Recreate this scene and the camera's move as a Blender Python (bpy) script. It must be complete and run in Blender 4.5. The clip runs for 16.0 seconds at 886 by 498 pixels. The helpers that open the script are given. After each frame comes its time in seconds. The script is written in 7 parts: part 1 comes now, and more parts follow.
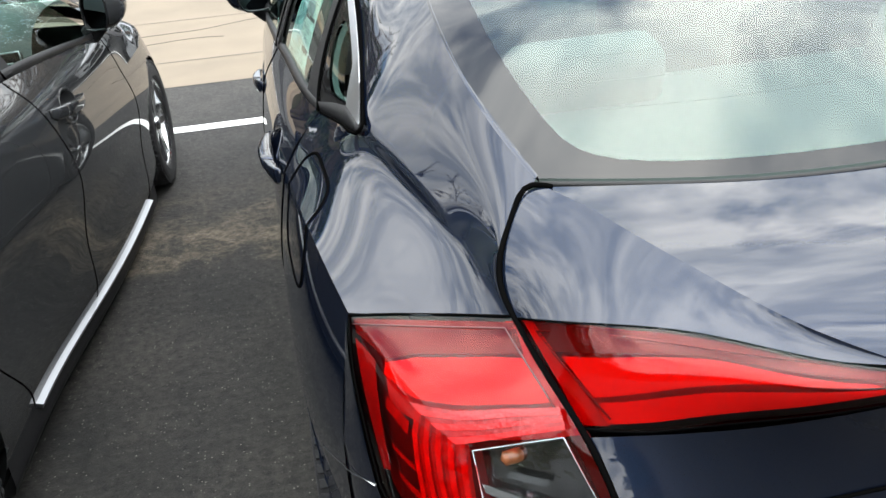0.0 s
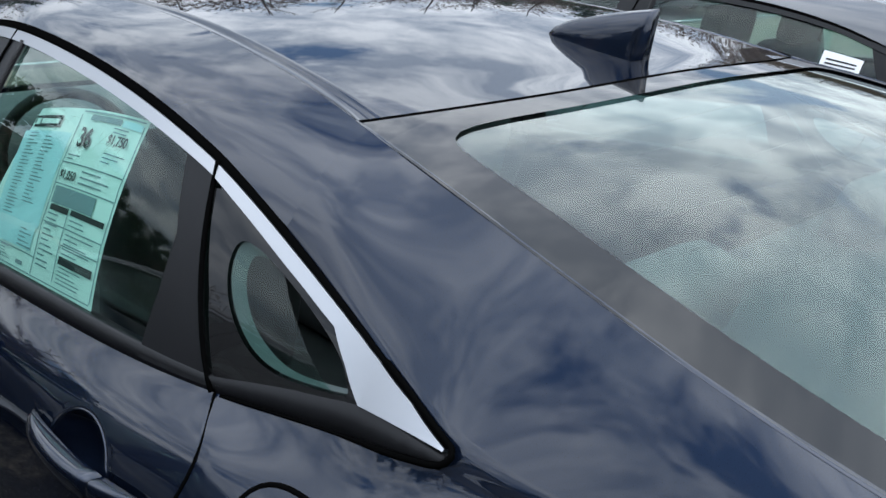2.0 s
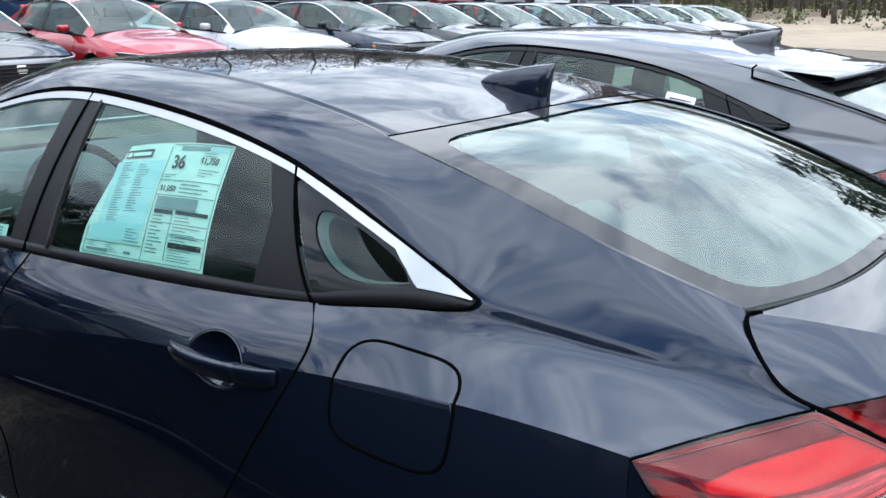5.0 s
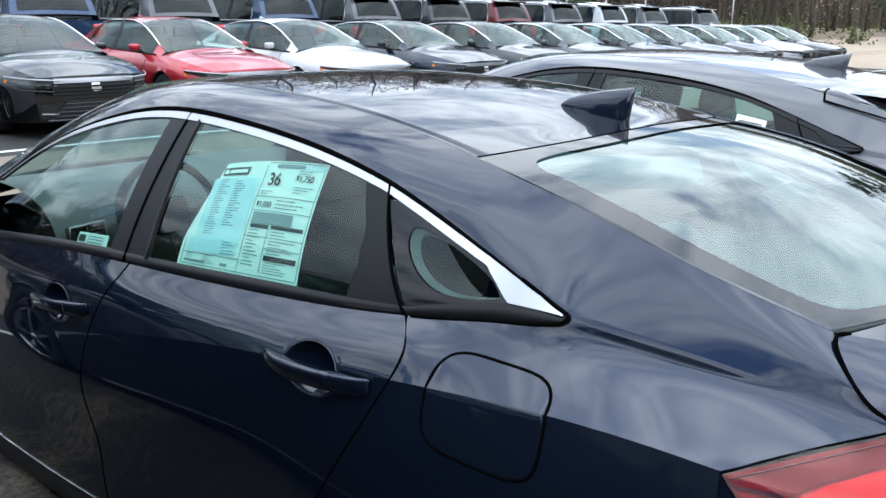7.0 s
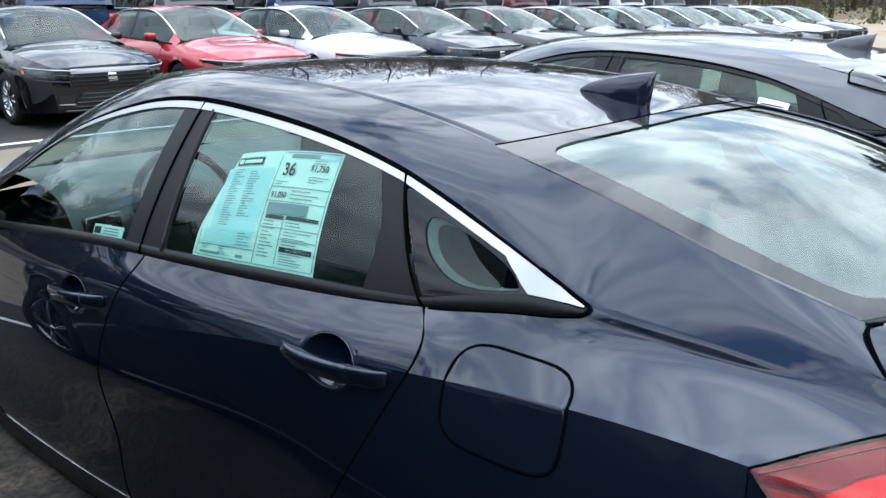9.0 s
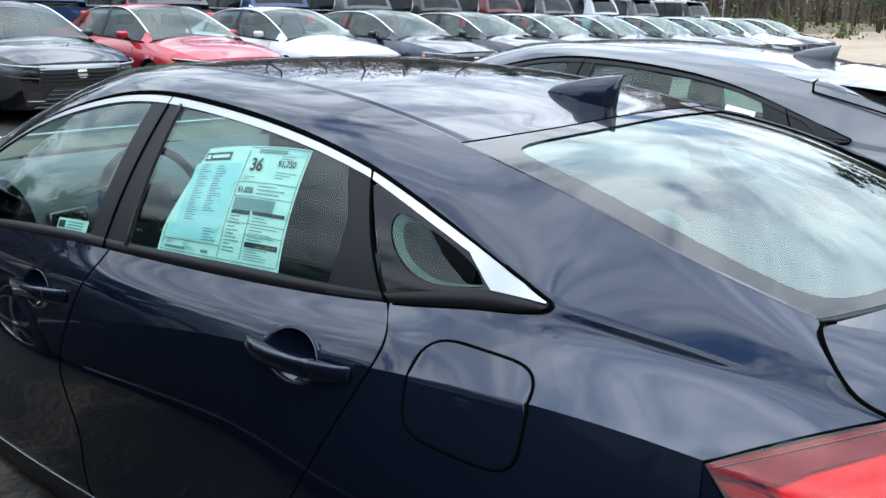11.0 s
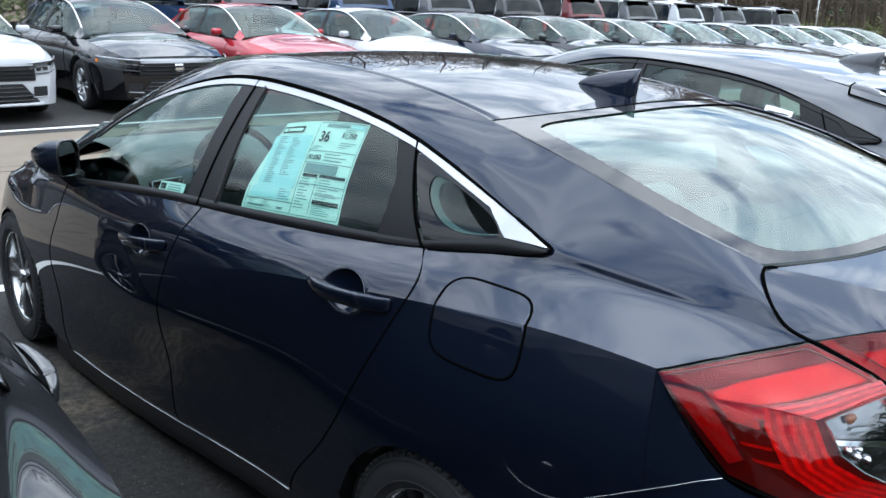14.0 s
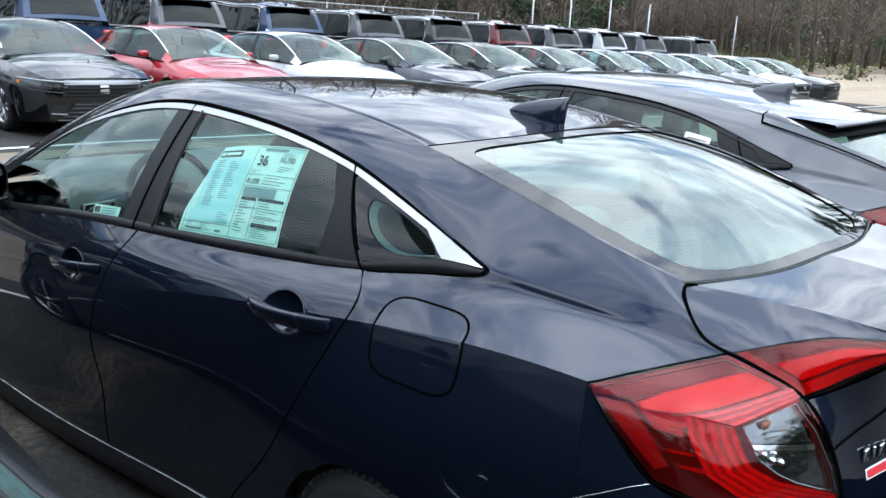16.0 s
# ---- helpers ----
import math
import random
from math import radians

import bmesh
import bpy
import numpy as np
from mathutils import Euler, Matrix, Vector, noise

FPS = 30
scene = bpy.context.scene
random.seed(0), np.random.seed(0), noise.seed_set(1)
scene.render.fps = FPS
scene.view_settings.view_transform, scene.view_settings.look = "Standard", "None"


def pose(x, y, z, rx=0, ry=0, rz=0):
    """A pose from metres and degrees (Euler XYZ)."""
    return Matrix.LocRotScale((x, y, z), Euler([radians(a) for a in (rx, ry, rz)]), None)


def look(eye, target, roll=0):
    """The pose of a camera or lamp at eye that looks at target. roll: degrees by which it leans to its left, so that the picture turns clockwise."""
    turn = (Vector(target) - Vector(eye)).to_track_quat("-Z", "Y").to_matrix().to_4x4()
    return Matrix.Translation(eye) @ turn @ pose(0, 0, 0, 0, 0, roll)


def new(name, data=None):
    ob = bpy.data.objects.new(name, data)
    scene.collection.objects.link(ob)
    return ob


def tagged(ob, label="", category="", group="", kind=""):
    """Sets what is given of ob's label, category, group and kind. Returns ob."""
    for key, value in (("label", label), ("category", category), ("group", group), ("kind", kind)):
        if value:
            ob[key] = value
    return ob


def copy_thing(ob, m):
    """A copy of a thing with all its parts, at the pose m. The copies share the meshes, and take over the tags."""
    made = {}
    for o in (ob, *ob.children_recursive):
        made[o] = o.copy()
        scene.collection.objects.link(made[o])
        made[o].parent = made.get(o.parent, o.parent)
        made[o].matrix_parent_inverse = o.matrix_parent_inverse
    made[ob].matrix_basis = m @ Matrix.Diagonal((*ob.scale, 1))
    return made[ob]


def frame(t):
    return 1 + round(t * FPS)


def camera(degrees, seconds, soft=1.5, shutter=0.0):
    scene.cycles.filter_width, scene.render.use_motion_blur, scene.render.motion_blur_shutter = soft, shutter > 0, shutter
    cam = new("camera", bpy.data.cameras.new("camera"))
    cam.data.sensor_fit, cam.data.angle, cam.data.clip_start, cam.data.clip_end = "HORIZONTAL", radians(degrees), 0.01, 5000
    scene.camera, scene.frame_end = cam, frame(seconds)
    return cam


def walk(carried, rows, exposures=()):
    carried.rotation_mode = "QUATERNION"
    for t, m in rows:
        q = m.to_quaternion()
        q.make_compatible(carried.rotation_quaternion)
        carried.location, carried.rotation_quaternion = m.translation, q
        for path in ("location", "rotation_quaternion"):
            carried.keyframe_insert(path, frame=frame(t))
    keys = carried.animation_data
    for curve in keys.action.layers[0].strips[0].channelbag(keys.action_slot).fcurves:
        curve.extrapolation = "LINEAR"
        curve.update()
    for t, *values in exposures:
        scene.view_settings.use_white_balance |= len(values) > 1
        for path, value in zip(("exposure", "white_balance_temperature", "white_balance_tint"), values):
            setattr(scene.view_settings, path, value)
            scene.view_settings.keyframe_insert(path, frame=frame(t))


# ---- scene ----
import functools

cam = camera(54.2, 16.0)
PATH = [
    (0, (-0.784, -1.416, 1.502), (-0.544, 0.359, 0.611), -5.0),
    (0.5, (-0.933, -1.189, 1.519), (-0.491, 0.587, 0.712), -6.5),
    (1, (-1.041, -0.984, 1.538), (-0.3, 0.702, 0.758), -5.0),
    (1.5, (-1.118, -0.786, 1.542), (-0.049, 0.735, 0.805), 0.0),
    (2, (-1.153, -0.633, 1.527), (0.096, 0.761, 0.82), 1.7),
    (2.5, (-1.289, -0.589, 1.54), (0.143, 0.619, 0.84), 2.6),
    (3, (-1.367, -0.68, 1.562), (0.142, 0.459, 0.91), 2.0),
    (3.5, (-1.444, -0.831, 1.561), (0.037, 0.362, 0.942), -0.1),
    (6, (-1.848, -0.974, 1.585), (-0.406, 0.299, 1.037), 1.6),
    (6.5, (-1.845, -0.963, 1.587), (-0.437, 0.35, 1.045), 1.0),
    (7, (-1.843, -0.955, 1.591), (-0.45, 0.376, 1.055), 0.6),
    (7.5, (-1.852, -0.931, 1.592), (-0.502, 0.445, 1.059), 0.4),
    (8, (-1.846, -0.928, 1.595), (-0.525, 0.475, 1.058), -0.1),
    (8.5, (-1.832, -0.926, 1.587), (-0.499, 0.455, 1.028), -0.2),
    (9, (-1.821, -0.932, 1.59), (-0.462, 0.421, 1.023), -0.2),
    (9.5, (-1.82, -0.937, 1.588), (-0.436, 0.387, 1.015), 0.1),
    (12, (-1.82, -0.993, 1.572), (-0.425, 0.335, 1.034), 1.8),
    (12.5, (-1.813, -1.11, 1.584), (-0.47, 0.276, 1.057), 2.3),
    (13, (-1.803, -1.23, 1.563), (-0.546, 0.222, 1.004), 0.8),
    (13.5, (-1.848, -1.267, 1.575), (-0.601, 0.2, 1.035), 0.6),
    (14, (-2.0, -1.279, 1.574), (-0.721, 0.156, 1.022), 2.0),
    (14.5, (-2.093, -1.306, 1.58), (-0.768, 0.093, 1.045), 3.4),
    (15, (-2.09, -1.317, 1.579), (-0.72, 0.045, 1.059), 3.9),
    (15.5, (-2.061, -1.32, 1.58), (-0.663, 0.017, 1.072), 3.4),
    (16, (-2.056, -1.313, 1.585), (-0.652, 0.023, 1.092), 2.9),
]
walk(cam, [(t, look(eye, target, roll)) for t, eye, target, roll in PATH],
     exposures=[(0, 0.98, 6500, 7), (0.5, 0.58, 6150, 8), (1.0, 0.2, 5850, 9), (1.7, -0.15, 5800, 8), (2.5, -0.08, 5800, 8), (3.5, 0.1, 5750, 8), (9.0, 0.26, 5700, 7), (16, 0.28, 5700, 7)])

# ---- world, sun, exposure ----
SUN_EL, SUN_ROT = radians(52), radians(129)
world = bpy.data.worlds.new("sky")
scene.world = world
world.use_nodes = True
wn, wl = world.node_tree.nodes, world.node_tree.links
wn.clear()
w_out = wn.new("ShaderNodeOutputWorld")
w_bg = wn.new("ShaderNodeBackground")
w_sky = wn.new("ShaderNodeTexSky")
w_sky.sky_type, w_sky.sun_disc = "NISHITA", False
w_sky.sun_elevation, w_sky.sun_rotation = SUN_EL, SUN_ROT
w_co = wn.new("ShaderNodeTexCoord")
# cloud deck: the direction laid onto a flat layer, so that clouds shrink towards the horizon
w_sep = wn.new("ShaderNodeSeparateXYZ")
wl.new(w_co.outputs["Generated"], w_sep.inputs[0])


def wmath(op, a, b):
    n = wn.new("ShaderNodeMath")
    n.operation = op
    for i, v in enumerate((a, b)):
        if isinstance(v, (int, float)):
            n.inputs[i].default_value = v
        else:
            wl.new(v, n.inputs[i])
    return n.outputs[0]


w_h = wmath("ADD", wmath("MAXIMUM", w_sep.outputs[2], 0.0), 0.22)
w_flat = wn.new("ShaderNodeCombineXYZ")
wl.new(wmath("ADD", wmath("DIVIDE", w_sep.outputs[0], w_h), 2.6), w_flat.inputs[0])
wl.new(wmath("ADD", wmath("DIVIDE", w_sep.outputs[1], w_h), 7.9), w_flat.inputs[1])
w_n1 = wn.new("ShaderNodeTexNoise")
w_n1.inputs["Scale"].default_value, w_n1.inputs["Detail"].default_value, w_n1.inputs["Roughness"].default_value = 1.9, 8.0, 0.58
w_n1.inputs["Distortion"].default_value = 0.25
w_n2 = wn.new("ShaderNodeTexNoise")
w_n2.inputs["Scale"].default_value, w_n2.inputs["Detail"].default_value, w_n2.inputs["Roughness"].default_value = 3.6, 10.0, 0.62
w_n2.inputs["Distortion"].default_value = 0.3
for n in (w_n1, w_n2):
    wl.new(w_flat.outputs[0], n.inputs["Vector"])
w_cover = wn.new("ShaderNodeValToRGB")
w_cover.color_ramp.elements[0].position, w_cover.color_ramp.elements[1].position = 0.35, 0.43
wl.new(w_n1.outputs["Fac"], w_cover.inputs[0])
w_shade = wn.new("ShaderNodeValToRGB")
e = w_shade.color_ramp.elements
e[0].position, e[0].color = 0.40, (5.3, 5.8, 6.6, 1)
e[1].position, e[1].color = 0.60, (12.4, 12.4, 12.4, 1)
wl.new(w_n2.outputs["Fac"], w_shade.inputs[0])
w_mix = wn.new("ShaderNodeMixRGB")
wl.new(w_cover.outputs["Color"], w_mix.inputs[0])
wl.new(w_sky.outputs["Color"], w_mix.inputs[1])
wl.new(w_shade.outputs["Color"], w_mix.inputs[2])
# clouds are brighter on the sun's half of the sky
w_dot = wn.new("ShaderNodeVectorMath")
w_dot.operation = "DOT_PRODUCT"
w_dot.inputs[1].default_value = (math.sin(SUN_ROT) * math.cos(SUN_EL), math.cos(SUN_ROT) * math.cos(SUN_EL), math.sin(SUN_EL))
wl.new(w_co.outputs["Generated"], w_dot.inputs[0])
w_side = wn.new("ShaderNodeMapRange")
w_side.inputs[1].default_value, w_side.inputs[2].default_value = -0.6, 0.4
w_side.inputs[3].default_value, w_side.inputs[4].default_value = 1.3, 1.5
wl.new(w_dot.outputs["Value"], w_side.inputs[0])
w_mul = wn.new("ShaderNodeMixRGB")
w_mul.blend_type, w_mul.inputs[0].default_value = "MULTIPLY", 1.0
wl.new(w_mix.outputs["Color"], w_mul.inputs[1])
wl.new(w_side.outputs[0], w_mul.inputs[2])
w_up = wn.new("ShaderNodeMixRGB")
w_up.blend_type, w_up.inputs[0].default_value = "MULTIPLY", 1.0
wl.new(w_mul.outputs["Color"], w_up.inputs[1])
wl.new(wmath("ADD", wmath("MULTIPLY", wmath("MAXIMUM", w_sep.outputs[2], 0.0), 1.05), 0.50), w_up.inputs[2])
wl.new(w_up.outputs["Color"], w_bg.inputs["Color"])
w_bg.inputs["Strength"].default_value = 0.15
wl.new(w_bg.outputs[0], w_out.inputs["Surface"])

sun_data = bpy.data.lights.new("sun", "SUN")
sun_data.energy, sun_data.angle, sun_data.color = 1.2, radians(130), (1.0, 0.94, 0.85)
sun = new("sun", sun_data)
sun.rotation_euler = (radians(90) - SUN_EL, 0, radians(180) - SUN_ROT)

# ---- materials ----


def material(name):
    m = bpy.data.materials.new(name)
    m.use_nodes = True
    nt = m.node_tree
    return m, nt, nt.nodes, nt.links, nt.nodes["Principled BSDF"]


def simple(name, color, rough=0.5, metal=0.0, coat=0.0, bump=0.0, bump_scale=200.0, spec=0.5, vary=0.0, vary_scale=8.0):
    """A plain surface with optional fine bump and two-scale tone variation."""
    m, nt, nn, ll, b = material(name)
    b.inputs["Base Color"].default_value = (*color, 1)
    b.inputs["Roughness"].default_value, b.inputs["Metallic"].default_value = rough, metal
    b.inputs["Coat Weight"].default_value, b.inputs["Coat Roughness"].default_value = coat, 0.03
    b.inputs["Specular IOR Level"].default_value = spec
    tc = nn.new("ShaderNodeTexCoord")
    if vary:
        n1 = nn.new("ShaderNodeTexNoise")
        n1.inputs["Scale"].default_value, n1.inputs["Detail"].default_value = vary_scale, 8
        ll.new(tc.outputs["Object"], n1.inputs["Vector"])
        mx = nn.new("ShaderNodeMixRGB")
        mx.inputs[1].default_value = (*[c * (1 - vary) for c in color], 1)
        mx.inputs[2].default_value = (*[min(1, c * (1 + vary)) for c in color], 1)
        ll.new(n1.outputs["Fac"], mx.inputs[0])
        ll.new(mx.outputs[0], b.inputs["Base Color"])
    if bump:
        n2 = nn.new("ShaderNodeTexNoise")
        n2.inputs["Scale"].default_value, n2.inputs["Detail"].default_value = bump_scale, 4
        ll.new(tc.outputs["Object"], n2.inputs["Vector"])
        bp = nn.new("ShaderNodeBump")
        bp.inputs["Strength"].default_value, bp.inputs["Distance"].default_value = bump, 0.002
        ll.new(n2.outputs["Fac"], bp.inputs["Height"])
        ll.new(bp.outputs[0], b.inputs["Normal"])
    return m


def paint(name, color, metal=0.5, rough=0.38, edge=(0.12, 0.16, 0.26)):
    """Automotive paint: flake base, clear coat with very slight orange peel, thin dust."""
    m, nt, nn, ll, b = material(name)
    tc = nn.new("ShaderNodeTexCoord")
    fl = nn.new("ShaderNodeTexNoise")
    fl.inputs["Scale"].default_value, fl.inputs["Detail"].default_value = 900.0, 2
    ll.new(tc.outputs["Object"], fl.inputs["Vector"])
    mx = nn.new("ShaderNodeMixRGB")
    mx.inputs[1].default_value = (*[c * 0.75 for c in color], 1)
    mx.inputs[2].default_value = (*[min(1, c * 1.3) for c in color], 1)
    ll.new(fl.outputs["Fac"], mx.inputs[0])
    ll.new(mx.outputs[0], b.inputs["Base Color"])
    b.inputs["Metallic"].default_value, b.inputs["Roughness"].default_value = metal, rough
    b.inputs["Coat Weight"].default_value, b.inputs["Coat IOR"].default_value = 1.0, 1.52
    b.inputs["Specular IOR Level"].default_value = 0.0
    b.inputs["Specular Tint"].default_value = (*edge, 1)
    du = nn.new("ShaderNodeTexNoise")
    du.inputs["Scale"].default_value, du.inputs["Detail"].default_value = 3.0, 9
    ll.new(tc.outputs["Object"], du.inputs["Vector"])
    mr = nn.new("ShaderNodeMapRange")
    mr.inputs[3].default_value, mr.inputs[4].default_value = 0.008, 0.035
    ll.new(du.outputs["Fac"], mr.inputs[0])
    ll.new(mr.outputs[0], b.inputs["Coat Roughness"])
    op = nn.new("ShaderNodeTexNoise")
    op.inputs["Scale"].default_value, op.inputs["Detail"].default_value = 14.0, 2
    ll.new(tc.outputs["Object"], op.inputs["Vector"])
    bp = nn.new("ShaderNodeBump")
    bp.inputs["Strength"].default_value, bp.inputs["Distance"].default_value = 0.03, 0.001
    ll.new(op.outputs["Fac"], bp.inputs["Height"])
    ll.new(bp.outputs[0], b.inputs["Coat Normal"])
    return m


def glass(name, tint, base=0.05, rough=0.0, power=4.0, film=0.0):
    """A tinted pane: clear tint below a mirror film that grows at grazing angles."""
    m, nt, nn, ll, b = material(name)
    nn.remove(b)
    tr, gl, mx, lw = nn.new("ShaderNodeBsdfTransparent"), nn.new("ShaderNodeBsdfGlossy"), nn.new("ShaderNodeMixShader"), nn.new("ShaderNodeLayerWeight")
    pw, mp = nn.new("ShaderNodeMath"), nn.new("ShaderNodeMapRange")
    pw.operation, pw.inputs[1].default_value = "POWER", power
    mp.inputs[3].default_value, mp.inputs[4].default_value = base, 1.0
    tr.inputs[0].default_value = (*tint, 1)
    gl.inputs["Color"].default_value = (0.74, 0.785, 0.755, 1)
    gl.inputs["Roughness"].default_value = rough
    ll.new(lw.outputs["Facing"], pw.inputs[0])
    ll.new(pw.outputs[0], mp.inputs[0])
    ll.new(mp.outputs[0], mx.inputs[0])
    if film:
        df, fm = nn.new("ShaderNodeBsdfDiffuse"), nn.new("ShaderNodeMixShader")
        df.inputs[0].default_value = (0.62, 0.72, 0.68, 1)
        fm.inputs[0].default_value = film
        ll.new(tr.outputs[0], fm.inputs[1])
        ll.new(df.outputs[0], fm.inputs[2])
        ll.new(fm.outputs[0], mx.inputs[1])
    else:
        ll.new(tr.outputs[0], mx.inputs[1])
    ll.new(gl.outputs[0], mx.inputs[2])
    ll.new(mx.outputs[0], nn["Material Output"].inputs["Surface"])
    return m


NAVY = paint("navy_paint", (0.0085, 0.0136, 0.0285), 0.8, 0.45, (0.03, 0.04, 0.065))
GREY_DARK = paint("dark_grey_paint", (0.025, 0.026, 0.0275), 0.2, 0.4)
GREY_MID = paint("steel_grey_paint", (0.078, 0.081, 0.088), 0.2, 0.4)
BLACK_PAINT = paint("black_paint", (0.005, 0.005, 0.006), 0.0, 0.35)
RED_PAINT = paint("red_paint", (0.33, 0.02, 0.03), 0.4, 0.35)
WHITE_PAINT = paint("white_paint", (0.46, 0.47, 0.485), 0.0, 0.4)
SILVER_PAINT = paint("silver_paint", (0.42, 0.43, 0.45), 0.8, 0.35)
BLUE_SUV = paint("blue_paint", (0.016, 0.036, 0.085), 0.5, 0.35)
MAROON = paint("maroon_paint", (0.10, 0.015, 0.018), 0.5, 0.35)
GLASS = glass("green_tint_glass", (0.56, 0.73, 0.69), 0.045, 0.0, 4.0)
GLASS_REAR = glass("rear_window_glass", (0.58, 0.84, 0.78), 0.075, 0.0, 3.6, 0.006)
GLASS_DARK = glass("privacy_glass", (0.05, 0.055, 0.08), 0.035, 0.0, 5.0)
FRIT = simple("ceramic_frit", (0.011, 0.0108, 0.011), 0.02, spec=0.3)
CHROME = simple("chrome", (0.82, 0.83, 0.84), 0.10, 1.0)
SATIN = simple("satin_chrome", (0.38, 0.385, 0.40), 0.28, 1.0)
# pale tone painted in for the lit trim behind the quarter glass
LIT_TRIM = simple("pale_lit_trim", (0.05, 0.068, 0.064), 0.5)
GLASS_FAR = glass("windscreen_glass", (0.62, 0.78, 0.74), 0.06, 0.0, 6.0)
TRIM = simple("satin_black_trim", (0.012, 0.012, 0.013), 0.42, bump=0.08, bump_scale=900, spec=0.14)
GLOSS_BLACK = simple("gloss_black_plastic", (0.008, 0.008, 0.009), 0.08, coat=0.5)
RUBBER = simple("rubber", (0.012, 0.012, 0.012), 0.75, bump=0.2, bump_scale=300)
TYRE = simple("tyre_rubber", (0.007, 0.007, 0.008), 0.85, bump=0.5, bump_scale=220, vary=0.3, vary_scale=30)
ALLOY = simple("machined_alloy", (0.55, 0.56, 0.57), 0.25, 1.0)
ALLOY_DARK = simple("dark_alloy_pocket", (0.02, 0.02, 0.022), 0.35, 0.5)
LINER = simple("wheel_arch_liner", (0.01, 0.01, 0.01), 0.9, bump=0.3)
INTERIOR = simple("grey_interior_cloth", (0.035, 0.036, 0.036), 0.85, vary=0.2, vary_scale=12)
DASH = simple("soft_grey_dashboard", (0.075, 0.08, 0.078), 0.6, vary=0.15, vary_scale=9)
HEADLINER = simple("light_headliner_cloth", (0.6, 0.6, 0.57), 0.9, bump=0.1, bump_scale=120)
SEAM = simple("open_seam", (0.002, 0.002, 0.002), 1.0, spec=0.0)
SHELF = simple("grey_shelf_cloth", (0.03, 0.03, 0.029), 0.9, vary=0.06, vary_scale=14)

# ---- building kit ----


def mesh_of(name, verts, faces, mat, smooth=True):
    me = bpy.data.meshes.new(name)
    me.from_pydata([tuple(v) for v in verts], [], faces)
    me.validate()
    me.update()
    if mat:
        me.materials.append(mat)
    if smooth:
        for p in me.polygons:
            p.use_smooth = True
    return me


def thing(name, label, category, group="", at=None):
    ob = new(name)
    ob.empty_display_size = 0.1
    if at is not None:
        ob.matrix_basis = at
    return tagged(ob, label, category, group)


def part(name, data, mat, parent, label="", smooth=True):
    """Links a mesh (bmesh, or a pair of vertices and faces) as one object under a thing or part."""
    if isinstance(data, tuple):
        me = mesh_of(name, data[0], data[1], mat, smooth)
    else:
        me = bpy.data.meshes.new(name)
        data.normal_update()
        data.to_mesh(me)
        data.free()
        me.materials.append(mat)
        if smooth:
            for p in me.polygons:
                p.use_smooth = True
    ob = new(name, me)
    ob.parent = parent
    if label:
        ob["label"] = label
    return ob


def both(name, data, mat, parent, label="", smooth=True):
    """A part and its mirror image across the car's middle."""
    a = part(name, data, mat, parent, label, smooth)
    b = part(name, mirrored(data), mat, parent, label, smooth)
    return a, b


def mirrored(data):
    v, f = data
    return [(-p[0], p[1], p[2]) for p in v], [tuple(reversed(q)) for q in f]


def set_over(ob):
    """Moves the middle and far side of a body built about x = 0 to its true middle line."""
    for o in ob.children_recursive:
        if o.type == "MESH":
            for v in o.data.vertices:
                s = min(1.0, max(0.0, (v.co.x + 0.3) / 0.8))
                v.co.x -= 2 * (0.055 + 0.02 * v.co.y) * s * s * (3 - 2 * s)


def ruled(f, low, high, n=12, m=4, lift=0.0, a=0.0, b=1.0):
    """A piece of a patch between two lines given in the patch's own u and v."""
    def at(pts, t):
        d = np.linspace(0, 1, len(pts))
        return np.array([np.interp(t, d, [p[0] for p in pts]), np.interp(t, d, [p[1] for p in pts])])

    def g(s, t):
        t = a + (b - a) * t
        u, v = at(low, s) * (1 - t) + at(high, s) * t
        return f(min(1.0, max(0.0, u)), min(1.0, max(0.0, v)))

    return patch(g, n, m, lift=lift)


def joined(*datas):
    vs, fs = [], []
    for v, f in datas:
        o = len(vs)
        vs += [tuple(p) for p in v]
        fs += [tuple(i + o for i in q) for q in f]
    return vs, fs


def spline(t, p, x):
    """Natural cubic spline through rows p at parameters t, read at x."""
    t, p, x = np.asarray(t, float), np.asarray(p, float), np.asarray(x, float)
    n = len(t)
    h = np.diff(t)
    a = np.eye(n)
    r = np.zeros((n, p.shape[1]))
    for i in range(1, n - 1):
        a[i, i - 1 : i + 2] = h[i - 1], 2 * (h[i - 1] + h[i]), h[i]
        r[i] = 6 * ((p[i + 1] - p[i]) / h[i] - (p[i] - p[i - 1]) / h[i - 1])
    m = np.linalg.solve(a, r)
    k = np.clip(np.searchsorted(t, x, side="right") - 1, 0, n - 2)
    hk = h[k][:, None]
    u, v = (t[k + 1] - x)[:, None], (x - t[k])[:, None]
    return (m[k] * u**3 + m[k + 1] * v**3) / (6 * hk) + (p[k] / hk - m[k] * hk / 6) * u + (p[k + 1] / hk - m[k + 1] * hk / 6) * v


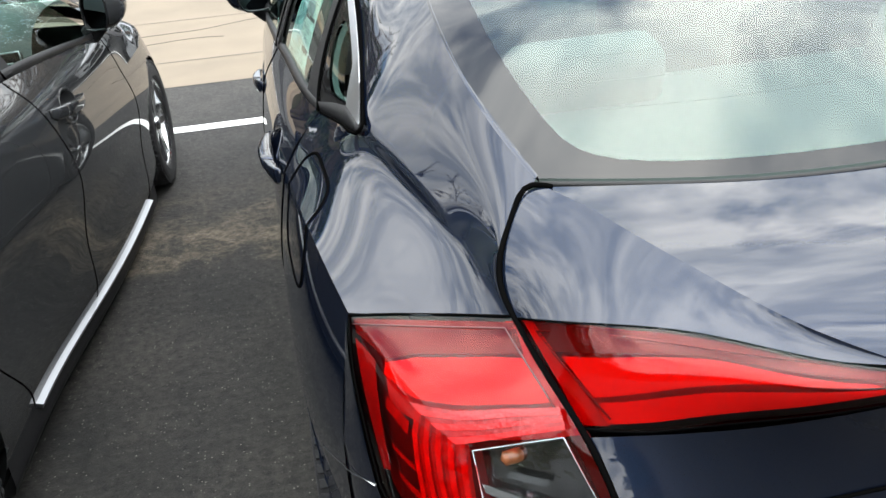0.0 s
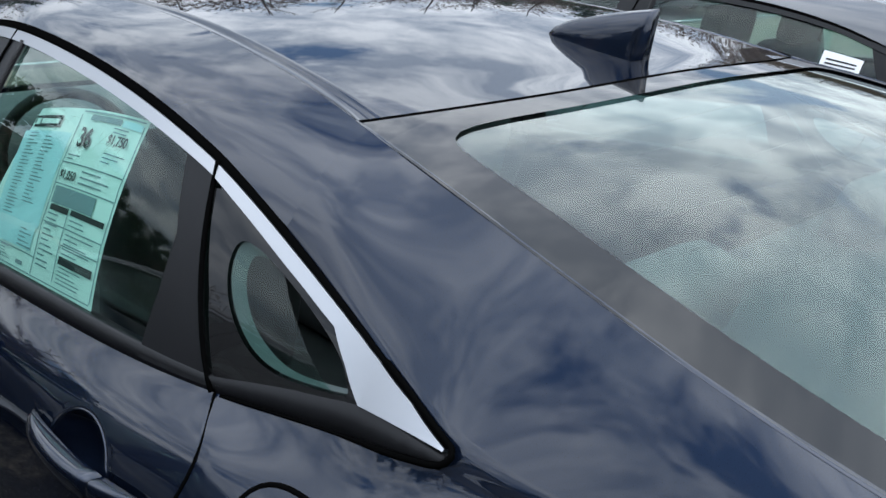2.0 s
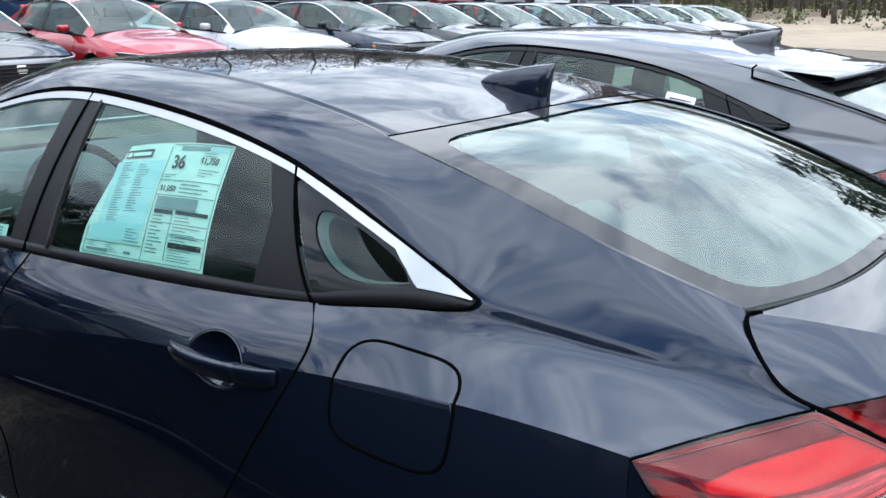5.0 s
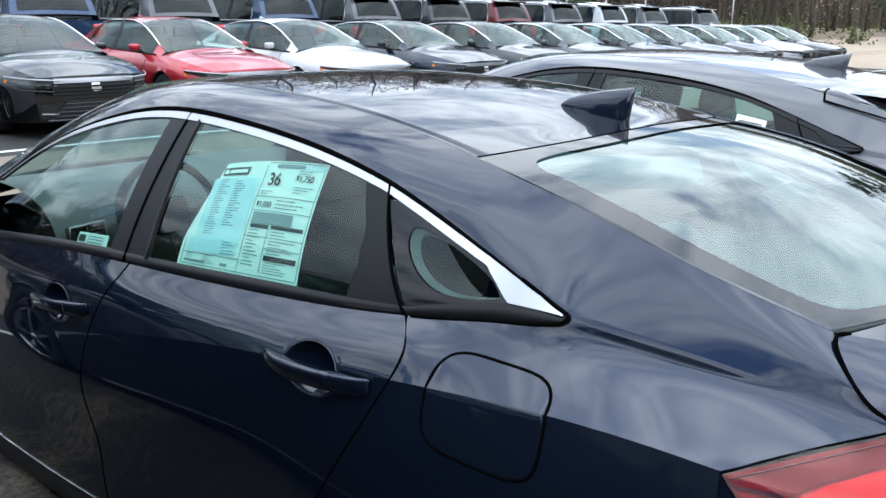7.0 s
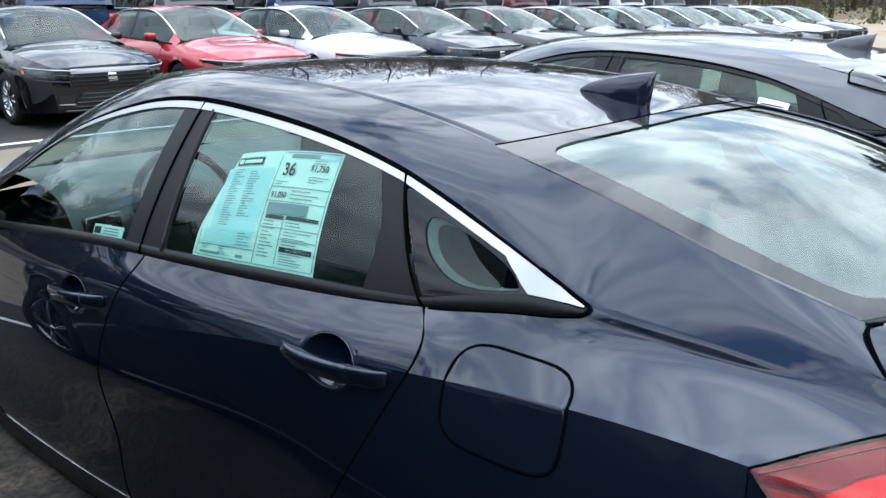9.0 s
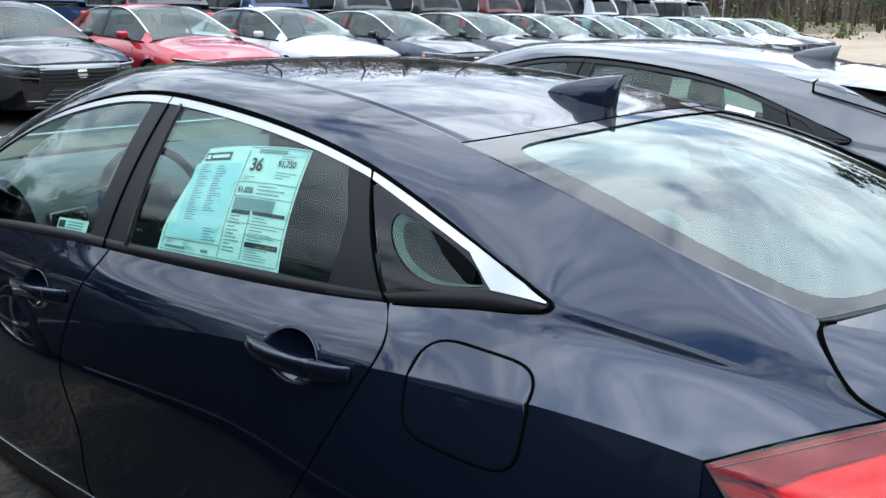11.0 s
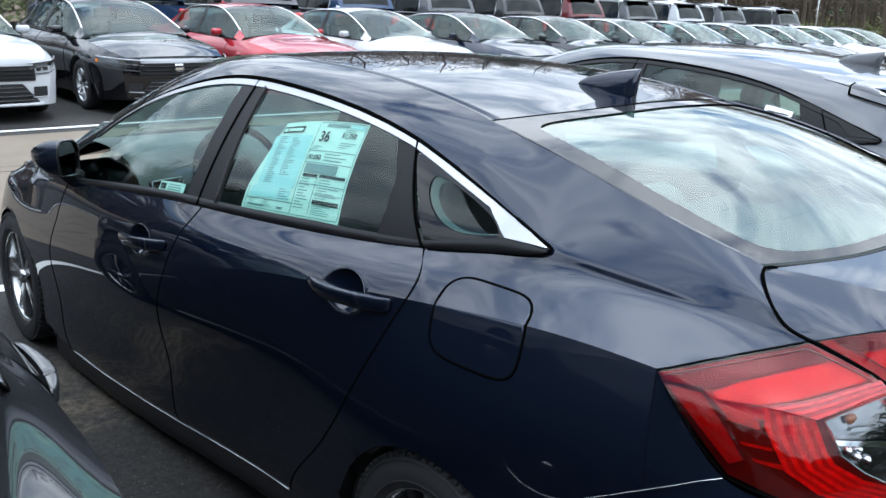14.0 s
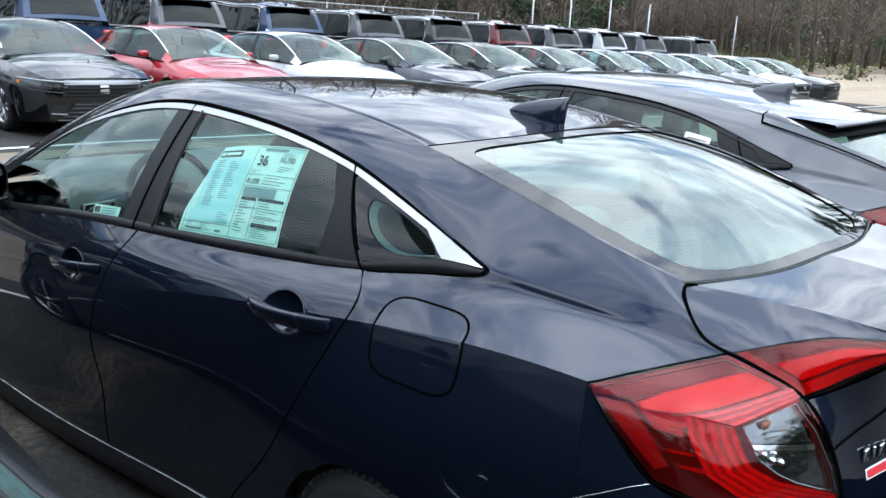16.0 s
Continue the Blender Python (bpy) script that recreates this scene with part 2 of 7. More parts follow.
class Rail:
    """A fair line along the car: x and z over y, from a few keys; soft sets how far it may smooth them."""

    def __init__(self, *keys, soft=3e-4):
        k = np.array(sorted(keys), float)
        h = 0.02
        n = max(4, int(math.ceil((k[-1, 0] - k[0, 0]) / h)) + 1)
        self.y = np.linspace(k[0, 0], k[-1, 0], n)
        h = self.y[1] - self.y[0]
        a = np.zeros((len(k), n))
        for r, y in enumerate(k[:, 0]):
            i = min(int((y - self.y[0]) / h), n - 2)
            f = (y - self.y[i]) / h
            a[r, i], a[r, i + 1] = 1 - f, f
        d = np.diff(np.eye(n), 2, axis=0) / h**2 * math.sqrt(soft * h)
        w = np.ones(len(k))
        w[0] = w[-1] = 6
        a *= w[:, None]
        q = np.linalg.solve(a.T @ a + d.T @ d, a.T @ (k[:, 1:] * w[:, None]))
        fine = np.linspace(k[0, 0], k[-1, 0], 20 * n)
        q = spline(self.y, q, fine)
        self.y, self.x, self.z = fine, q[:, 0], q[:, 1]

    def __call__(self, y):
        return np.array([np.interp(y, self.y, self.x), y, np.interp(y, self.y, self.z)])


def curve(pts):
    """A smooth line through points, as a function of 0..1 by length."""
    p = np.array(pts, float)
    d = np.r_[0, np.cumsum(np.linalg.norm(np.diff(p, axis=0), axis=1))]
    d /= d[-1]
    s = np.linspace(0, 1, 3001)
    q = spline(d, p, s) if len(p) > 2 else p[0] + (p[1] - p[0]) * s[:, None]

    def f(t):
        return np.array([np.interp(t, s, q[:, i]) for i in range(3)])

    return f


def grid(rows):
    """Faces over a grid of points."""
    n, m = len(rows), len(rows[0])
    vs = [tuple(p) for r in rows for p in r]
    fs = [(i * m + j, i * m + j + 1, (i + 1) * m + j + 1, (i + 1) * m + j) for i in range(n - 1) for j in range(m - 1)]
    return vs, fs


def coons(bottom, top, left, right, nu=16, nv=16, bulge=(0, 0, 0)):
    """A patch over four edge curves (bottom and top run left to right, left and right run bottom to top)."""
    def f(u, v):
        p = (1 - v) * bottom(u) + v * top(u) + (1 - u) * left(v) + u * right(v)
        p = p - ((1 - u) * (1 - v) * bottom(0) + u * (1 - v) * bottom(1) + (1 - u) * v * top(0) + u * v * top(1))
        return p + np.array(bulge) * 16 * u * (1 - u) * v * (1 - v)
    return f


def patch(f, nu, nv, u0=0.0, u1=1.0, v0=0.0, v1=1.0, lift=0.0):
    rows = []
    for j in range(nv + 1):
        row = []
        for i in range(nu + 1):
            u, v = u0 + (u1 - u0) * i / nu, v0 + (v1 - v0) * j / nv
            p = f(u, v)
            if lift:
                e = 0.012
                a, b = f(min(u + e, 1), v) - f(max(u - e, 0), v), f(u, min(v + e, 1)) - f(u, max(v - e, 0))
                n = np.cross(a, b)
                n = n / (np.linalg.norm(n) + 1e-12)
                p = p + n * lift
            row.append(p)
        rows.append(row)
    return grid(rows)


def tube(pts, r, sides=6, closed=False, flat=1.0):
    """A round bar along a line of points."""
    p = [np.array(q, float) for q in pts]
    n = len(p)
    vs, fs = [], []
    up = np.array([0.13, 0.21, 0.97])
    for i in range(n):
        a, b = (p[i - 1] if i or closed else p[0]), (p[(i + 1) % n] if i < n - 1 or closed else p[-1])
        t = (b - a) / (np.linalg.norm(b - a) + 1e-12)
        s = np.cross(t, up)
        s /= np.linalg.norm(s) + 1e-12
        w = np.cross(s, t)
        rr = r(i / max(1, n - 1)) if callable(r) else r
        for k in range(sides):
            g = 2 * math.pi * k / sides
            vs.append(p[i] + rr * (math.cos(g) * s + flat * math.sin(g) * w))
    m = n if closed else n - 1
    for i in range(m):
        for k in range(sides):
            fs.append((i * sides + k, i * sides + (k + 1) % sides, ((i + 1) % n) * sides + (k + 1) % sides, ((i + 1) % n) * sides + k))
    if not closed:
        fs += [tuple(reversed(range(sides))), tuple((n - 1) * sides + k for k in range(sides))]
    return vs, fs


def band(a, b, depth, normal=None):
    """A strip with thickness between two lines of points; depth runs against the strip's normal."""
    a, b = [np.array(q, float) for q in a], [np.array(q, float) for q in b]
    n = len(a)
    vs, fs = [], []
    for i in range(n):
        t = a[min(i + 1, n - 1)] - a[max(i - 1, 0)]
        nn = np.cross(t, b[i] - a[i])
        nn = nn / (np.linalg.norm(nn) + 1e-12) if normal is None else np.array(normal, float)
        vs += [a[i], b[i], b[i] - nn * depth, a[i] - nn * depth]
    for i in range(n - 1):
        for k in range(4):
            fs.append((4 * i + k, 4 * i + (k + 1) % 4, 4 * i + 4 + (k + 1) % 4, 4 * i + 4 + k))
    fs += [(3, 2, 1, 0), tuple(4 * (n - 1) + k for k in range(4))]
    return vs, fs


def box(cx, cy, cz, sx, sy, sz, bevel=0.01, seg=2):
    bm = bmesh.new()
    bmesh.ops.create_cube(bm, size=1)
    bmesh.ops.scale(bm, vec=(sx, sy, sz), verts=bm.verts)
    if bevel:
        bmesh.ops.bevel(bm, geom=bm.edges[:], offset=bevel, segments=seg, profile=0.6, affect="EDGES")
    bmesh.ops.translate(bm, vec=(cx, cy, cz), verts=bm.verts)
    bm.verts.index_update()
    vs = [tuple(v.co) for v in bm.verts]
    fs = [tuple(v.index for v in f.verts) for f in bm.faces]
    bm.free()
    return vs, fs


def lathe(profile, cx, cy, cz, axis="x", seg=48):
    """A body of rotation: profile rows of (offset along the axis, radius)."""
    vs, fs = [], []
    for o, r in profile:
        for k in range(seg):
            g = 2 * math.pi * k / seg
            vs.append((cx + o, cy + r * math.cos(g), cz + r * math.sin(g)) if axis == "x" else (cx + r * math.cos(g), cy + r * math.sin(g), cz + o))
    for i in range(len(profile) - 1):
        for k in range(seg):
            fs.append((i * seg + k, i * seg + (k + 1) % seg, (i + 1) * seg + (k + 1) % seg, (i + 1) * seg + k))
    return vs, fs


def moved(data, m):
    v, f = data
    return [tuple(m @ Vector(p)) for p in v], f


def repaint(ob, old, fresh):
    """Gives a copied thing its own paint, part by part."""
    for o in ob.children_recursive:
        if o.type == "MESH":
            for slot in o.material_slots:
                if slot.material == old:
                    slot.link = "OBJECT"
                    slot.material = fresh
    return ob

# ---- compact saloon car ----
R0 = Rail((-0.5, -0.78, 0.24), (0.0, -0.84, 0.21), (0.66, -0.845, 0.16), (1.3, -0.865, 0.12), (2.14, -0.90, 0.09), (2.8, -0.90, 0.10), (3.3, -0.80, 0.14), (3.5, -0.66, 0.16))
R1 = Rail((-0.5, -0.80, 0.33), (0.0, -0.87, 0.27), (0.66, -0.868, 0.228), (1.3, -0.895, 0.178), (2.14, -0.925, 0.135), (2.8, -0.925, 0.16), (3.3, -0.82, 0.22), (3.5, -0.68, 0.24))
R2 = Rail((-0.5, -0.81, 0.55), (0.0, -0.89, 0.48), (0.66, -0.893, 0.43), (1.3, -0.915, 0.38), (2.14, -0.945, 0.35), (2.8, -0.945, 0.36), (3.3, -0.84, 0.37), (3.5, -0.70, 0.37))
R3 = Rail((-0.5, -0.812, 0.79), (-0.25, -0.86, 0.75), (0.0, -0.886, 0.72), (0.5, -0.908, 0.68), (1.1, -0.946, 0.62), (2.0, -0.973, 0.57), (2.8, -0.963, 0.54), (3.3, -0.85, 0.50), (3.5, -0.71, 0.47))
R4 = Rail((-0.485, -0.782, 0.967), (-0.39, -0.80, 0.975), (-0.21, -0.823, 0.97), (-0.09, -0.837, 0.963), (0.04, -0.848, 0.945), (0.14, -0.861, 0.937), (0.33, -0.885, 0.915), (0.56, -0.90, 0.885), (0.8, -0.918, 0.845), (1.1, -0.934, 0.79), (1.5, -0.948, 0.745), (2.0, -0.958, 0.71), (2.6, -0.948, 0.69), (3.2, -0.86, 0.64), (3.5, -0.71, 0.58))
R5 = Rail((-0.528, -0.736, 0.981), (-0.4, -0.765, 1.005), (-0.25, -0.787, 1.016), (-0.1, -0.799, 1.011), (0.012, -0.815, 0.999), (0.12, -0.829, 0.988), (0.35, -0.852, 0.966), (0.9, -0.893, 0.908), (1.13, -0.910, 0.882), (1.6, -0.932, 0.838), (2.0, -0.945, 0.80), (2.6, -0.915, 0.765), (3.2, -0.83, 0.70), (3.5, -0.69, 0.62))
R6 = Rail(soft=3e-4, *[(-0.60, -0.665, 1.009), (-0.45, -0.70, 1.045), (-0.35, -0.719, 1.064), (-0.25, -0.7255, 1.077), (-0.17, -0.730, 1.082), (0.0, -0.747, 1.057), (0.16, -0.779, 1.033), (0.47, -0.814, 1.0), (0.9, -0.847, 0.967), (1.12, -0.868, 0.956), (1.6, -0.90, 0.916), (2.0, -0.92, 0.878), (2.3, -0.905, 0.855), (2.6, -0.875, 0.835), (3.1, -0.80, 0.76), (3.5, -0.67, 0.66)])
R7 = Rail(soft=2.5e-4, *[(-0.668, -0.619, 1.038), (-0.5, -0.643, 1.080), (-0.35, -0.681, 1.106), (-0.25, -0.693, 1.111), (-0.16, -0.70, 1.121), (-0.08, -0.70, 1.141), (0.06, -0.687, 1.181), (0.16, -0.681, 1.212), (0.3, -0.676, 1.25), (0.44, -0.675, 1.28), (0.65, -0.668, 1.306), (0.9, -0.664, 1.322), (1.1, -0.664, 1.326), (1.36, -0.672, 1.30), (1.49, -0.69, 1.27), (1.72, -0.715, 1.205), (1.98, -0.765, 1.09), (2.2, -0.83, 0.96), (2.3, -0.86, 0.905), (2.6, -0.87, 0.842)])
R8 = Rail((-0.596, -0.613, 1.072), (-0.45, -0.62, 1.125), (-0.3, -0.637, 1.17), (-0.117, -0.655, 1.20), (0.06, -0.645, 1.238), (0.3, -0.622, 1.297), (0.44, -0.618, 1.32), (0.66, -0.61, 1.342), (0.9, -0.60, 1.356), (1.1, -0.60, 1.361), (1.4, -0.612, 1.345), (1.7, -0.65, 1.268), (2.0, -0.71, 1.135), (2.3, -0.80, 0.965), (2.6, -0.85, 0.85))
R9 = Rail((-0.535, -0.553, 1.129), (-0.407, -0.584, 1.168), (-0.267, -0.591, 1.206), (-0.117, -0.599, 1.254), (0.075, -0.581, 1.288), (0.18, -0.564, 1.306), (0.3, -0.555, 1.33), (0.44, -0.548, 1.348), (0.66, -0.53, 1.368), (1.0, -0.52, 1.38), (1.4, -0.53, 1.37), (1.7, -0.57, 1.305), (2.0, -0.635, 1.185), (2.4, -0.745, 0.985), (2.6, -0.80, 0.88))
RAILS = [R0, R1, R2, R3, R4, R5, R6, R7, R8, R9]
# where each rail is crossed by the rear edge, the three door seams, and the nose
ANCHOR_U = [-0.5, 0.15, 1.15, 2.1, 2.8, 3.5]
ANCHOR_Y = [
    [-0.5, 0.62, 1.27, 2.22, 2.8, 3.5], [-0.5, 0.60, 1.27, 2.22, 2.8, 3.5], [-0.5, 0.43, 1.27, 2.24, 2.8, 3.5], [-0.5, 0.255, 1.25, 2.22, 2.8, 3.5],
    [-0.485, 0.118, 1.19, 2.16, 2.8, 3.5], [-0.528, 0.112, 1.13, 2.12, 2.8, 3.5], [-0.60, 0.158, 1.085, 2.08, 2.8, 3.5],
    [-0.668, 0.15, 1.15, 2.1, 2.8, 3.5], [-0.596, 0.15, 1.15, 2.1, 2.8, 3.5], [-0.535, 0.15, 1.15, 2.1, 2.8, 3.5]]
ARCHES = ((0.0, 0.285), (2.79, 0.285))
WHEEL_R, ARCH_R = 0.300, 0.328
ROOF_C = Rail((0.10, 0.0, 1.329), (0.355, 0.0, 1.357), (0.6, 0.0, 1.382), (0.9, 0.0, 1.396), (1.3, 0.0, 1.390), (1.62, 0.0, 1.36), (1.75, 0.0, 1.335))


def rail_at(k, u):
    return RAILS[k](float(np.interp(u, ANCHOR_U, ANCHOR_Y[k])))


def across(pts, sub):
    """A fair line across rail points, with sub steps from each to the next."""
    d = np.r_[0, np.cumsum(np.linalg.norm(np.diff(pts, axis=0), axis=1) + 1e-4)]
    x = np.concatenate([np.linspace(d[i], d[i + 1], sub, endpoint=False) for i in range(len(d) - 1)] + [[d[-1]]])
    return spline(d, pts, x)


def section(lo, hi, u, sub):
    """The body's section at station u between two rails; the crease on rail 4 stays crisp."""
    ks = range(0, 5) if hi <= 4 else range(4, 10)
    s = across(np.array([rail_at(k, u) for k in ks]), sub)
    return s[(lo - ks[0]) * sub : (hi - ks[0]) * sub + 1]


def side_point(y, z, lift=0.0):
    """The flank's surface at a height."""
    low, up = across(np.array([RAILS[k](y) for k in range(0, 5)]), 12), across(np.array([RAILS[k](y) for k in range(4, 7)]), 12)
    s = np.concatenate([low, up[1:]])
    return np.array([np.interp(z, s[:, 2], s[:, 0]) - lift, y, z])


def cut_holes(data, holes):
    """Opens oval holes (y, z, half width, half height) in a flank panel and rounds their edge."""
    vs, fs = data
    vs = [np.array(v, float) for v in vs]

    def where(v):
        for h in holes:
            r = math.hypot((v[1] - h[0]) / h[2], (v[2] - h[1]) / h[3])
            if r < 1:
                return h, r
        return None

    ins = [where(v) for v in vs]
    keep = [q for q in fs if not all(ins[i] for i in q)]
    used = sorted({i for q in keep for i in q})
    for i in used:
        if ins[i]:
            h, r = ins[i]
            r = max(r, 1e-3)
            y, z = h[0] + (vs[i][1] - h[0]) / r, h[1] + (vs[i][2] - h[1]) / r
            vs[i] = side_point(y, z)
    idx = {i: n for n, i in enumerate(used)}
    return [vs[i] for i in used], [tuple(idx[i] for i in q) for q in keep]


HANDLES = (((0.455, 0.907), (0.16, 0.922)), ((1.54, 0.785), (1.21, 0.825)))
CUPS = [(ya + (yb - ya) * 0.45, za + (zb - za) * 0.45 - 0.009, 0.077, 0.05) for (ya, za), (yb, zb) in HANDLES]


def cut_arches(data):
    """Opens the wheel arches in a flank panel and rounds their edge."""
    vs, fs = data
    vs = [np.array(v, float) for v in vs]
    inside = [any(math.hypot(v[1] - ay, v[2] - az) < ARCH_R for ay, az in ARCHES) for v in vs]
    keep = [q for q in fs if not all(inside[i] for i in q)]
    used = {i for q in keep for i in q}
    for i in used:
        if inside[i]:
            v = vs[i]
            ay, az = min(ARCHES, key=lambda a: math.hypot(v[1] - a[0], v[2] - a[1]))
            d = math.hypot(v[1] - ay, v[2] - az) or 1
            v[1], v[2] = ay + (v[1] - ay) * ARCH_R / d, az + (v[2] - az) * ARCH_R / d
    idx = {i: n for n, i in enumerate(sorted(used))}
    return [vs[i] for i in sorted(used)], [tuple(idx[i] for i in q) for q in keep]


def panel(lo, hi, u0, u1, n, sub=6):
    return grid([section(lo, hi, u0 + (u1 - u0) * i / n, sub) for i in range(n + 1)])


def faired(d, hold, cu=0.33, cv=1.0, stiff=1.0):
    """Smooths a grid of points like a thin plate; hold says how strongly each point keeps its place, stiff is low where it may fold."""
    d, w = np.array(d, float), np.array(hold, float)[:, :, None]

    def bend(p):
        r = w * p
        a = (p[2:] - 2 * p[1:-1] + p[:-2]) * cu * cu
        r[2:] += a
        r[1:-1] -= 2 * a
        r[:-2] += a
        a = (p[:, 2:] - 2 * p[:, 1:-1] + p[:, :-2]) * cv * cv * stiff
        r[:, 2:] += a
        r[:, 1:-1] -= 2 * a
        r[:, :-2] += a
        a = (p[1:, 1:] - p[1:, :-1] - p[:-1, 1:] + p[:-1, :-1]) * 2 * cu * cv
        r[1:, 1:] += a
        r[1:, :-1] -= a
        r[:-1, 1:] -= a
        r[:-1, :-1] += a
        return r

    pre = 1 / (w + 6 * cu * cu + 6 * cv * cv + 8 * cu * cv)
    x = d.copy()
    r = w * d - bend(x)
    z = pre * r
    g, rz = z.copy(), (r * z).sum(axis=(0, 1))
    for _ in range(3000):
        q = bend(g)
        al = rz / ((g * q).sum(axis=(0, 1)) + 1e-300)
        x += al * g
        r -= al * q
        if np.abs(r).max() < 1e-9:
            break
        z = pre * r
        new_rz = (r * z).sum(axis=(0, 1))
        g = z + g * (new_rz / (rz + 1e-300))
        rz = new_rz
    return x


def chrome_edge(y):
    """How far up the window band the outer edge of the chrome runs."""
    return float(np.interp(y, CHROME_Y, CHROME_OUT))


CHROME_Y = [-0.163, -0.11, -0.055, -0.02, 0.015, 0.075, 0.19, 0.3, 2.1]
CHROME_OUT = [0.54, 0.78, 0.89, 0.925, 0.945, 0.96, 0.978, 0.992, 1.0]
HAUNCH_SUB = 7
# the ridge that runs back from the chrome tip and dies out before the lamp, the wall below it, and the wall's foot
RIDGE = [(-0.20, -0.707, 1.091), (-0.27, -0.691, 1.082), (-0.335, -0.676, 1.073), (-0.42, -0.656, 1.062), (-0.50, -0.637, 1.052), (-0.58, -0.628, 1.046), (-0.668, -0.619, 1.038)]
WALL = [(-0.20, -0.712, 1.074), (-0.27, -0.696, 1.065), (-0.335, -0.680, 1.057), (-0.42, -0.661, 1.048), (-0.50, -0.650, 1.037), (-0.60, -0.665, 1.009)]
FOOT = [(0.135, -0.806, 1.012), (0.06, -0.778, 1.030), (0.0, -0.764, 1.036), (-0.10, -0.752, 1.044), (-0.17, -0.738, 1.050), (-0.25, -0.720, 1.045), (-0.335, -0.702, 1.037), (-0.42, -0.690, 1.027), (-0.50, -0.694, 1.012), (-0.565, -0.7005, 0.995)]


@functools.lru_cache(None)
def haunch_rails():
    foot = Rail(*FOOT, soft=1e-4)
    wall = Rail(*WALL, *[(y, *np.array(dlo(y, float(np.interp(y, [-0.17, -0.10], [0.2, 0.0]))))[[0, 2]]) for y in np.linspace(-0.15, 0.16, 16)], soft=2e-5)
    ridge = Rail(*RIDGE, *[(y, *np.array(dlo(y, min(1.0, chrome_edge(y) + 0.015)))[[0, 2]]) for y in np.linspace(-0.16, 0.16, 20)], soft=2e-5)
    return [RAILS[4], RAILS[5], foot, wall, ridge, RAILS[8], RAILS[9]]


@functools.lru_cache(None)
def haunch():
    """Rear shoulder and roof pillar as one fair skin, from the crease up to the rear window."""
    n, sub = 48, HAUNCH_SUB
    rails = haunch_rails()
    ends = [(-0.485, 0.118), (-0.528, 0.112), (-0.565, 0.135), (-0.60, 0.158), (-0.668, 0.15), (-0.596, 0.15), (-0.535, 0.15)]
    rows, hold, stiff = [], [], []
    for i in range(n + 1):
        f = i / n
        pts = np.array([r(a + (b - a) * f) for r, (a, b) in zip(rails, ends)])
        row = np.concatenate([across(pts[:5], sub)[:-1], across(pts[4:], sub)])
        # over the window the skin runs on into the roof rail
        b = float(np.interp(pts[4][1], [0.0, 0.11], [0, 1]))
        row[4 * sub :] += b * (section(7, 9, -0.5 + 0.65 * f, sub) - row[4 * sub :])
        h = np.full(len(row), 2e-4)
        h[4 * sub + 1 : -1] += 0.02 * b + 3.0 * float(np.interp(pts[4][1], [0.07, 0.14], [0, 1])) ** 2
        h[[sub, 5 * sub]] = 2e-3
        yr = pts[4][1]
        k = float(np.interp(yr, [-0.59, -0.53, -0.46], [0, 0.3, 1]))
        h[2 * sub] = (0.002 + 0.01 * k) * float(np.interp(yr, [-0.14, 0.0], [1.0, 0.05]))
        h[3 * sub] = 0.002 + 0.05 * k
        h[4 * sub] = 0.002 + 0.3 * k
        for j in range(3 * sub, 4 * sub + 1):
            if row[j][1] > -0.15:
                h[j] = 0.4
        h[0] = h[-1] = 4.0
        if i == 0 or i >= n - 1:
            h[:] = 4.0
        elif i in (1, n - 2):
            h[:] = np.maximum(h, 0.02)
        rows.append(row)
        hold.append(h)
        g = np.ones(len(row))
        g[4 * sub] = 1 - 0.98 * float(np.interp(yr, [-0.55, -0.48], [0, 1]))
        g[3 * sub] = 1 - 0.97 * float(np.interp(pts[3][1], [-0.17, -0.12], [0, 1]))
        stiff.append(g[1:-1])
    return faired(rows, hold, 0.33, 1.0, np.array(stiff)[:, :, None])


def haunch_shoulder():
    return grid(haunch()[:, : 3 * HAUNCH_SUB + 1])


def haunch_pillar():
    """The upper part of the haunch with the quarter window's opening cut out."""
    p = haunch()[:, 3 * HAUNCH_SUB :]
    vs, fs = grid(p)
    keep = []
    m = p.shape[1]
    for q in fs:
        j = min(k % m for k in q)
        y = sum(vs[k][1] for k in q) / 4
        if j < HAUNCH_SUB - 1 and y > -0.155:
            continue
        keep.append(q)
    return vs, keep


def skin_point(y, z, lift=0.0):
    """A point of the flank or the haunch at a height."""
    p = haunch()[:, : 3 * HAUNCH_SUB + 1]
    if z < RAILS[4](y)[2]:
        return side_point(y, z, lift)
    x_, z_ = [], []
    for j in range(p.shape[1]):
        x_.append(np.interp(y, p[:, j, 1], p[:, j, 0]))
        z_.append(np.interp(y, p[:, j, 1], p[:, j, 2]))
    return np.array([np.interp(z, z_, x_) - lift, y, z])


def flank(u0, u1, n):
    """A flank panel: below the crease and above it, with a crisp crease between."""
    low, up = panel(0, 4, u0, u1, n, 12), (haunch_shoulder() if u1 == 0.15 else panel(4, 6, u0, u1, n, 8))
    return joined(cut_holes(cut_arches(low), CUPS), cut_holes(cut_arches(up), CUPS))


# windows: the band between the waist trim and the roof rail
def dlo(y, w, lift=0.0):
    a, b = R6(y), R7(y)
    p = a + (b - a) * w
    bow = 0.018 * 4 * w * (1 - w) * min(1.0, max(0.0, (b[2] - a[2]) / 0.3))
    return p + np.array([-bow - lift, 0, 0])


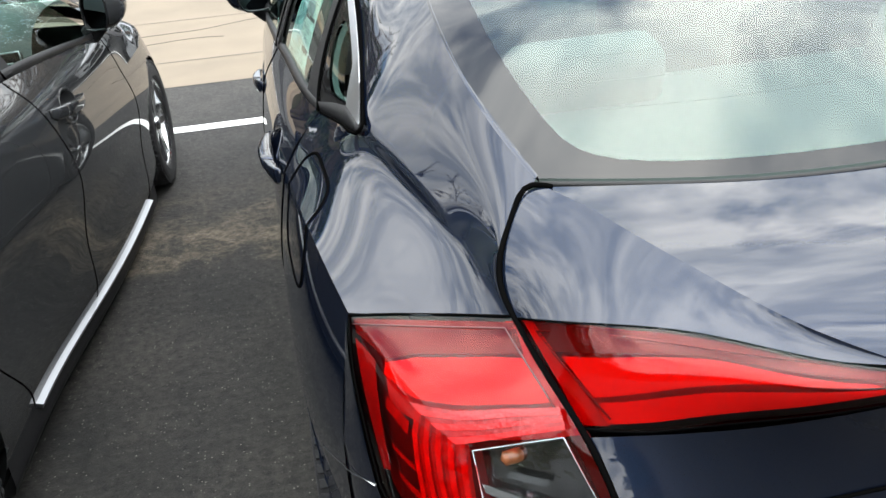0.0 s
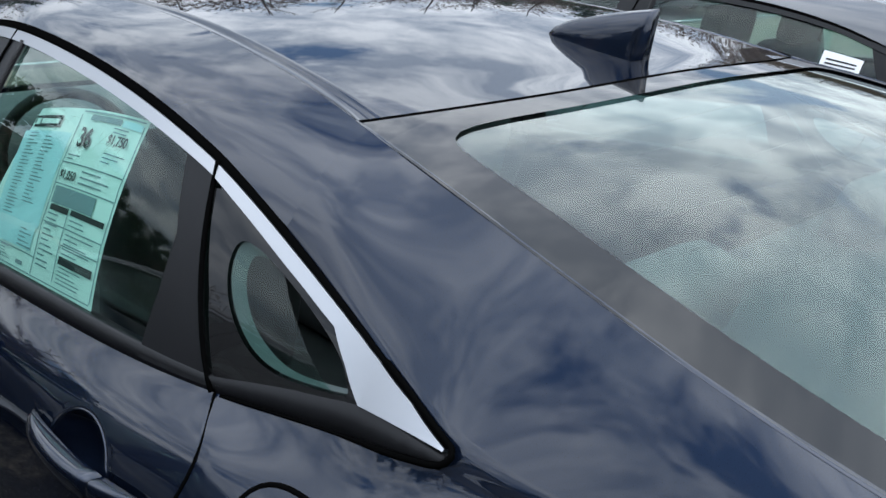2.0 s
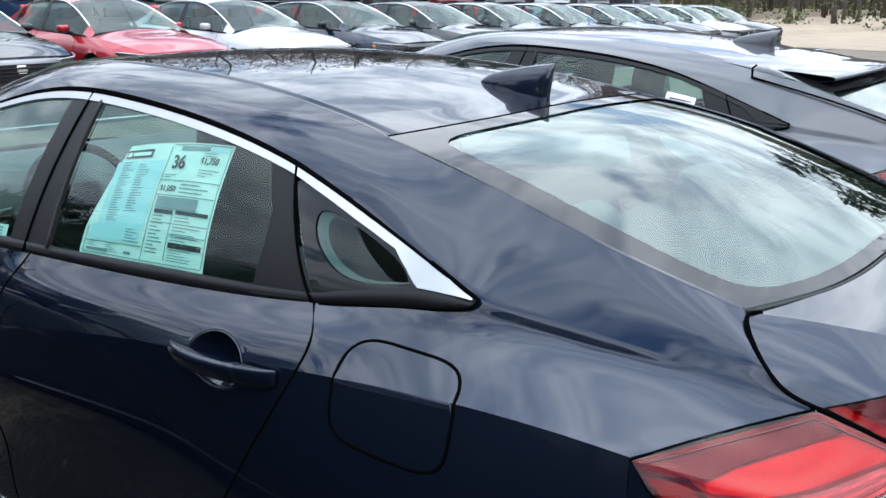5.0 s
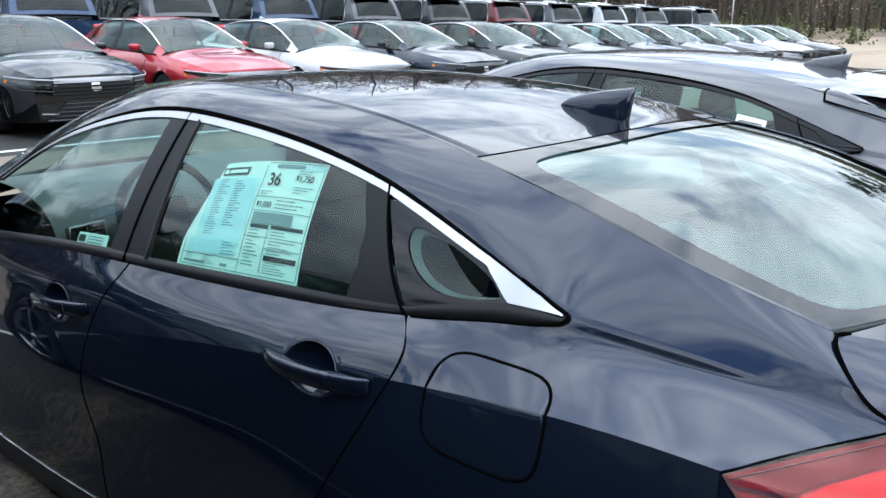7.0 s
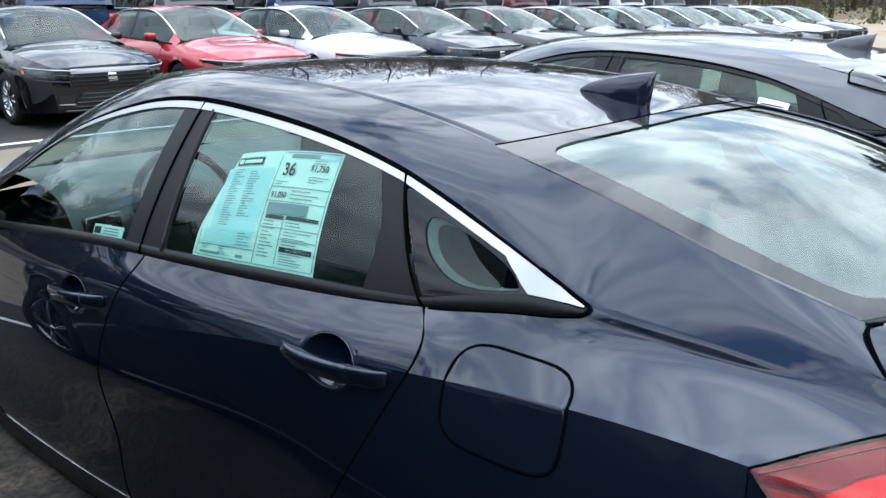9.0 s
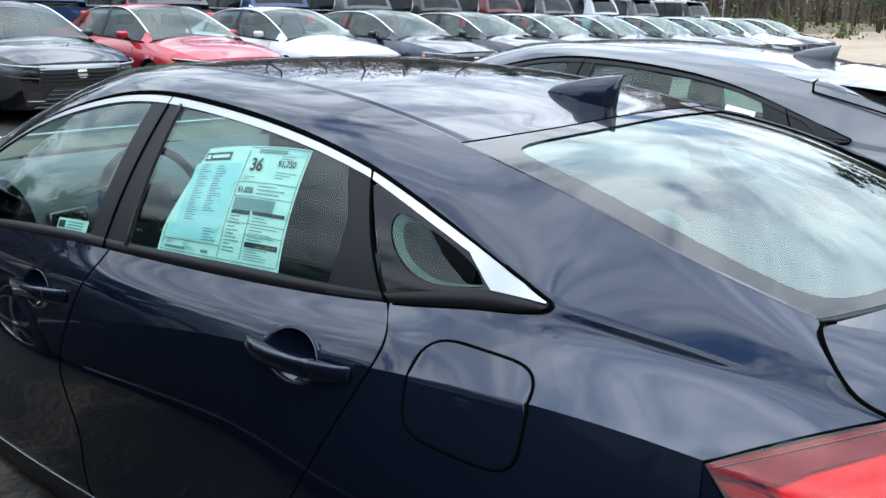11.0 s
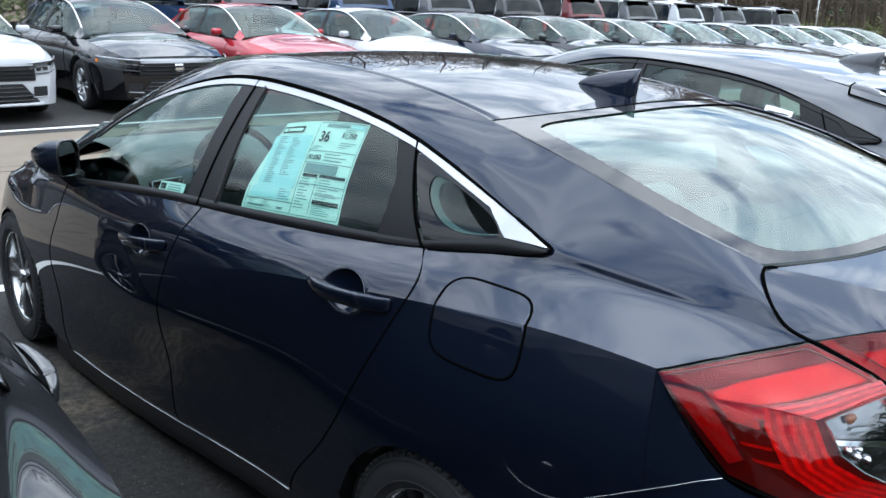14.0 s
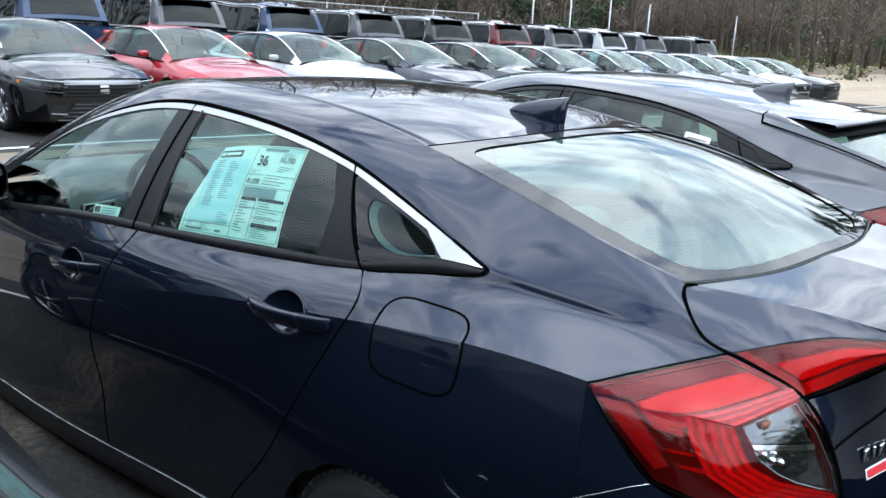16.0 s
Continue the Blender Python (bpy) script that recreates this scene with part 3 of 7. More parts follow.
def dlo_strip(ya, wa, yb, wb, n, lift=0.0, m=6):
    """A strip of the window band between two slanted lines; ya, yb are functions of w."""
    return grid([[dlo(ya(wa + (wb - wa) * j / n) + (yb(wa + (wb - wa) * j / n) - ya(wa + (wb - wa) * j / n)) * i / m, wa + (wb - wa) * j / n, lift) for i in range(m + 1)] for j in range(n + 1)])


ROOF_GAP = curve([(-0.564, 0.183, 1.303), (-0.33, 0.110, 1.322), (0, 0.096, 1.330), (0.33, 0.110, 1.322), (0.564, 0.183, 1.303)])
GLASS_LOW = curve([(-0.55, -0.535, 1.127), (-0.32, -0.592, 1.120), (0, -0.606, 1.122), (0.32, -0.592, 1.120), (0.55, -0.535, 1.127)])
GLASS_L = curve([(-0.55, -0.535, 1.127), (-0.588, -0.32, 1.190), (-0.596, -0.06, 1.262), (-0.564, 0.183, 1.303)])
GLASS_R = curve([(0.55, -0.535, 1.127), (0.588, -0.32, 1.190), (0.596, -0.06, 1.262), (0.564, 0.183, 1.303)])
REAR_GLASS = coons(GLASS_LOW, ROOF_GAP, GLASS_L, GLASS_R, bulge=(0, 0, 0.018))
TAIL_TOP = [(-0.782, -0.485, 0.963), (-0.736, -0.528, 0.981), (-0.665, -0.60, 1.009), (-0.619, -0.668, 1.038)]
LENS = coons(curve([(-0.775, -0.635, 0.822), (-0.745, -0.73, 0.806), (-0.68, -0.81, 0.80), (-0.555, -0.888, 0.80)]), curve(TAIL_TOP),
             curve([(-0.775, -0.635, 0.822), (-0.783, -0.571, 0.875), (-0.786, -0.531, 0.917), (-0.782, -0.485, 0.963)]),
             curve([(-0.555, -0.888, 0.80), (-0.557, -0.875, 0.85), (-0.565, -0.855, 0.905), (-0.580, -0.827, 0.963), (-0.592, -0.80, 0.996), (-0.606, -0.745, 1.020), (-0.619, -0.668, 1.038)]), bulge=(-0.012, -0.018, 0.004))
LID_TOP = [(-0.614, -0.680, 1.042), (-0.567, -0.761, 1.075), (-0.488, -0.81, 1.08), (-0.405, -0.862, 1.071), (-0.28, -0.905, 1.058)]
LID_LOW = [(-0.586, -0.795, 0.985), (-0.54, -0.82, 0.99), (-0.479, -0.84, 1.0), (-0.41, -0.875, 1.022), (-0.28, -0.91, 1.052)]
LENS_LID = coons(curve(LID_LOW), curve(LID_TOP), curve([LID_LOW[0], (-0.597, -0.766, 1.010), LID_TOP[0]]), curve([LID_LOW[-1], LID_TOP[-1]]), bulge=(-0.004, -0.01, 0.0))


LID_EDGE = curve([(-0.33, -0.888, 1.066), (-0.405, -0.84, 1.092), (-0.452, -0.77, 1.108), (-0.497, -0.67, 1.119), (-0.528, -0.59, 1.124), (-0.548, -0.552, 1.126)])
LID_TIP = (-0.33, -0.888, 1.066)


def deck_patches():
    """The boot lid's left half: the flank that slopes to the lamps, and the flat top."""
    shut = curve([(-0.614, -0.680, 1.042), (-0.616, -0.627, 1.052), (-0.609, -0.596, 1.073), (-0.589, -0.567, 1.10), (-0.560, -0.547, 1.125), (-0.548, -0.552, 1.126)])
    back = curve(LID_TOP[:-1] + [LID_TIP])
    edge = curve([LID_EDGE(1 - i / 20) for i in range(21)])
    tip = curve([LID_TIP, tuple(np.array(LID_TIP) + 1e-5)])
    outer = coons(back, edge, shut, tip, bulge=(0, 0, -0.004))
    front = curve([(-0.548, -0.552, 1.126), (-0.32, -0.597, 1.119), (0, -0.611, 1.121)])
    trail = curve([LID_TIP, (-0.22, -0.918, 1.062), (-0.12, -0.935, 1.066), (0, -0.94, 1.068)])
    mid = curve([(0, -0.94, 1.068), (0, -0.80, 1.107), (0, -0.70, 1.117), (0, -0.611, 1.122)])
    return outer, coons(trail, front, LID_EDGE, mid)


def wheel(parent, x, y, z, side, spokes=10):
    """A road wheel with its tyre; side is -1 on the driver's side."""
    w = new("wheel")
    w.parent = parent
    w.empty_display_size = 0.1
    s = side
    prof = [(-0.0, 0.20), (0.012, 0.212), (0.016, 0.23), (0.018, 0.258), (0.008, 0.285), (-0.012, 0.296), (-0.04, 0.300), (-0.16, 0.300), (-0.19, 0.29), (-0.2, 0.26), (-0.2, 0.21)]
    part("tyre", lathe([(s * o, r) for o, r in prof], x, y, z), TYRE, w)
    lugs = []
    for k in range(72):
        g = 2 * math.pi * k / 72
        m = Matrix.Translation((x, y, z)) @ Matrix.Rotation(g, 4, "X")
        lugs.append(moved(box(s * 0.002, 0, 0.2885, 0.022, 0.017, 0.012, 0.002, 1), m))
    part("tread", joined(*lugs), TYRE, w, "ribbed tyre shoulder blocks", False)
    for rr in (0.226, 0.276):
        part("sidewall_rib", lathe([(s * (0.0165 if rr < 0.25 else 0.0145), rr - 0.003), (s * (0.0185 if rr < 0.25 else 0.0165), rr), (s * (0.0165 if rr < 0.25 else 0.0125), rr + 0.003)], x, y, z), TYRE, w)
    rim = joined(lathe([(s * 0.002, 0.212), (s * 0.008, 0.205), (s * -0.01, 0.196), (s * -0.09, 0.186), (s * -0.18, 0.19)], x, y, z),
                 lathe([(s * -0.02, 0.03), (s * 0.0, 0.03), (s * 0.002, 0.0)], x, y, z, seg=20))
    part("rim", rim, ALLOY, w)
    for k in range(spokes):
        g = 2 * math.pi * (k // 2) / (spokes // 2) + (0.17 if k % 2 else -0.17)
        a, b = (0.028, 0.20)
        pts = []
        for f, wd in ((0, 0.017), (1, 0.013)):
            r = a + (b - a) * f
            c, sn = math.cos(g), math.sin(g)
            off = -0.012 + 0.008 * f
            pts.append([(x + s * off, y + r * c - wd * sn, z + r * sn + wd * c), (x + s * off, y + r * c + wd * sn, z + r * sn - wd * c)])
        q = [np.array(p) for p in (pts[0][0], pts[0][1], pts[1][1], pts[1][0])]
        d = np.array([-s * 0.03, 0, 0])
        part("spoke", ([*q, *[p + d for p in q]], [(0, 1, 2, 3), (7, 6, 5, 4), (0, 4, 5, 1), (1, 5, 6, 2), (2, 6, 7, 3), (3, 7, 4, 0)]), ALLOY if k % 2 else ALLOY_DARK, w, smooth=False)
    part("brake_disc", lathe([(s * -0.07, 0.0), (s * -0.07, 0.14), (s * -0.085, 0.14)], x, y, z, seg=32), ALLOY_DARK, w)
    return w


def shark_fin(parent, mat):
    """Antenna fin: a swept hull with a notched tail."""
    rows = []
    n = 18
    for i in range(n + 1):
        f = i / n
        y = 0.358 - 0.188 * f
        base = float(ROOF_C(y)[2])
        h = 0.003 + 0.076 * f ** 0.66
        w = 0.004 + 0.027 * math.sin(math.pi * min(0.5, 0.5 * f ** 0.6)) ** 0.9 * (1 - 0.25 * max(0, f - 0.6))
        sh = 0.022 * f
        ring = []
        for wx, hz in ((1.06, -0.10), (1.0, 0.02), (0.97, 0.15), (0.91, 0.35), (0.80, 0.57), (0.62, 0.78), (0.36, 0.93), (0.0, 1.0)):
            ring.append((-w * wx, y - sh * max(0, hz) + (0.014 * (1 - abs(hz - 0.45) / 0.55) * f if f > 0.97 else 0), base + h * hz))
        ring += [(-p[0], p[1], p[2]) for p in reversed(ring[:-1])]
        rows.append(ring)
    m = len(rows[0])
    vs, fs = grid(rows)
    fs.append(tuple(range(n * m, (n + 1) * m)))
    part("antenna_fin", (vs, fs), mat, parent, "body-coloured shark-fin antenna")


def saloon(name, label, mat, at=None):
    """The whole saloon with its panels, glass, lights, wheels and cabin."""
    car = thing(name, label, "car", "parked compact saloons", at)
    # flanks, panel by panel
    for pname, u0, u1, n in (("quarter_panel", -0.5, 0.15, 30), ("rear_door", 0.15, 1.15, 40), ("front_door", 1.15, 2.1, 36), ("front_fender", 2.1, 3.5, 50)):
        both(pname, flank(u0, u1, n), mat, car)
    # roof pillar and rail on each side
    both("c_pillar", haunch_pillar(), mat, car)
    both("roof_rail", panel(7, 9, 0.15, 2.6, 60, 6), mat, car)
    # roof skin
    edge_s = [(0.940, 0.0), (0.952, 0.0), (0.958, -0.004), (0.964, -0.0055), (0.984, -0.0055), (0.990, -0.003), (1.0, 0.0)]
    cross = [(-a, d) for a, d in reversed(edge_s)] + [(a, 0.0) for a in np.linspace(-0.92, 0.92, 41)] + edge_s
    rows = []
    for i in range(41):
        f = i / 40
        row = []
        for s, drop in cross:
            g = ROOF_GAP((s + 1) / 2)
            yf = 1.56 + 0.10 * (1 - s * s)
            y = g[1] + (yf - g[1]) * f
            e = R9(max(0.183, min(y, 1.56)))
            zc = float(ROOF_C(y)[2])
            x = s * abs(e[0])
            z = zc - (zc - e[2]) * abs(s) ** 2.3 + drop
            if f == 0:
                z = g[2] + 0.003 + drop
            row.append((x, y, z))
        rows.append(row)
    part("roof", grid(rows), mat, car)
    both("moulding_cap", box(-0.553, 0.186, 1.302, 0.022, 0.010, 0.007, 0.003), TRIM, car)
    gap = [ROOF_GAP(i / 60) + np.array([0, -0.002, 0.0008]) for i in range(61)]
    part("rear_glass_seal", tube(gap, 0.0033, 6), SEAM, car)
    # rear window with its dark border
    part("rear_window", patch(REAR_GLASS, 40, 30, 0.012, 0.988, 0.012, 0.985, -0.001), GLASS_REAR, car, "green-tinted rear window reflecting clouds").visible_shadow = False
    frit = []
    u0, u1, v0, v1 = 0.0005, 0.9995, 0.002, 0.994
    iu0, iu1, iv0, iv1 = 0.052, 0.948, 0.04, 0.925

    def inner(a):
        c, s = math.cos(a), math.sin(a)
        n = 13.0
        k = (abs(c) ** n + abs(s) ** n) ** (-1 / n)
        return (iu0 + iu1) / 2 + (iu1 - iu0) / 2 * c * k, (iv0 + iv1) / 2 + (iv1 - iv0) / 2 * s * k

    def outer(a):
        c, s = math.cos(a), math.sin(a)
        k = 1 / max(abs(c), abs(s))
        return (u0 + u1) / 2 + (u1 - u0) / 2 * c * k, (v0 + v1) / 2 + (v1 - v0) / 2 * s * k

    for i in range(161):
        a = 2 * math.pi * i / 160
        (a0, b0), (a1, b1) = outer(a), inner(a)
        frit.append([np.array(REAR_GLASS(a0 + (a1 - a0) * j / 4, b0 + (b1 - b0) * j / 4)) + np.array([0, -0.0006, 0.0025]) for j in range(5)])
    part("window_frit", grid(frit), FRIT, car, "dark ceramic border of the rear window")
    wires = []
    for k in range(9):
        v = 0.2 + 0.62 * k / 8
        wires.append(tube([np.array(REAR_GLASS(0.12 + 0.76 * i / 30, v)) + np.array([0, 0.002, -0.005]) for i in range(31)], 0.0006, 4))
    for wv in wires:
        part("defroster_wire", wv, RUBBER, car)
    flange = []
    for i in range(49):
        p = GLASS_L(0.004 + 0.992 * i / 48)
        r = R9(p[1])
        flange.append([r + np.array([-0.001, 0, 0.0]), r + np.array([0.002, 0, 0.0002]), np.array([max(r[0] + 0.003, p[0] + 0.0012), p[1], p[2] + 0.0045]), np.array([max(r[0] + 0.0045, p[0] + 0.0022), p[1], p[2] - 0.004])])
    both("glass_flange", grid(flange), mat, car)
    # boot lid
    d_out, d_top = deck_patches()
    part("rear_glass_seal", tube([GLASS_LOW(i / 40) + np.array([0, -0.004, -0.002]) for i in range(41)], 0.0036, 6), RUBBER, car)
    def fair_lid(f, nu, nv, u1, cu):
        d = [[f(u1 * i / nu, j / nv) for i in range(nu + 1)] for j in range(nv + 1)]
        h = [[4.0 if i in (0, nu) or j in (0, nv) else 1e-6 for i in range(nu + 1)] for j in range(nv + 1)]
        return grid(faired(d, h, 1.0, cu))

    half = joined(fair_lid(d_out, 30, 16, 0.995, 0.6), patch(d_top, 26, 22))
    part("boot_lid", joined(half, mirrored(half)), mat, car)
    inner = [(-0.606, -0.745, 1.020), (-0.590, -0.80, 0.994), (-0.577, -0.829, 0.963), (-0.562, -0.857, 0.905), (-0.554, -0.877, 0.85), (-0.552, -0.890, 0.80)]
    shut = [(-0.540, -0.556, 1.126), (-0.562, -0.545, 1.127), (-0.591, -0.566, 1.099), (-0.611, -0.596, 1.073), (-0.619, -0.627, 1.052), (-0.617, -0.668, 1.040)] + inner
    sc = curve(shut)
    both("seam", tube([sc(i / 50) + np.array([0.0, 0.0, 0.0005]) for i in range(51)], 0.0034, 6), SEAM, car)
    # lid face and bumper
    top = curve([(-0.586, -0.806, 0.982), (-0.479, -0.846, 0.997), (-0.41, -0.880, 1.02), (-0.28, -0.913, 1.05), (-0.12, -0.937, 1.06), (0, -0.943, 1.062)])
    low = curve([(-0.55, -0.899, 0.74), (-0.40, -0.915, 0.735), (-0.2, -0.93, 0.73), (0, -0.935, 0.73)])
    face = coons(low, top, curve([low(0), (-0.552, -0.884, 0.82), (-0.564, -0.853, 0.91), top(0)]), curve([low(1), (0, -0.925, 0.90), (0, -0.93, 1.0), top(1)]), bulge=(0, 0.035, 0))
    hf = patch(face, 30, 24)
    part("boot_lid_face", joined(hf, mirrored(hf)), mat, car)
    # bumper: five levels from the lower edge to the lamps
    rows = []
    for k, out in ((0, -0.06), (1, -0.01), (2, 0.035), (2.6, 0.025), (3, 0.0)):
        b0 = np.array([float(np.interp(k, range(4), [rail_at(q, -0.5)[c] for q in range(4)])) for c in (0, 1, 2)])
        z = b0[2]
        half = curve([b0, (-0.797 - out * 0.4, -0.58, z), (-0.760 - out * 0.7, -0.71 - out * 0.3, z), (-0.690 - out * 0.8, -0.815 - out * 0.6, z), (-0.56 - out * 0.4, -0.90 - out, z), (-0.3, -0.945 - out, z), (0, -0.955 - out, z)])
        left = [half(i / 30) for i in range(31)]
        rows.append(left + [np.array([-p[0], p[1], p[2]]) for p in reversed(left[:-1])])
    cols = [across(np.array(c), 5) for c in zip(*rows)]
    part("rear_bumper", grid([list(r) for r in zip(*cols)]), mat, car)
    under = curve([rail_at(3, -0.5), (-0.797, -0.58, 0.79), (-0.760, -0.71, 0.79), (-0.690, -0.815, 0.79), (-0.56, -0.90, 0.79)])
    over = curve([(-0.786, -0.489, 0.965), (-0.790, -0.531, 0.917), (-0.787, -0.573, 0.873), (-0.779, -0.638, 0.820), (-0.748, -0.733, 0.803), (-0.683, -0.813, 0.797), (-0.555, -0.892, 0.797)])
    both("rear_corner", grid([[under(i / 40) * (1 - j / 6) + over(i / 40) * (j / 6) for i in range(41)] for j in range(7)]), mat, car)
    # edge highlight of the bumper seam, put in as a bright metal thread
    both("seam", tube([side_point(-0.30 - 0.02 * i, 0.63 + 0.0115 * i, 0.0008) for i in range(10)] + [(-0.8135, -0.52, 0.757), (-0.805, -0.56, 0.780), (-0.792, -0.60, 0.803), (-0.781, -0.634, 0.820)], 0.001, 5), ALLOY, car)
    part("seam", tube([face(i / 40, 0.62) + np.array([0, -0.001, 0]) for i in range(41)] + [np.array([-1, 1, 1]) * (face(1 - i / 40, 0.62) + np.array([0, -0.001, 0])) for i in range(1, 41)], 0.0022, 5), SEAM, car)
    # chrome lettering and a dealer sticker on the lid, as plain shapes
    for k, (wd, hg) in enumerate(((0.022, 0.026), (0.008, 0.026), (0.022, 0.026), (0.008, 0.026), (0.022, 0.026))):
        p = face(0.23 + 0.058 * k, 0.42 - 0.022 * k)
        part("badge_bar", box(p[0], p[1] - 0.003, p[2], wd, 0.006, hg, 0.002), CHROME, car)
    for k, (c0, c1, mm) in enumerate(((0.22, 0.52, PLATE), (0.23, 0.51, PLATE_RED))):
        part("dealer_sticker", grid([[face(c0 + (c1 - c0) * i / 8, v - 0.2 * (c0 + (c1 - c0) * i / 8 - 0.35)) + np.array([0, -0.0012 * (k + 1), 0]) for i in range(9)] for v in ((0.225, 0.30) if k == 0 else (0.237, 0.288))]), mm, car, "small red and white dealer sticker" if k else "")
    # tail lamps
    win = [(0.62, 0.52), (0.78, 0.55), (0.94, 0.57), (0.96, 0.4), (0.975, 0.2), (0.98, 0.085), (0.87, 0.12), (0.76, 0.17), (0.68, 0.23), (0.61, 0.33)]
    rim = [(0, 1), (0.6, 1), (1, 1), (1, 0.55), (1, 0.25), (1, 0), (0.7, 0), (0.3, 0), (0, 0), (0, 0.5)]
    guide_out = [(0.40, 0.65), (0.35, 0.52), (0.34, 0.40), (0.34, 0.23), (0.45, 0.10), (0.70, 0.03), (0.99, 0.005)]
    guide_in = [(0.58, 0.53), (0.565, 0.42), (0.56, 0.35), (0.575, 0.28), (0.68, 0.18), (0.82, 0.12), (0.99, 0.06)]
    arm_out, arm_in = [(0.40, 0.645), (0.6, 0.64), (0.8, 0.655), (0.985, 0.655)], [(0.58, 0.535), (0.7, 0.56), (0.82, 0.58), (0.97, 0.595)]
    for mir in (False, True):
        for nm, f in (("tail_lamp", LENS), ("boot_lamp", LENS_LID)):
            lamp = new(nm)
            lamp.parent = car
            lamp.empty_display_size = 0.05

            def put(n, data, m, lab=""):
                return part(n, mirrored(data) if mir else data, m, lamp, lab)

            put("housing", patch(f, 16, 16, lift=-0.016), LAMP_DARK if f is LENS else LAMP_LID)
            if f is LENS:
                ring = []
                for j in range(9):
                    row = []
                    for i in range(41):
                        k, q = (i // 4) % 10, (i % 4) / 4
                        w_ = np.array(win[k]) * (1 - q) + np.array(win[(k + 1) % 10]) * q
                        r_ = np.array(rim[k]) * (1 - q) + np.array(rim[(k + 1) % 10]) * q
                        u, v = w_ + (r_ - w_) * j / 8
                        row.append(f(u, v))
                    ring.append(row)
                put("lens", grid(ring), LENS_RED, "clear red outer lens")
                put("light_bar", ruled(f, [(0.22, 0.73), (0.39, 0.665), (0.58, 0.665), (0.77, 0.675), (0.965, 0.675)], [(0.235, 0.785), (0.41, 0.83), (0.60, 0.84), (0.79, 0.845), (0.945, 0.835)], 20, 6, -0.005), LAMP_BRIGHT, "bright red light bar")
                put("bar_backing", ruled(f, [(0.21, 0.58), (0.6, 0.55), (0.99, 0.57)], [(0.19, 0.96), (0.6, 0.98), (0.985, 0.98)], 16, 5, -0.012), LAMP_LID)
                put("guide_backing", ruled(f, guide_out, guide_in, 24, 2, -0.012), LAMP_LID)
                put("upper_tint", ruled(f, [(0.03, 0.90), (0.24, 0.80), (0.42, 0.845), (0.68, 0.855), (0.95, 0.85)], [(0.015, 0.985), (0.25, 0.985), (0.5, 0.985), (0.75, 0.985), (0.985, 0.98)], 20, 5, -0.004), LAMP_TINT)
                put("tint_line", tube([f(u, v) for u, v in ((0.03, 0.95), (0.3, 0.95), (0.6, 0.95), (0.93, 0.95), (0.943, 0.85), (0.955, 0.72), (0.962, 0.62))], 0.0011, 5), LAMP_LINE)
                put("lens_border", ruled(f, [(0.952, 0.60), (0.997, 0.60)], [(0.936, 0.985), (0.997, 0.985)], 4, 10, -0.004), LAMP_LID)
                put("reflector", ruled(f, [(0.08, 0.18), (0.17, 0.26)], [(0.02, 0.87), (0.17, 0.78)], 5, 14, -0.004), LAMP_RETRO, "red side retroreflector")
                for q in range(9):
                    put("c_guide", ruled(f, guide_out, guide_in, 30, 2, -0.006 - 0.002 * (q % 2), q / 9, (q + 0.98) / 9), LAMP_GUIDE if q % 2 else LAMP_DEEP)
                for q in range(6):
                    put("c_guide", ruled(f, arm_out, arm_in, 20, 2, -0.006 - 0.002 * (q % 2), (q + 0.02) / 6, (q + 0.98) / 6), LAMP_DEEP if q % 2 else LAMP_GUIDE)
                for lo_, hi_ in (([(0.20, 0.57), (0.32, 0.5)], [(0.22, 0.63), (0.34, 0.56)]), ([(0.20, 0.385), (0.33, 0.36)], [(0.20, 0.41), (0.33, 0.385)]), ([(0.215, 0.265), (0.34, 0.235)], [(0.215, 0.29), (0.34, 0.275)])):
                    put("fin_guide", ruled(f, lo_, hi_, 5, 2, -0.007), LAMP_GUIDE)
                put("clear_lens", ruled(f, [win[9], win[8], win[7], win[6], win[5]], [win[0], (0.70, 0.535), win[1], (0.86, 0.56), win[2]], 16, 10, 0.0), LAMP_CLEAR, "clear reversing lamp window")
                put("reflector_bowl", ruled(f, [win[9], win[8], win[7], win[6], win[5]], [win[0], (0.70, 0.535), win[1], (0.86, 0.56), win[2]], 16, 10, -0.014), LAMP_BOWL)
                put("bulb_bar", ruled(f, [(0.62, 0.385), (0.92, 0.315)], [(0.615, 0.415), (0.93, 0.345)], 8, 2, -0.003), CHROME)
                put("bulb_shield", ruled(f, [(0.70, 0.445), (0.82, 0.425)], [(0.72, 0.465), (0.835, 0.445)], 6, 5, -0.005), LAMP_SILVER)
                c0 = f(0.755, 0.49)
                put("amber_bulb", tube([c0 + np.array([0.012 * a, 0.013, 0.006 * b]) for a, b in ((-1, -0.3), (-0.7, -0.2), (0, 0), (0.7, 0.2), (1, 0.3))], lambda t: 0.007 * (1 - (2 * t - 1) ** 4) + 0.0008, 12), BULB_AMBER, "amber glass bulb")
                for bu, bv in ((0.66, 0.33), (0.69, 0.29), (0.71, 0.33), (0.73, 0.27)):
                    c0 = f(bu, bv)
                    put("bulb", tube([c0 + np.array([0.010, 0.016, 0]), c0 + np.array([0.006, 0.008, 0.001]), c0 + np.array([0.003, 0.004, 0.001])], lambda t: 0.009 * (1 - 0.8 * t * t), 7), CHROME)
                put("lens_rim", tube([f(*p) for p in win[0:10]], 0.0013, 5, closed=True), LAMP_SILVER)
                put("lamp_gasket", tube([f(0, 1 - i / 12) for i in range(12)] + [f(i / 24, 0) for i in range(25)], 0.0016, 6), SEAM)
                put("lamp_gasket", tube([f(i / 24, 1) for i in range(25)], 0.002, 6), SEAM)
            else:
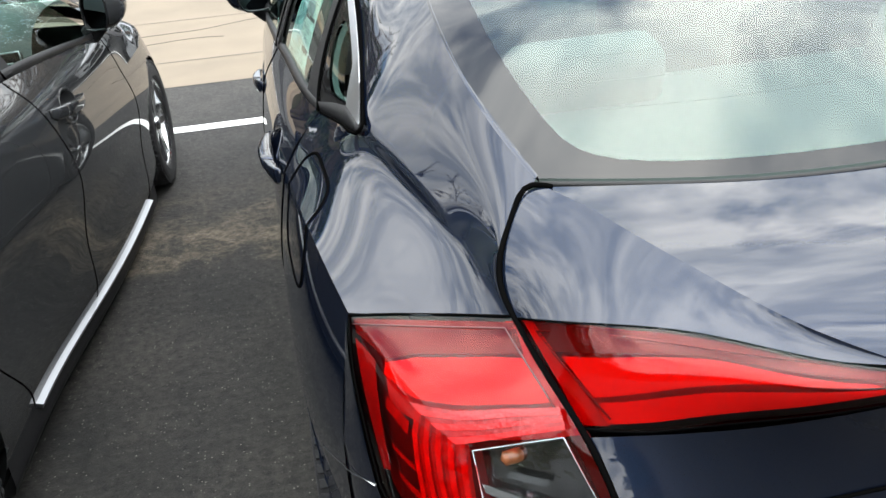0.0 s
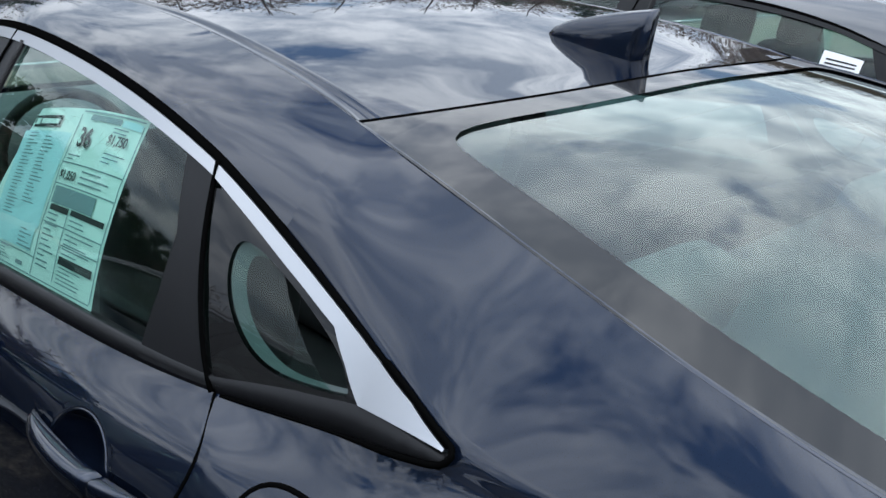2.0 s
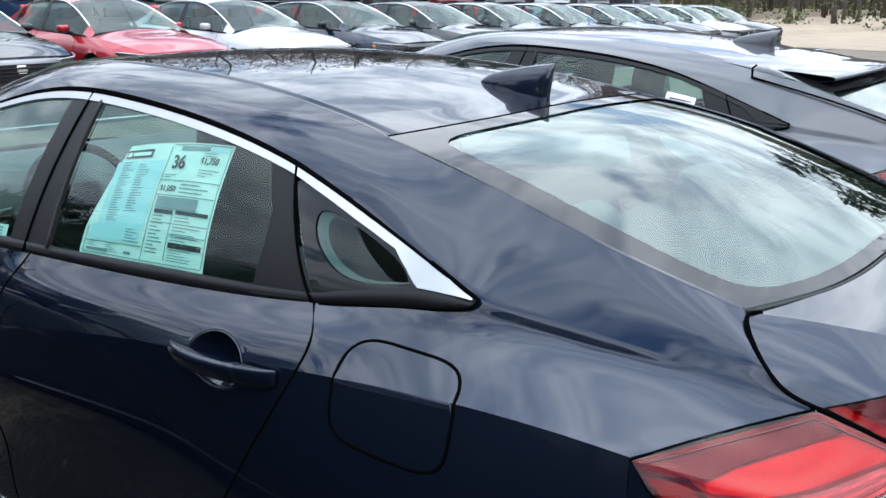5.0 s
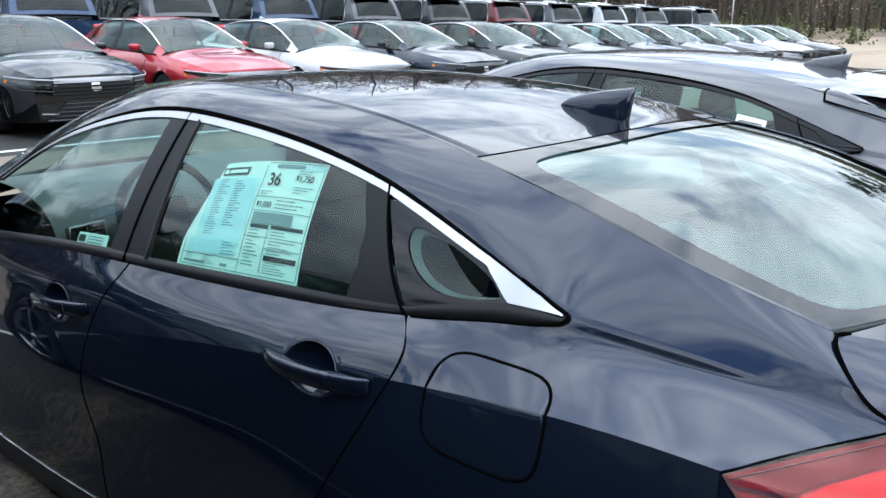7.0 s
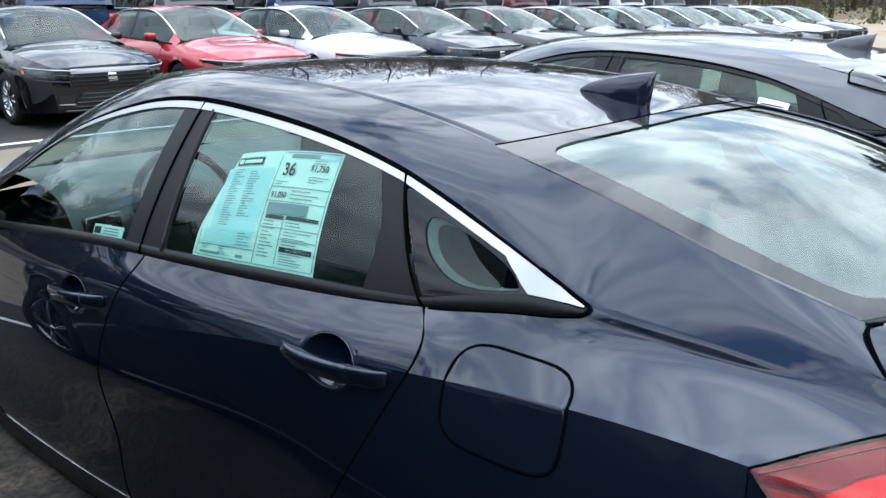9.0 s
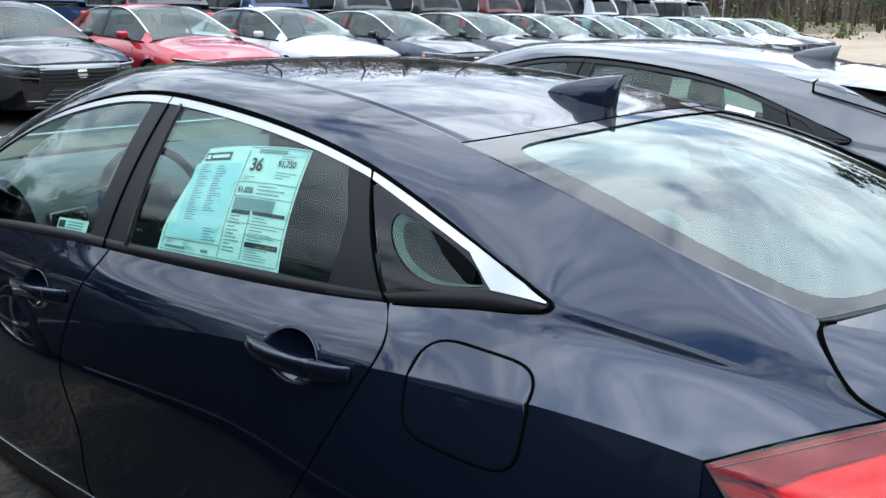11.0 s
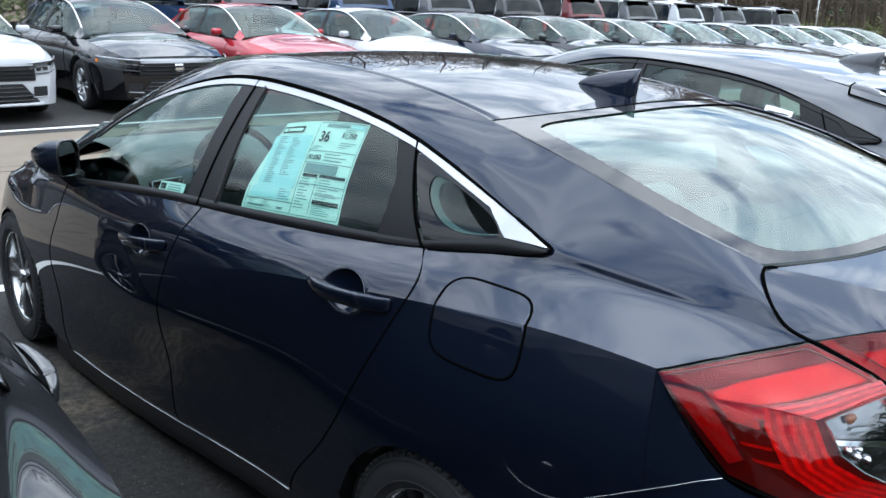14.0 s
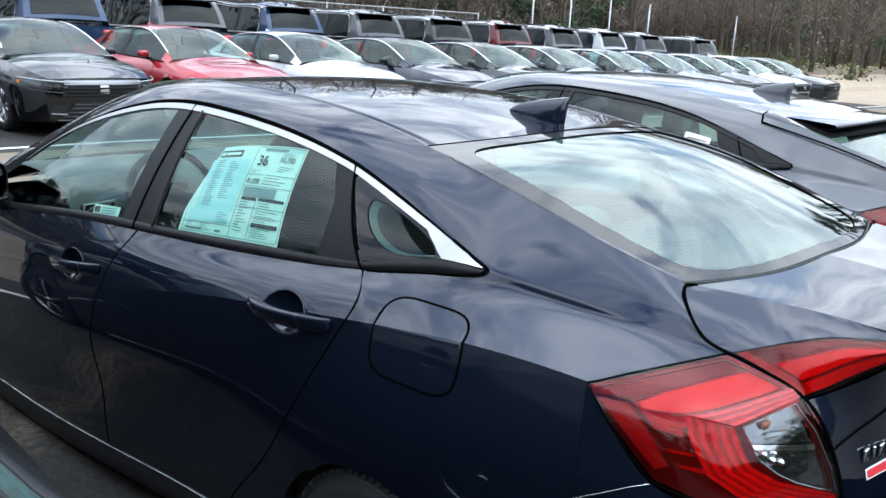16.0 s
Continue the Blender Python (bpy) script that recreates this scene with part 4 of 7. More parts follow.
                put("lens", patch(f, 18, 10, lift=0.001), LENS_RED, "clear red outer lens")
                put("light_bar", ruled(f, [(0.09, 0.27), (0.3, 0.37), (0.56, 0.5), (0.8, 0.5)], [(0.07, 0.64), (0.27, 0.70), (0.47, 0.75), (0.78, 0.62)], 16, 5, -0.004), LAMP_BRIGHT, "bright red light bar")
                put("upper_tint", ruled(f, [(0.05, 0.68), (0.47, 0.78), (0.92, 0.7)], [(0.03, 0.97), (0.5, 0.97), (0.94, 0.97)], 14, 4, -0.003), LAMP_TINT)
                put("tint_line", tube([f(u, v) for u, v in ((0.105, 0.10), (0.085, 0.35), (0.06, 0.65), (0.045, 0.88), (0.3, 0.90), (0.6, 0.90), (0.93, 0.87))], 0.0011, 5), LAMP_LINE)
                put("lens_border", ruled(f, [(0.004, 0.02), (0.085, 0.03)], [(0.004, 0.985), (0.045, 0.985)], 4, 10, -0.003), LAMP_LID)
                put("lower_guide", ruled(f, [(0.06, 0.04), (0.59, 0.08), (0.92, 0.2)], [(0.09, 0.22), (0.4, 0.33), (0.92, 0.42)], 14, 4, -0.005), LAMP_BRIGHT)
                put("lamp_gasket", tube([f(i / 24, 1) for i in range(25)], 0.0012, 6), SEAM)
                put("lamp_gasket", tube([f(i / 24, 0) for i in range(25)], 0.0018, 6), SEAM)
    # door, fender and hood seams
    for ux in (0.15, 1.15, 2.1):
        cc = np.concatenate([section(1, 4, ux, 9), section(4, 6, ux, 9)[1:]])
        both("seam", tube([p + np.array([0.0008, 0, 0]) for p in cc], 0.0028, 6), SEAM, car)
    sill = [rail_at(1, 0.16 + 1.94 * i / 40) + np.array([-0.002, 0, 0]) for i in range(41)]
    both("sill_edge", tube(sill, 0.0015, 5), CHROME, car)
    skirt_rows = []
    for i in range(41):
        p = rail_at(1, 2.32 * i / 40) + np.array([0.002, 0, -0.001])
        drop = min(0.09, p[2] - 0.04)
        end = min(1.0, i / 3, (40 - i) / 3)
        skirt_rows.append([p, p + np.array([-0.006 * end, 0, -0.25 * drop]), p + np.array([-0.004 * end, 0, -0.75 * drop]), p + np.array([0.008, 0, -drop]), p + np.array([0.10, 0, -drop - 0.004])])
    both("sill_skirt", grid(skirt_rows), TRIM, car, "satin black sill skirt below the doors")
    # fuel flap on the driver's side
    cy, cz = -0.088, 0.930
    hy, hz = 0.122, 0.083

    def flap(a, k=1.0, lift=-0.0004):
        n = 4.2
        c, s = math.cos(a), math.sin(a)
        q = (abs(c) ** n + abs(s) ** n) ** (-1 / n) * k
        y, z = cy + hy * c * q, cz + hz * s * q 
        return skin_point(y, z, lift)

    part("seam", tube([flap(2 * math.pi * i / 72) for i in range(72)], 0.0032, 6, closed=True), SEAM, car)
    rows = []
    for i in range(41):
        c = -0.9995 + 1.999 * i / 40
        y = cy + hy * 0.985 * c
        hh = hz * 0.985 * (1 - abs(c) ** 4.2) ** (1 / 4.2)
        zc = min(max(RAILS[4](y)[2], cz - hh + 1e-4), cz + hh - 1e-4)
        rows.append([skin_point(y, z, 0.0008) for z in np.linspace(cz - hh, zc, 10)] + [skin_point(y, z, 0.0008) for z in np.linspace(zc + 5e-5, cz + hh, 9)])
    part("fuel_flap", grid(rows), mat, car)
    # windows: trim, chrome, pillars, panes
    ys = [-0.164 + 2.2 * i / 100 for i in range(101)]
    ty, tw = [-0.17, -0.11, -0.055, 0.0, 0.08, 0.16, 0.31, 0.55, 1.0, 2.1], [0.40, 0.42, 0.39, 0.27, 0.17, 0.09, 0.09, 0.09, 0.065, 0.07]
    low_a = [dlo(y, float(np.interp(y, [-0.17, -0.10, -0.05], [0.24, 0.02, 0.0])), 0.002) - np.array([0, 0, 0.003]) for y in ys]
    low_b = [dlo(y, float(np.interp(y, ty, tw)), 0.007) for y in ys]
    both("waist_trim", band(low_b, low_a, 0.02, (-0.97, 0, 0.2)), TRIM, car, "satin black waist trim")
    cy_, co, ci = CHROME_Y, CHROME_OUT, [0.50, 0.445, 0.40, 0.65, 0.83, 0.865, 0.91, 0.944, 0.964]
    yc = [-0.163 + 0.003 * i for i in range(80)] + [0.08 + 2.0 * i / 120 for i in range(121)]
    both("window_chrome", band([dlo(y, float(np.interp(y, cy_, co)), 0.007) for y in yc], [dlo(y, float(np.interp(y, cy_, ci)), 0.008) for y in yc], 0.010, (-0.9, 0, 0.43)), SATIN, car, "bright chrome window surround", False)
    tip = [(-0.06, 0.90), (-0.11, 0.80), (-0.145, 0.665), (-0.163, 0.585), (-0.170, 0.52), (-0.171, 0.44), (-0.169, 0.33), (-0.16, 0.20), (-0.14, 0.10), (-0.115, 0.03), (-0.08, -0.005), (-0.03, -0.012), (0.05, -0.014), (0.145, -0.014)]
    tc_ = curve([dlo(y, w, 0.003) for y, w in tip])
    both("tip_gasket", tube([tc_(i / 60) for i in range(61)], lambda f: 0.0034 - 0.0016 * min(1.0, max(0.0, f - 0.45) / 0.15), 6), SEAM, car)
    both("window_gasket", band([dlo(y, float(np.interp(y, cy_, co)) + 0.03, 0.0035) for y in yc], [dlo(y, float(np.interp(y, cy_, co)) - 0.03, 0.0045) for y in yc], 0.008, (-0.9, 0, 0.43)), SEAM, car)

    def line(y0, y1):
        return lambda w: y0 + (y1 - y0) * w

    hole = [(0.205, 0.74), (0.18, 0.825), (0.095, 0.81), (0.005, 0.69), (-0.030, 0.48), (-0.024, 0.365), (0.045, 0.275), (0.12, 0.33), (0.185, 0.55)]
    rim_q = [(0.285, 0.90), (0.24, 0.955), (0.10, 0.90), (-0.005, 0.86), (-0.055, 0.52), (-0.06, 0.32), (0.06, 0.10), (0.155, 0.04), (0.215, 0.5)]

    def loop(pts):
        k = np.arange(-2, len(pts) + 3)
        return spline(k, np.array([pts[i % len(pts)] for i in k]), np.linspace(0, len(pts), 73))

    ho = loop(hole)
    ro = np.array([np.array(rim_q[int(q) % 9]) * (1 - q % 1) + np.array(rim_q[(int(q) + 1) % 9]) * (q % 1) for q in np.linspace(0, 9, 73)])
    both("quarter_frit", grid([[dlo(*(ro[i] * (1 - k / 5) + ho[i] * k / 5), 0.004) for i in range(73)] for k in range(6)]), FRIT, car, "dark ceramic window border")
    mid_q = ho.mean(axis=0)
    # pale ring stands in for pillar trim lit behind the pane, widest where brightest
    wide = [float(np.interp(math.degrees(math.atan2((p[1] - mid_q[1]) * 0.12, p[0] - mid_q[0])) % 360, [0, 60, 110, 180, 215, 260, 300, 360], [0.26, 0.16, 0.05, 0.05, 0.09, 0.20, 0.26, 0.26])) for p in ho]
    both("glass_edge", grid([[dlo(*(ho[i] + (mid_q - ho[i]) * 0.8 * wide[i] * k / 3), -0.0015 - 0.002 * k) for i in range(73)] for k in range(4)]), LIT_TRIM, car, "pale green ring painted in for lit pillar trim behind the quarter glass")
    both("door_pillar", dlo_strip(line(0.155, 0.30), 0.02, lambda w: float(np.interp(w, [0, 0.37, 0.63, 0.93, 1.0], [0.312, 0.305, 0.312, 0.365, 0.37])), 0.985, 14, 0.004), TRIM, car, "satin black door pillar")
    both("b_pillar", dlo_strip(line(1.0, 1.0), 0.02, line(1.183, 1.148), 0.99, 10, 0.004), TRIM, car, "satin black centre pillar")
    both("pillar_edge", tube([dlo(1.012, w, 0.006) for w in np.linspace(0.05, 0.96, 12)], 0.005, 5), RUBBER, car)
    both("seam", tube([dlo(1.108 - 0.04 * w, w, 0.005) for w in np.linspace(0, 1, 12)], 0.0035, 5), SEAM, car)
    both("seam", tube([dlo(0.158 + 0.145 * w, w, 0.0055) for w in np.linspace(0, 1, 12)], 0.0035, 5), SEAM, car)
    for s in (0, 1):
        for nm, g in (("quarter_window", dlo_strip(lambda w: -0.10 + 0.27 * w, 0.08, line(0.15, 0.31), 0.96, 8, 0.001)),
                      ("rear_door_window", dlo_strip(lambda w: 0.285 + 0.05 * w, 0.06, line(1.0, 1.0), 0.97, 10, 0.0)),
                      ("front_door_window", dlo_strip(line(1.18, 1.15), 0.06, lambda w: 2.12 - 0.62 * w ** 1.1, 0.97, 10, 0.0))):
            part(nm, mirrored(g) if s else g, GLASS, car, "green-tinted side glass").visible_shadow = False
    # windscreen and bonnet
    wtop = curve([(-0.535, 1.56, 1.356), (-0.3, 1.64, 1.362), (0, 1.66, 1.36), (0.3, 1.64, 1.362), (0.535, 1.56, 1.356)])
    wlow = curve([(-0.78, 2.55, 0.905), (-0.4, 2.66, 0.93), (0, 2.69, 0.935), (0.4, 2.66, 0.93), (0.78, 2.55, 0.905)])
    wl_, wr_ = curve([wlow(0), R9(2.2), R9(1.9), wtop(0)]), curve([wlow(1), R9(2.2) * [-1, 1, 1], R9(1.9) * [-1, 1, 1], wtop(1)])
    part("windscreen", patch(coons(wlow, wtop, wl_, wr_, bulge=(0, 0.02, 0.02)), 24, 16), GLASS, car).visible_shadow = False
    hood = coons(curve([(-0.67, 3.5, 0.66), (-0.4, 3.6, 0.675), (0, 3.64, 0.68), (0.4, 3.6, 0.675), (0.67, 3.5, 0.66)]), wlow,
                 curve([R6(3.5), R6(3.2), R6(2.9), R6(2.6), wlow(0)]), curve([R6(q) * [-1, 1, 1] for q in (3.5, 3.2, 2.9, 2.6)] + [wlow(1)]), bulge=(0, 0, 0.05))
    part("bonnet", patch(hood, 24, 24), mat, car)
    rows = []
    for k in range(7):
        p = rail_at(k, 3.5)
        row = []
        for j in range(25):
            s = -1 + j / 12
            row.append((s * abs(p[0]), 3.5 + (0.14 - 0.012 * abs(k - 3)) * (1 - abs(s) ** 2.4), p[2]))
        rows.append(row)
    part("front_bumper", grid(rows), mat, car)
    part("grille", patch(coons(curve([(-0.42, 3.642, 0.42), (0.42, 3.642, 0.42)]), curve([(-0.6, 3.60, 0.60), (0, 3.668, 0.60), (0.6, 3.60, 0.60)]), curve([(-0.42, 3.642, 0.42), (-0.6, 3.60, 0.60)]), curve([(0.42, 3.642, 0.42), (0.6, 3.60, 0.60)]), bulge=(0, 0.02, 0)), 12, 4), GLOSS_BLACK, car)
    both("headlamp", patch(coons(curve([(-0.79, 3.32, 0.60), (-0.62, 3.585, 0.585)]), curve([(-0.815, 3.27, 0.695), (-0.62, 3.56, 0.655)]), curve([(-0.79, 3.32, 0.60), (-0.815, 3.27, 0.695)]), curve([(-0.62, 3.585, 0.585), (-0.62, 3.56, 0.655)]), bulge=(-0.05, 0.03, 0)), 8, 5), LAMP_CLEAR, car)
    # handles: flat-topped paddles whose face leans in towards the lower edge
    def paddle(ya, za, yb, zb, f0, f1):
        rows = []
        for i in range(17):
            f = f0 + (f1 - f0) * i / 16
            y, z = ya + (yb - ya) * f, za + (zb - za) * f
            o = 0.005 + 0.029 * math.sin(math.pi * min(max(f, 0.004), 0.996)) ** 0.5
            h = float(np.interp(f, [0, 0.04, 0.2, 0.75, 0.95, 1.0], [0.012, 0.022, 0.034, 0.034, 0.028, 0.02]))
            sec = [(0.006, 0.3 * o), (0.0085, 0.8 * o), (0.0075, 0.95 * o), (0.004, o), (-0.004, 0.985 * o), (-0.45 * h, 0.9 * o), (-0.8 * h, 0.72 * o),
                   (-0.95 * h, 0.58 * o), (-h, 0.4 * o), (-0.9 * h, 0.2 * o), (-0.3 * h, 0.12 * o)]
            if i in (0, 16):
                rows.append([side_point(y, z - 0.35 * h, 0.5 * o)] * 12)
            e = 0.88 if i in (0, 16) else 1.0
            rows.append([side_point(y, z - 0.35 * h + (dz + 0.35 * h) * e, d * e) for dz, d in sec + sec[:1]])
            if i == 16:
                rows[-1], rows[-2] = rows[-2], rows[-1]
        return grid(rows)

    for ((ya, za), (yb, zb)), (ym, zm, ry, rz) in zip(HANDLES, CUPS):
        for sg in (1, -1):
            hd = new("door_handle")
            hd.parent = car
            hd.empty_display_size = 0.05
            grip = paddle(ya, za, yb, zb, 0.0, 0.715)
            cap = paddle(ya, za, yb, zb, 0.722, 1.0)
            cup = grid([[side_point(ym + ry * k / 6 * math.cos(a), zm + rz * k / 6 * math.sin(a), -0.042 * max(0, 1 - (k / 6) ** 2.5) + 0.0007) for a in np.linspace(0, 2 * math.pi, 41)] for k in (0, 1, 2, 3, 4, 5, 5.6, 6, 6.5, 7)])
            edge = tube([side_point(ym + ry * math.cos(a), zm + rz * math.sin(a), -0.0006) for a in np.linspace(0, 2 * math.pi, 40)[:-1]], 0.0022, 6, closed=True)
            for n, dd, mm in (("grip", grip, mat), ("grip_cap", cap, mat), ("recess", cup, mat), ("recess_edge", edge, mat)):
                part(n, dd if sg == 1 else mirrored(dd), mm, hd)
    # door mirrors
    for sg in (1, -1):
        mr = new("door_mirror")
        mr.parent = car
        mr.empty_display_size = 0.05
        rows = []
        for i in range(13):
            f = i / 12
            row = []
            for j in range(20):
                a = 2 * math.pi * j / 20
                r = (math.sin(math.pi * min(0.5, 0.06 + f * 0.55))) ** 0.7
                cx = -0.975 + 0.080 * r * math.copysign(abs(math.cos(a)) ** 0.55, math.cos(a))
                cz = 0.968 + 0.066 * r * math.copysign(abs(math.sin(a)) ** 0.55, math.sin(a)) - 0.018 * math.cos(a)
                row.append((cx, 2.085 - 0.125 * f, cz))
            row.append(row[0])
            rows.append(row)
        shell = grid(rows)
        face_ = grid([[((p[0] + 0.975) * k + -0.975, 1.963, (p[2] - 0.968) * k + 0.968) for p in rows[-1]] for k in (0, 0.5, 0.93)])
        rim_ = tube([(p[0], 1.959, p[2]) for p in rows[-1][:-1]], 0.005, 6, closed=True)
        foot = tube([(-0.90, 2.03, 0.875), (-0.93, 2.03, 0.90), (-0.955, 2.03, 0.925)], 0.026, 8, flat=1.4)
        fold = Matrix.Translation((-0.998, 2.04, 0.004)) @ Matrix.Rotation(radians(46), 4, "Z") @ Matrix.Translation((0.955, -2.04, 0))
        shell, face_, rim_ = moved(shell, fold), moved(face_, fold), moved(rim_, fold)
        for n, dd, mm in (("shell", shell, mat), ("mirror_glass", face_, MIRROR), ("rim", rim_, GLOSS_BLACK), ("foot", foot, TRIM)):
            part(n, dd if sg == 1 else mirrored(dd), mm, mr)
    shark_fin(car, mat)
    # wheels, arch liners, floor
    for (ay, az) in ARCHES:
        xw = 0.862 if ay < 1 else 0.942
        for sg in (-1, 1):
            wheel(car, sg * xw, ay, WHEEL_R, sg)
            ln = lathe([(sg * 0.0, ARCH_R - 0.003), (-sg * 0.28, ARCH_R - 0.003), (-sg * 0.28, 0.02)], sg * (xw - 0.005), ay, az, seg=40)
            ln = (ln[0], [q for q in ln[1] if np.mean([ln[0][i][2] for i in q]) > 0.16])
            part("arch_liner", ln, LINER, car)
    part("underbody", box(0, 1.3, 0.21, 1.56, 4.4, 0.18, 0.05), LINER, car)
    # cabin
    part("cabin_floor", box(0, 1.2, 0.36, 1.5, 2.6, 0.12, 0.03), INTERIOR, car)
    part("parcel_shelf", box(0, -0.28, 1.055, 1.10, 0.56, 0.04, 0.015), SHELF, car)
    hl = [[(s * 0.5, y, float(ROOF_C(min(max(y, 0.1), 1.7))[2]) - 0.035 - 0.03 * s * s) for s in np.linspace(-1, 1, 9)] for y in np.linspace(0.16, 1.55, 10)]
    part("headliner", grid(hl), HEADLINER, car)
    for sx in (-0.36, 0.36):
        st = new("seat")
        st.parent = car
        st.empty_display_size = 0.05
        part("cushion", box(sx, 1.32, 0.52, 0.48, 0.52, 0.18, 0.06, 3), INTERIOR, st)
        part("backrest", moved(box(0, 0, 0.3, 0.47, 0.14, 0.62, 0.06, 3), pose(sx, 1.08, 0.50, 14)), INTERIOR, st)
        part("headrest", moved(box(0, 0, 0, 0.25, 0.11, 0.18, 0.045, 3), pose(sx, 0.90, 1.17, 10)), INTERIOR, st)
        rs = new("rear_seat")
        rs.parent = car
        rs.empty_display_size = 0.05
        part("cushion", box(sx, 0.42, 0.50, 0.62, 0.5, 0.2, 0.06, 3), INTERIOR, rs)
        part("backrest", moved(box(0, 0, 0.3, 0.60, 0.14, 0.6, 0.05, 3), pose(sx, 0.13, 0.50, 20)), INTERIOR, rs)
        part("headrest", moved(box(0, 0, 0, 0.26, 0.10, 0.15, 0.045, 3), pose(sx, -0.11, 1.10, 18)), INTERIOR, rs)
    dash = new("dashboard")
    dash.parent = car
    dash.empty_display_size = 0.05
    prof = curve([(0, 1.92, 0.64), (0, 1.885, 0.80), (0, 1.93, 0.885), (0, 2.06, 0.945), (0, 2.28, 0.965), (0, 2.50, 0.950), (0, 2.64, 0.925)])
    rows = []
    for k in range(25):
        t = k / 24
        p = prof(t)
        hump = 0.05 * math.exp(-((p[1] - 2.0) / 0.13) ** 2)
        rows.append([(x, p[1] - 0.05 * (1 - (x / 0.72) ** 2) * (t < 0.5), p[2] + hump * math.exp(-((x + 0.38) / 0.17) ** 4)) for x in np.linspace(-0.72, 0.72, 41)])
    part("dash_top", grid(rows), DASH, dash)
    part("centre_screen", moved(box(0, 0, 0, 0.22, 0.02, 0.14, 0.008), pose(0.0, 1.83, 0.86, -14)), GLOSS_BLACK, dash)
    for vx in (-0.63, 0.63):
        part("air_vent", moved(box(0, 0, 0, 0.13, 0.03, 0.075, 0.01), pose(vx, 1.875, 0.84, -12)), GLOSS_BLACK, dash)
        part("vent_trim", tube([(vx - 0.065, 1.86, 0.80), (vx - 0.055, 1.865, 0.875), (vx + 0.06, 1.862, 0.882), (vx + 0.068, 1.855, 0.81)], 0.004, 5), SATIN, dash)
        part("vent_slat", tube([(vx - 0.035, 1.855, 0.84), (vx + 0.035, 1.852, 0.845)], 0.003, 4), SATIN, dash)
    sw = [(-0.38 + 0.185 * math.cos(a), 1.74 + 0.07 * math.sin(a), 0.89 + 0.175 * math.sin(a)) for a in np.linspace(0, 2 * math.pi, 33)[:-1]]
    wheel_e = new("steering_wheel")
    wheel_e.parent = car
    wheel_e.empty_display_size = 0.05
    part("steering_rim", tube(sw, 0.016, 8, closed=True), TRIM, wheel_e)
    part("steering_hub", moved(box(0, 0, 0, 0.15, 0.06, 0.13, 0.03), pose(-0.38, 1.77, 0.885, -20)), TRIM, wheel_e)
    for a in (0.0, math.pi, -math.pi / 2):
        part("steering_spoke", tube([(-0.38, 1.77, 0.885), (-0.38 + 0.175 * math.cos(a), 1.745 + 0.065 * math.sin(a), 0.89 + 0.165 * math.sin(a))], 0.014, 6), TRIM, wheel_e)
    set_over(car)
    return car


LENS_RED = glass("red_lens", (0.86, 0.11, 0.11), 0.042, 0.0, 5.6)
LAMP_LID = simple("lid_lamp_housing", (0.30, 0.010, 0.012), 0.35, vary=0.4, vary_scale=40)
LAMP_DARK = simple("dark_red_housing", (0.050, 0.004, 0.005), 0.35, vary=0.5, vary_scale=40)
LAMP_GUIDE = simple("red_light_guide", (0.28, 0.010, 0.012), 0.22, coat=0.5, vary=0.7, vary_scale=38, bump=0.5, bump_scale=160)
LAMP_BOWL = simple("lamp_bowl_foil", (0.20, 0.20, 0.21), 0.12, 1.0, vary=0.8, vary_scale=40, bump=0.8, bump_scale=45)
LAMP_DEEP = simple("deep_red_light_guide", (0.46, 0.014, 0.016), 0.2, coat=0.5, vary=0.7, vary_scale=60, bump=0.4, bump_scale=220)
BULB_AMBER = simple("amber_bulb_glass", (0.16, 0.055, 0.022), 0.1, vary=0.6, vary_scale=120)
AMBER = simple("amber_plastic", (0.7, 0.2, 0.02), 0.3)
LAMP_BRIGHT = simple("bright_red_plastic", (0.50, 0.026, 0.023), 0.25, coat=0.5, vary=0.3, vary_scale=14)
LAMP_TINT = simple("smoky_red_plastic", (0.060, 0.022, 0.025), 0.2, coat=0.5, vary=0.2, vary_scale=20)
LAMP_LINE = simple("lamp_inner_edge", (0.10, 0.035, 0.035), 0.4)
LAMP_RETRO = simple("retroreflector_red", (0.19, 0.010, 0.015), 0.35, bump=0.6, bump_scale=700)
LAMP_CLEAR = glass("clear_lamp_glass", (0.9, 0.92, 0.93), 0.06)
PLATE = simple("plate_white", (0.75, 0.75, 0.74), 0.4)
PLATE_RED = simple("plate_red", (0.6, 0.03, 0.04), 0.4)
LAMP_SILVER = simple("lamp_reflector", (0.26, 0.27, 0.28), 0.15, 0.9, vary=0.5, vary_scale=30)
MIRROR = simple("mirror_glass", (0.10, 0.11, 0.12), 0.02, 1.0)

hero = saloon("compact_saloon", "dark navy metallic compact saloon with chrome window trim", NAVY)
left_car = repaint(copy_thing(hero, pose(-2.365, 0.0, 0, 0, 0, -2.3)), NAVY, GREY_DARK)
tagged(left_car, "dark grey metallic compact saloon parked beside the navy one")

skirt = part("sill_moulding", mirrored(band([rail_at(1, 0.16 + 1.94 * i / 40) + np.array([0.004, 0, 0.004]) for i in range(41)], [rail_at(1, 0.16 + 1.94 * i / 40) + np.array([-0.018, 0, -0.004]) for i in range(41)], 0.012, (-0.3, 0, 0.95))), SATIN, left_car, "bright sill moulding", False)
for v in skirt.data.vertices:
    v.co.x -= 2 * (0.055 + 0.02 * v.co.y)

# ---- ground ----


def ground_z(x, y):
    """The lot falls gently to the right beyond the first bays."""
    bank = 0.20 * min(1.0, max(0.0, (y - 14.7) / 0.3)) * min(1.0, max(0.0, (22.5 - y) / 1.5))
    return bank - (0.012 * max(0.0, x - 3.0) if x < 60 else 0.684)


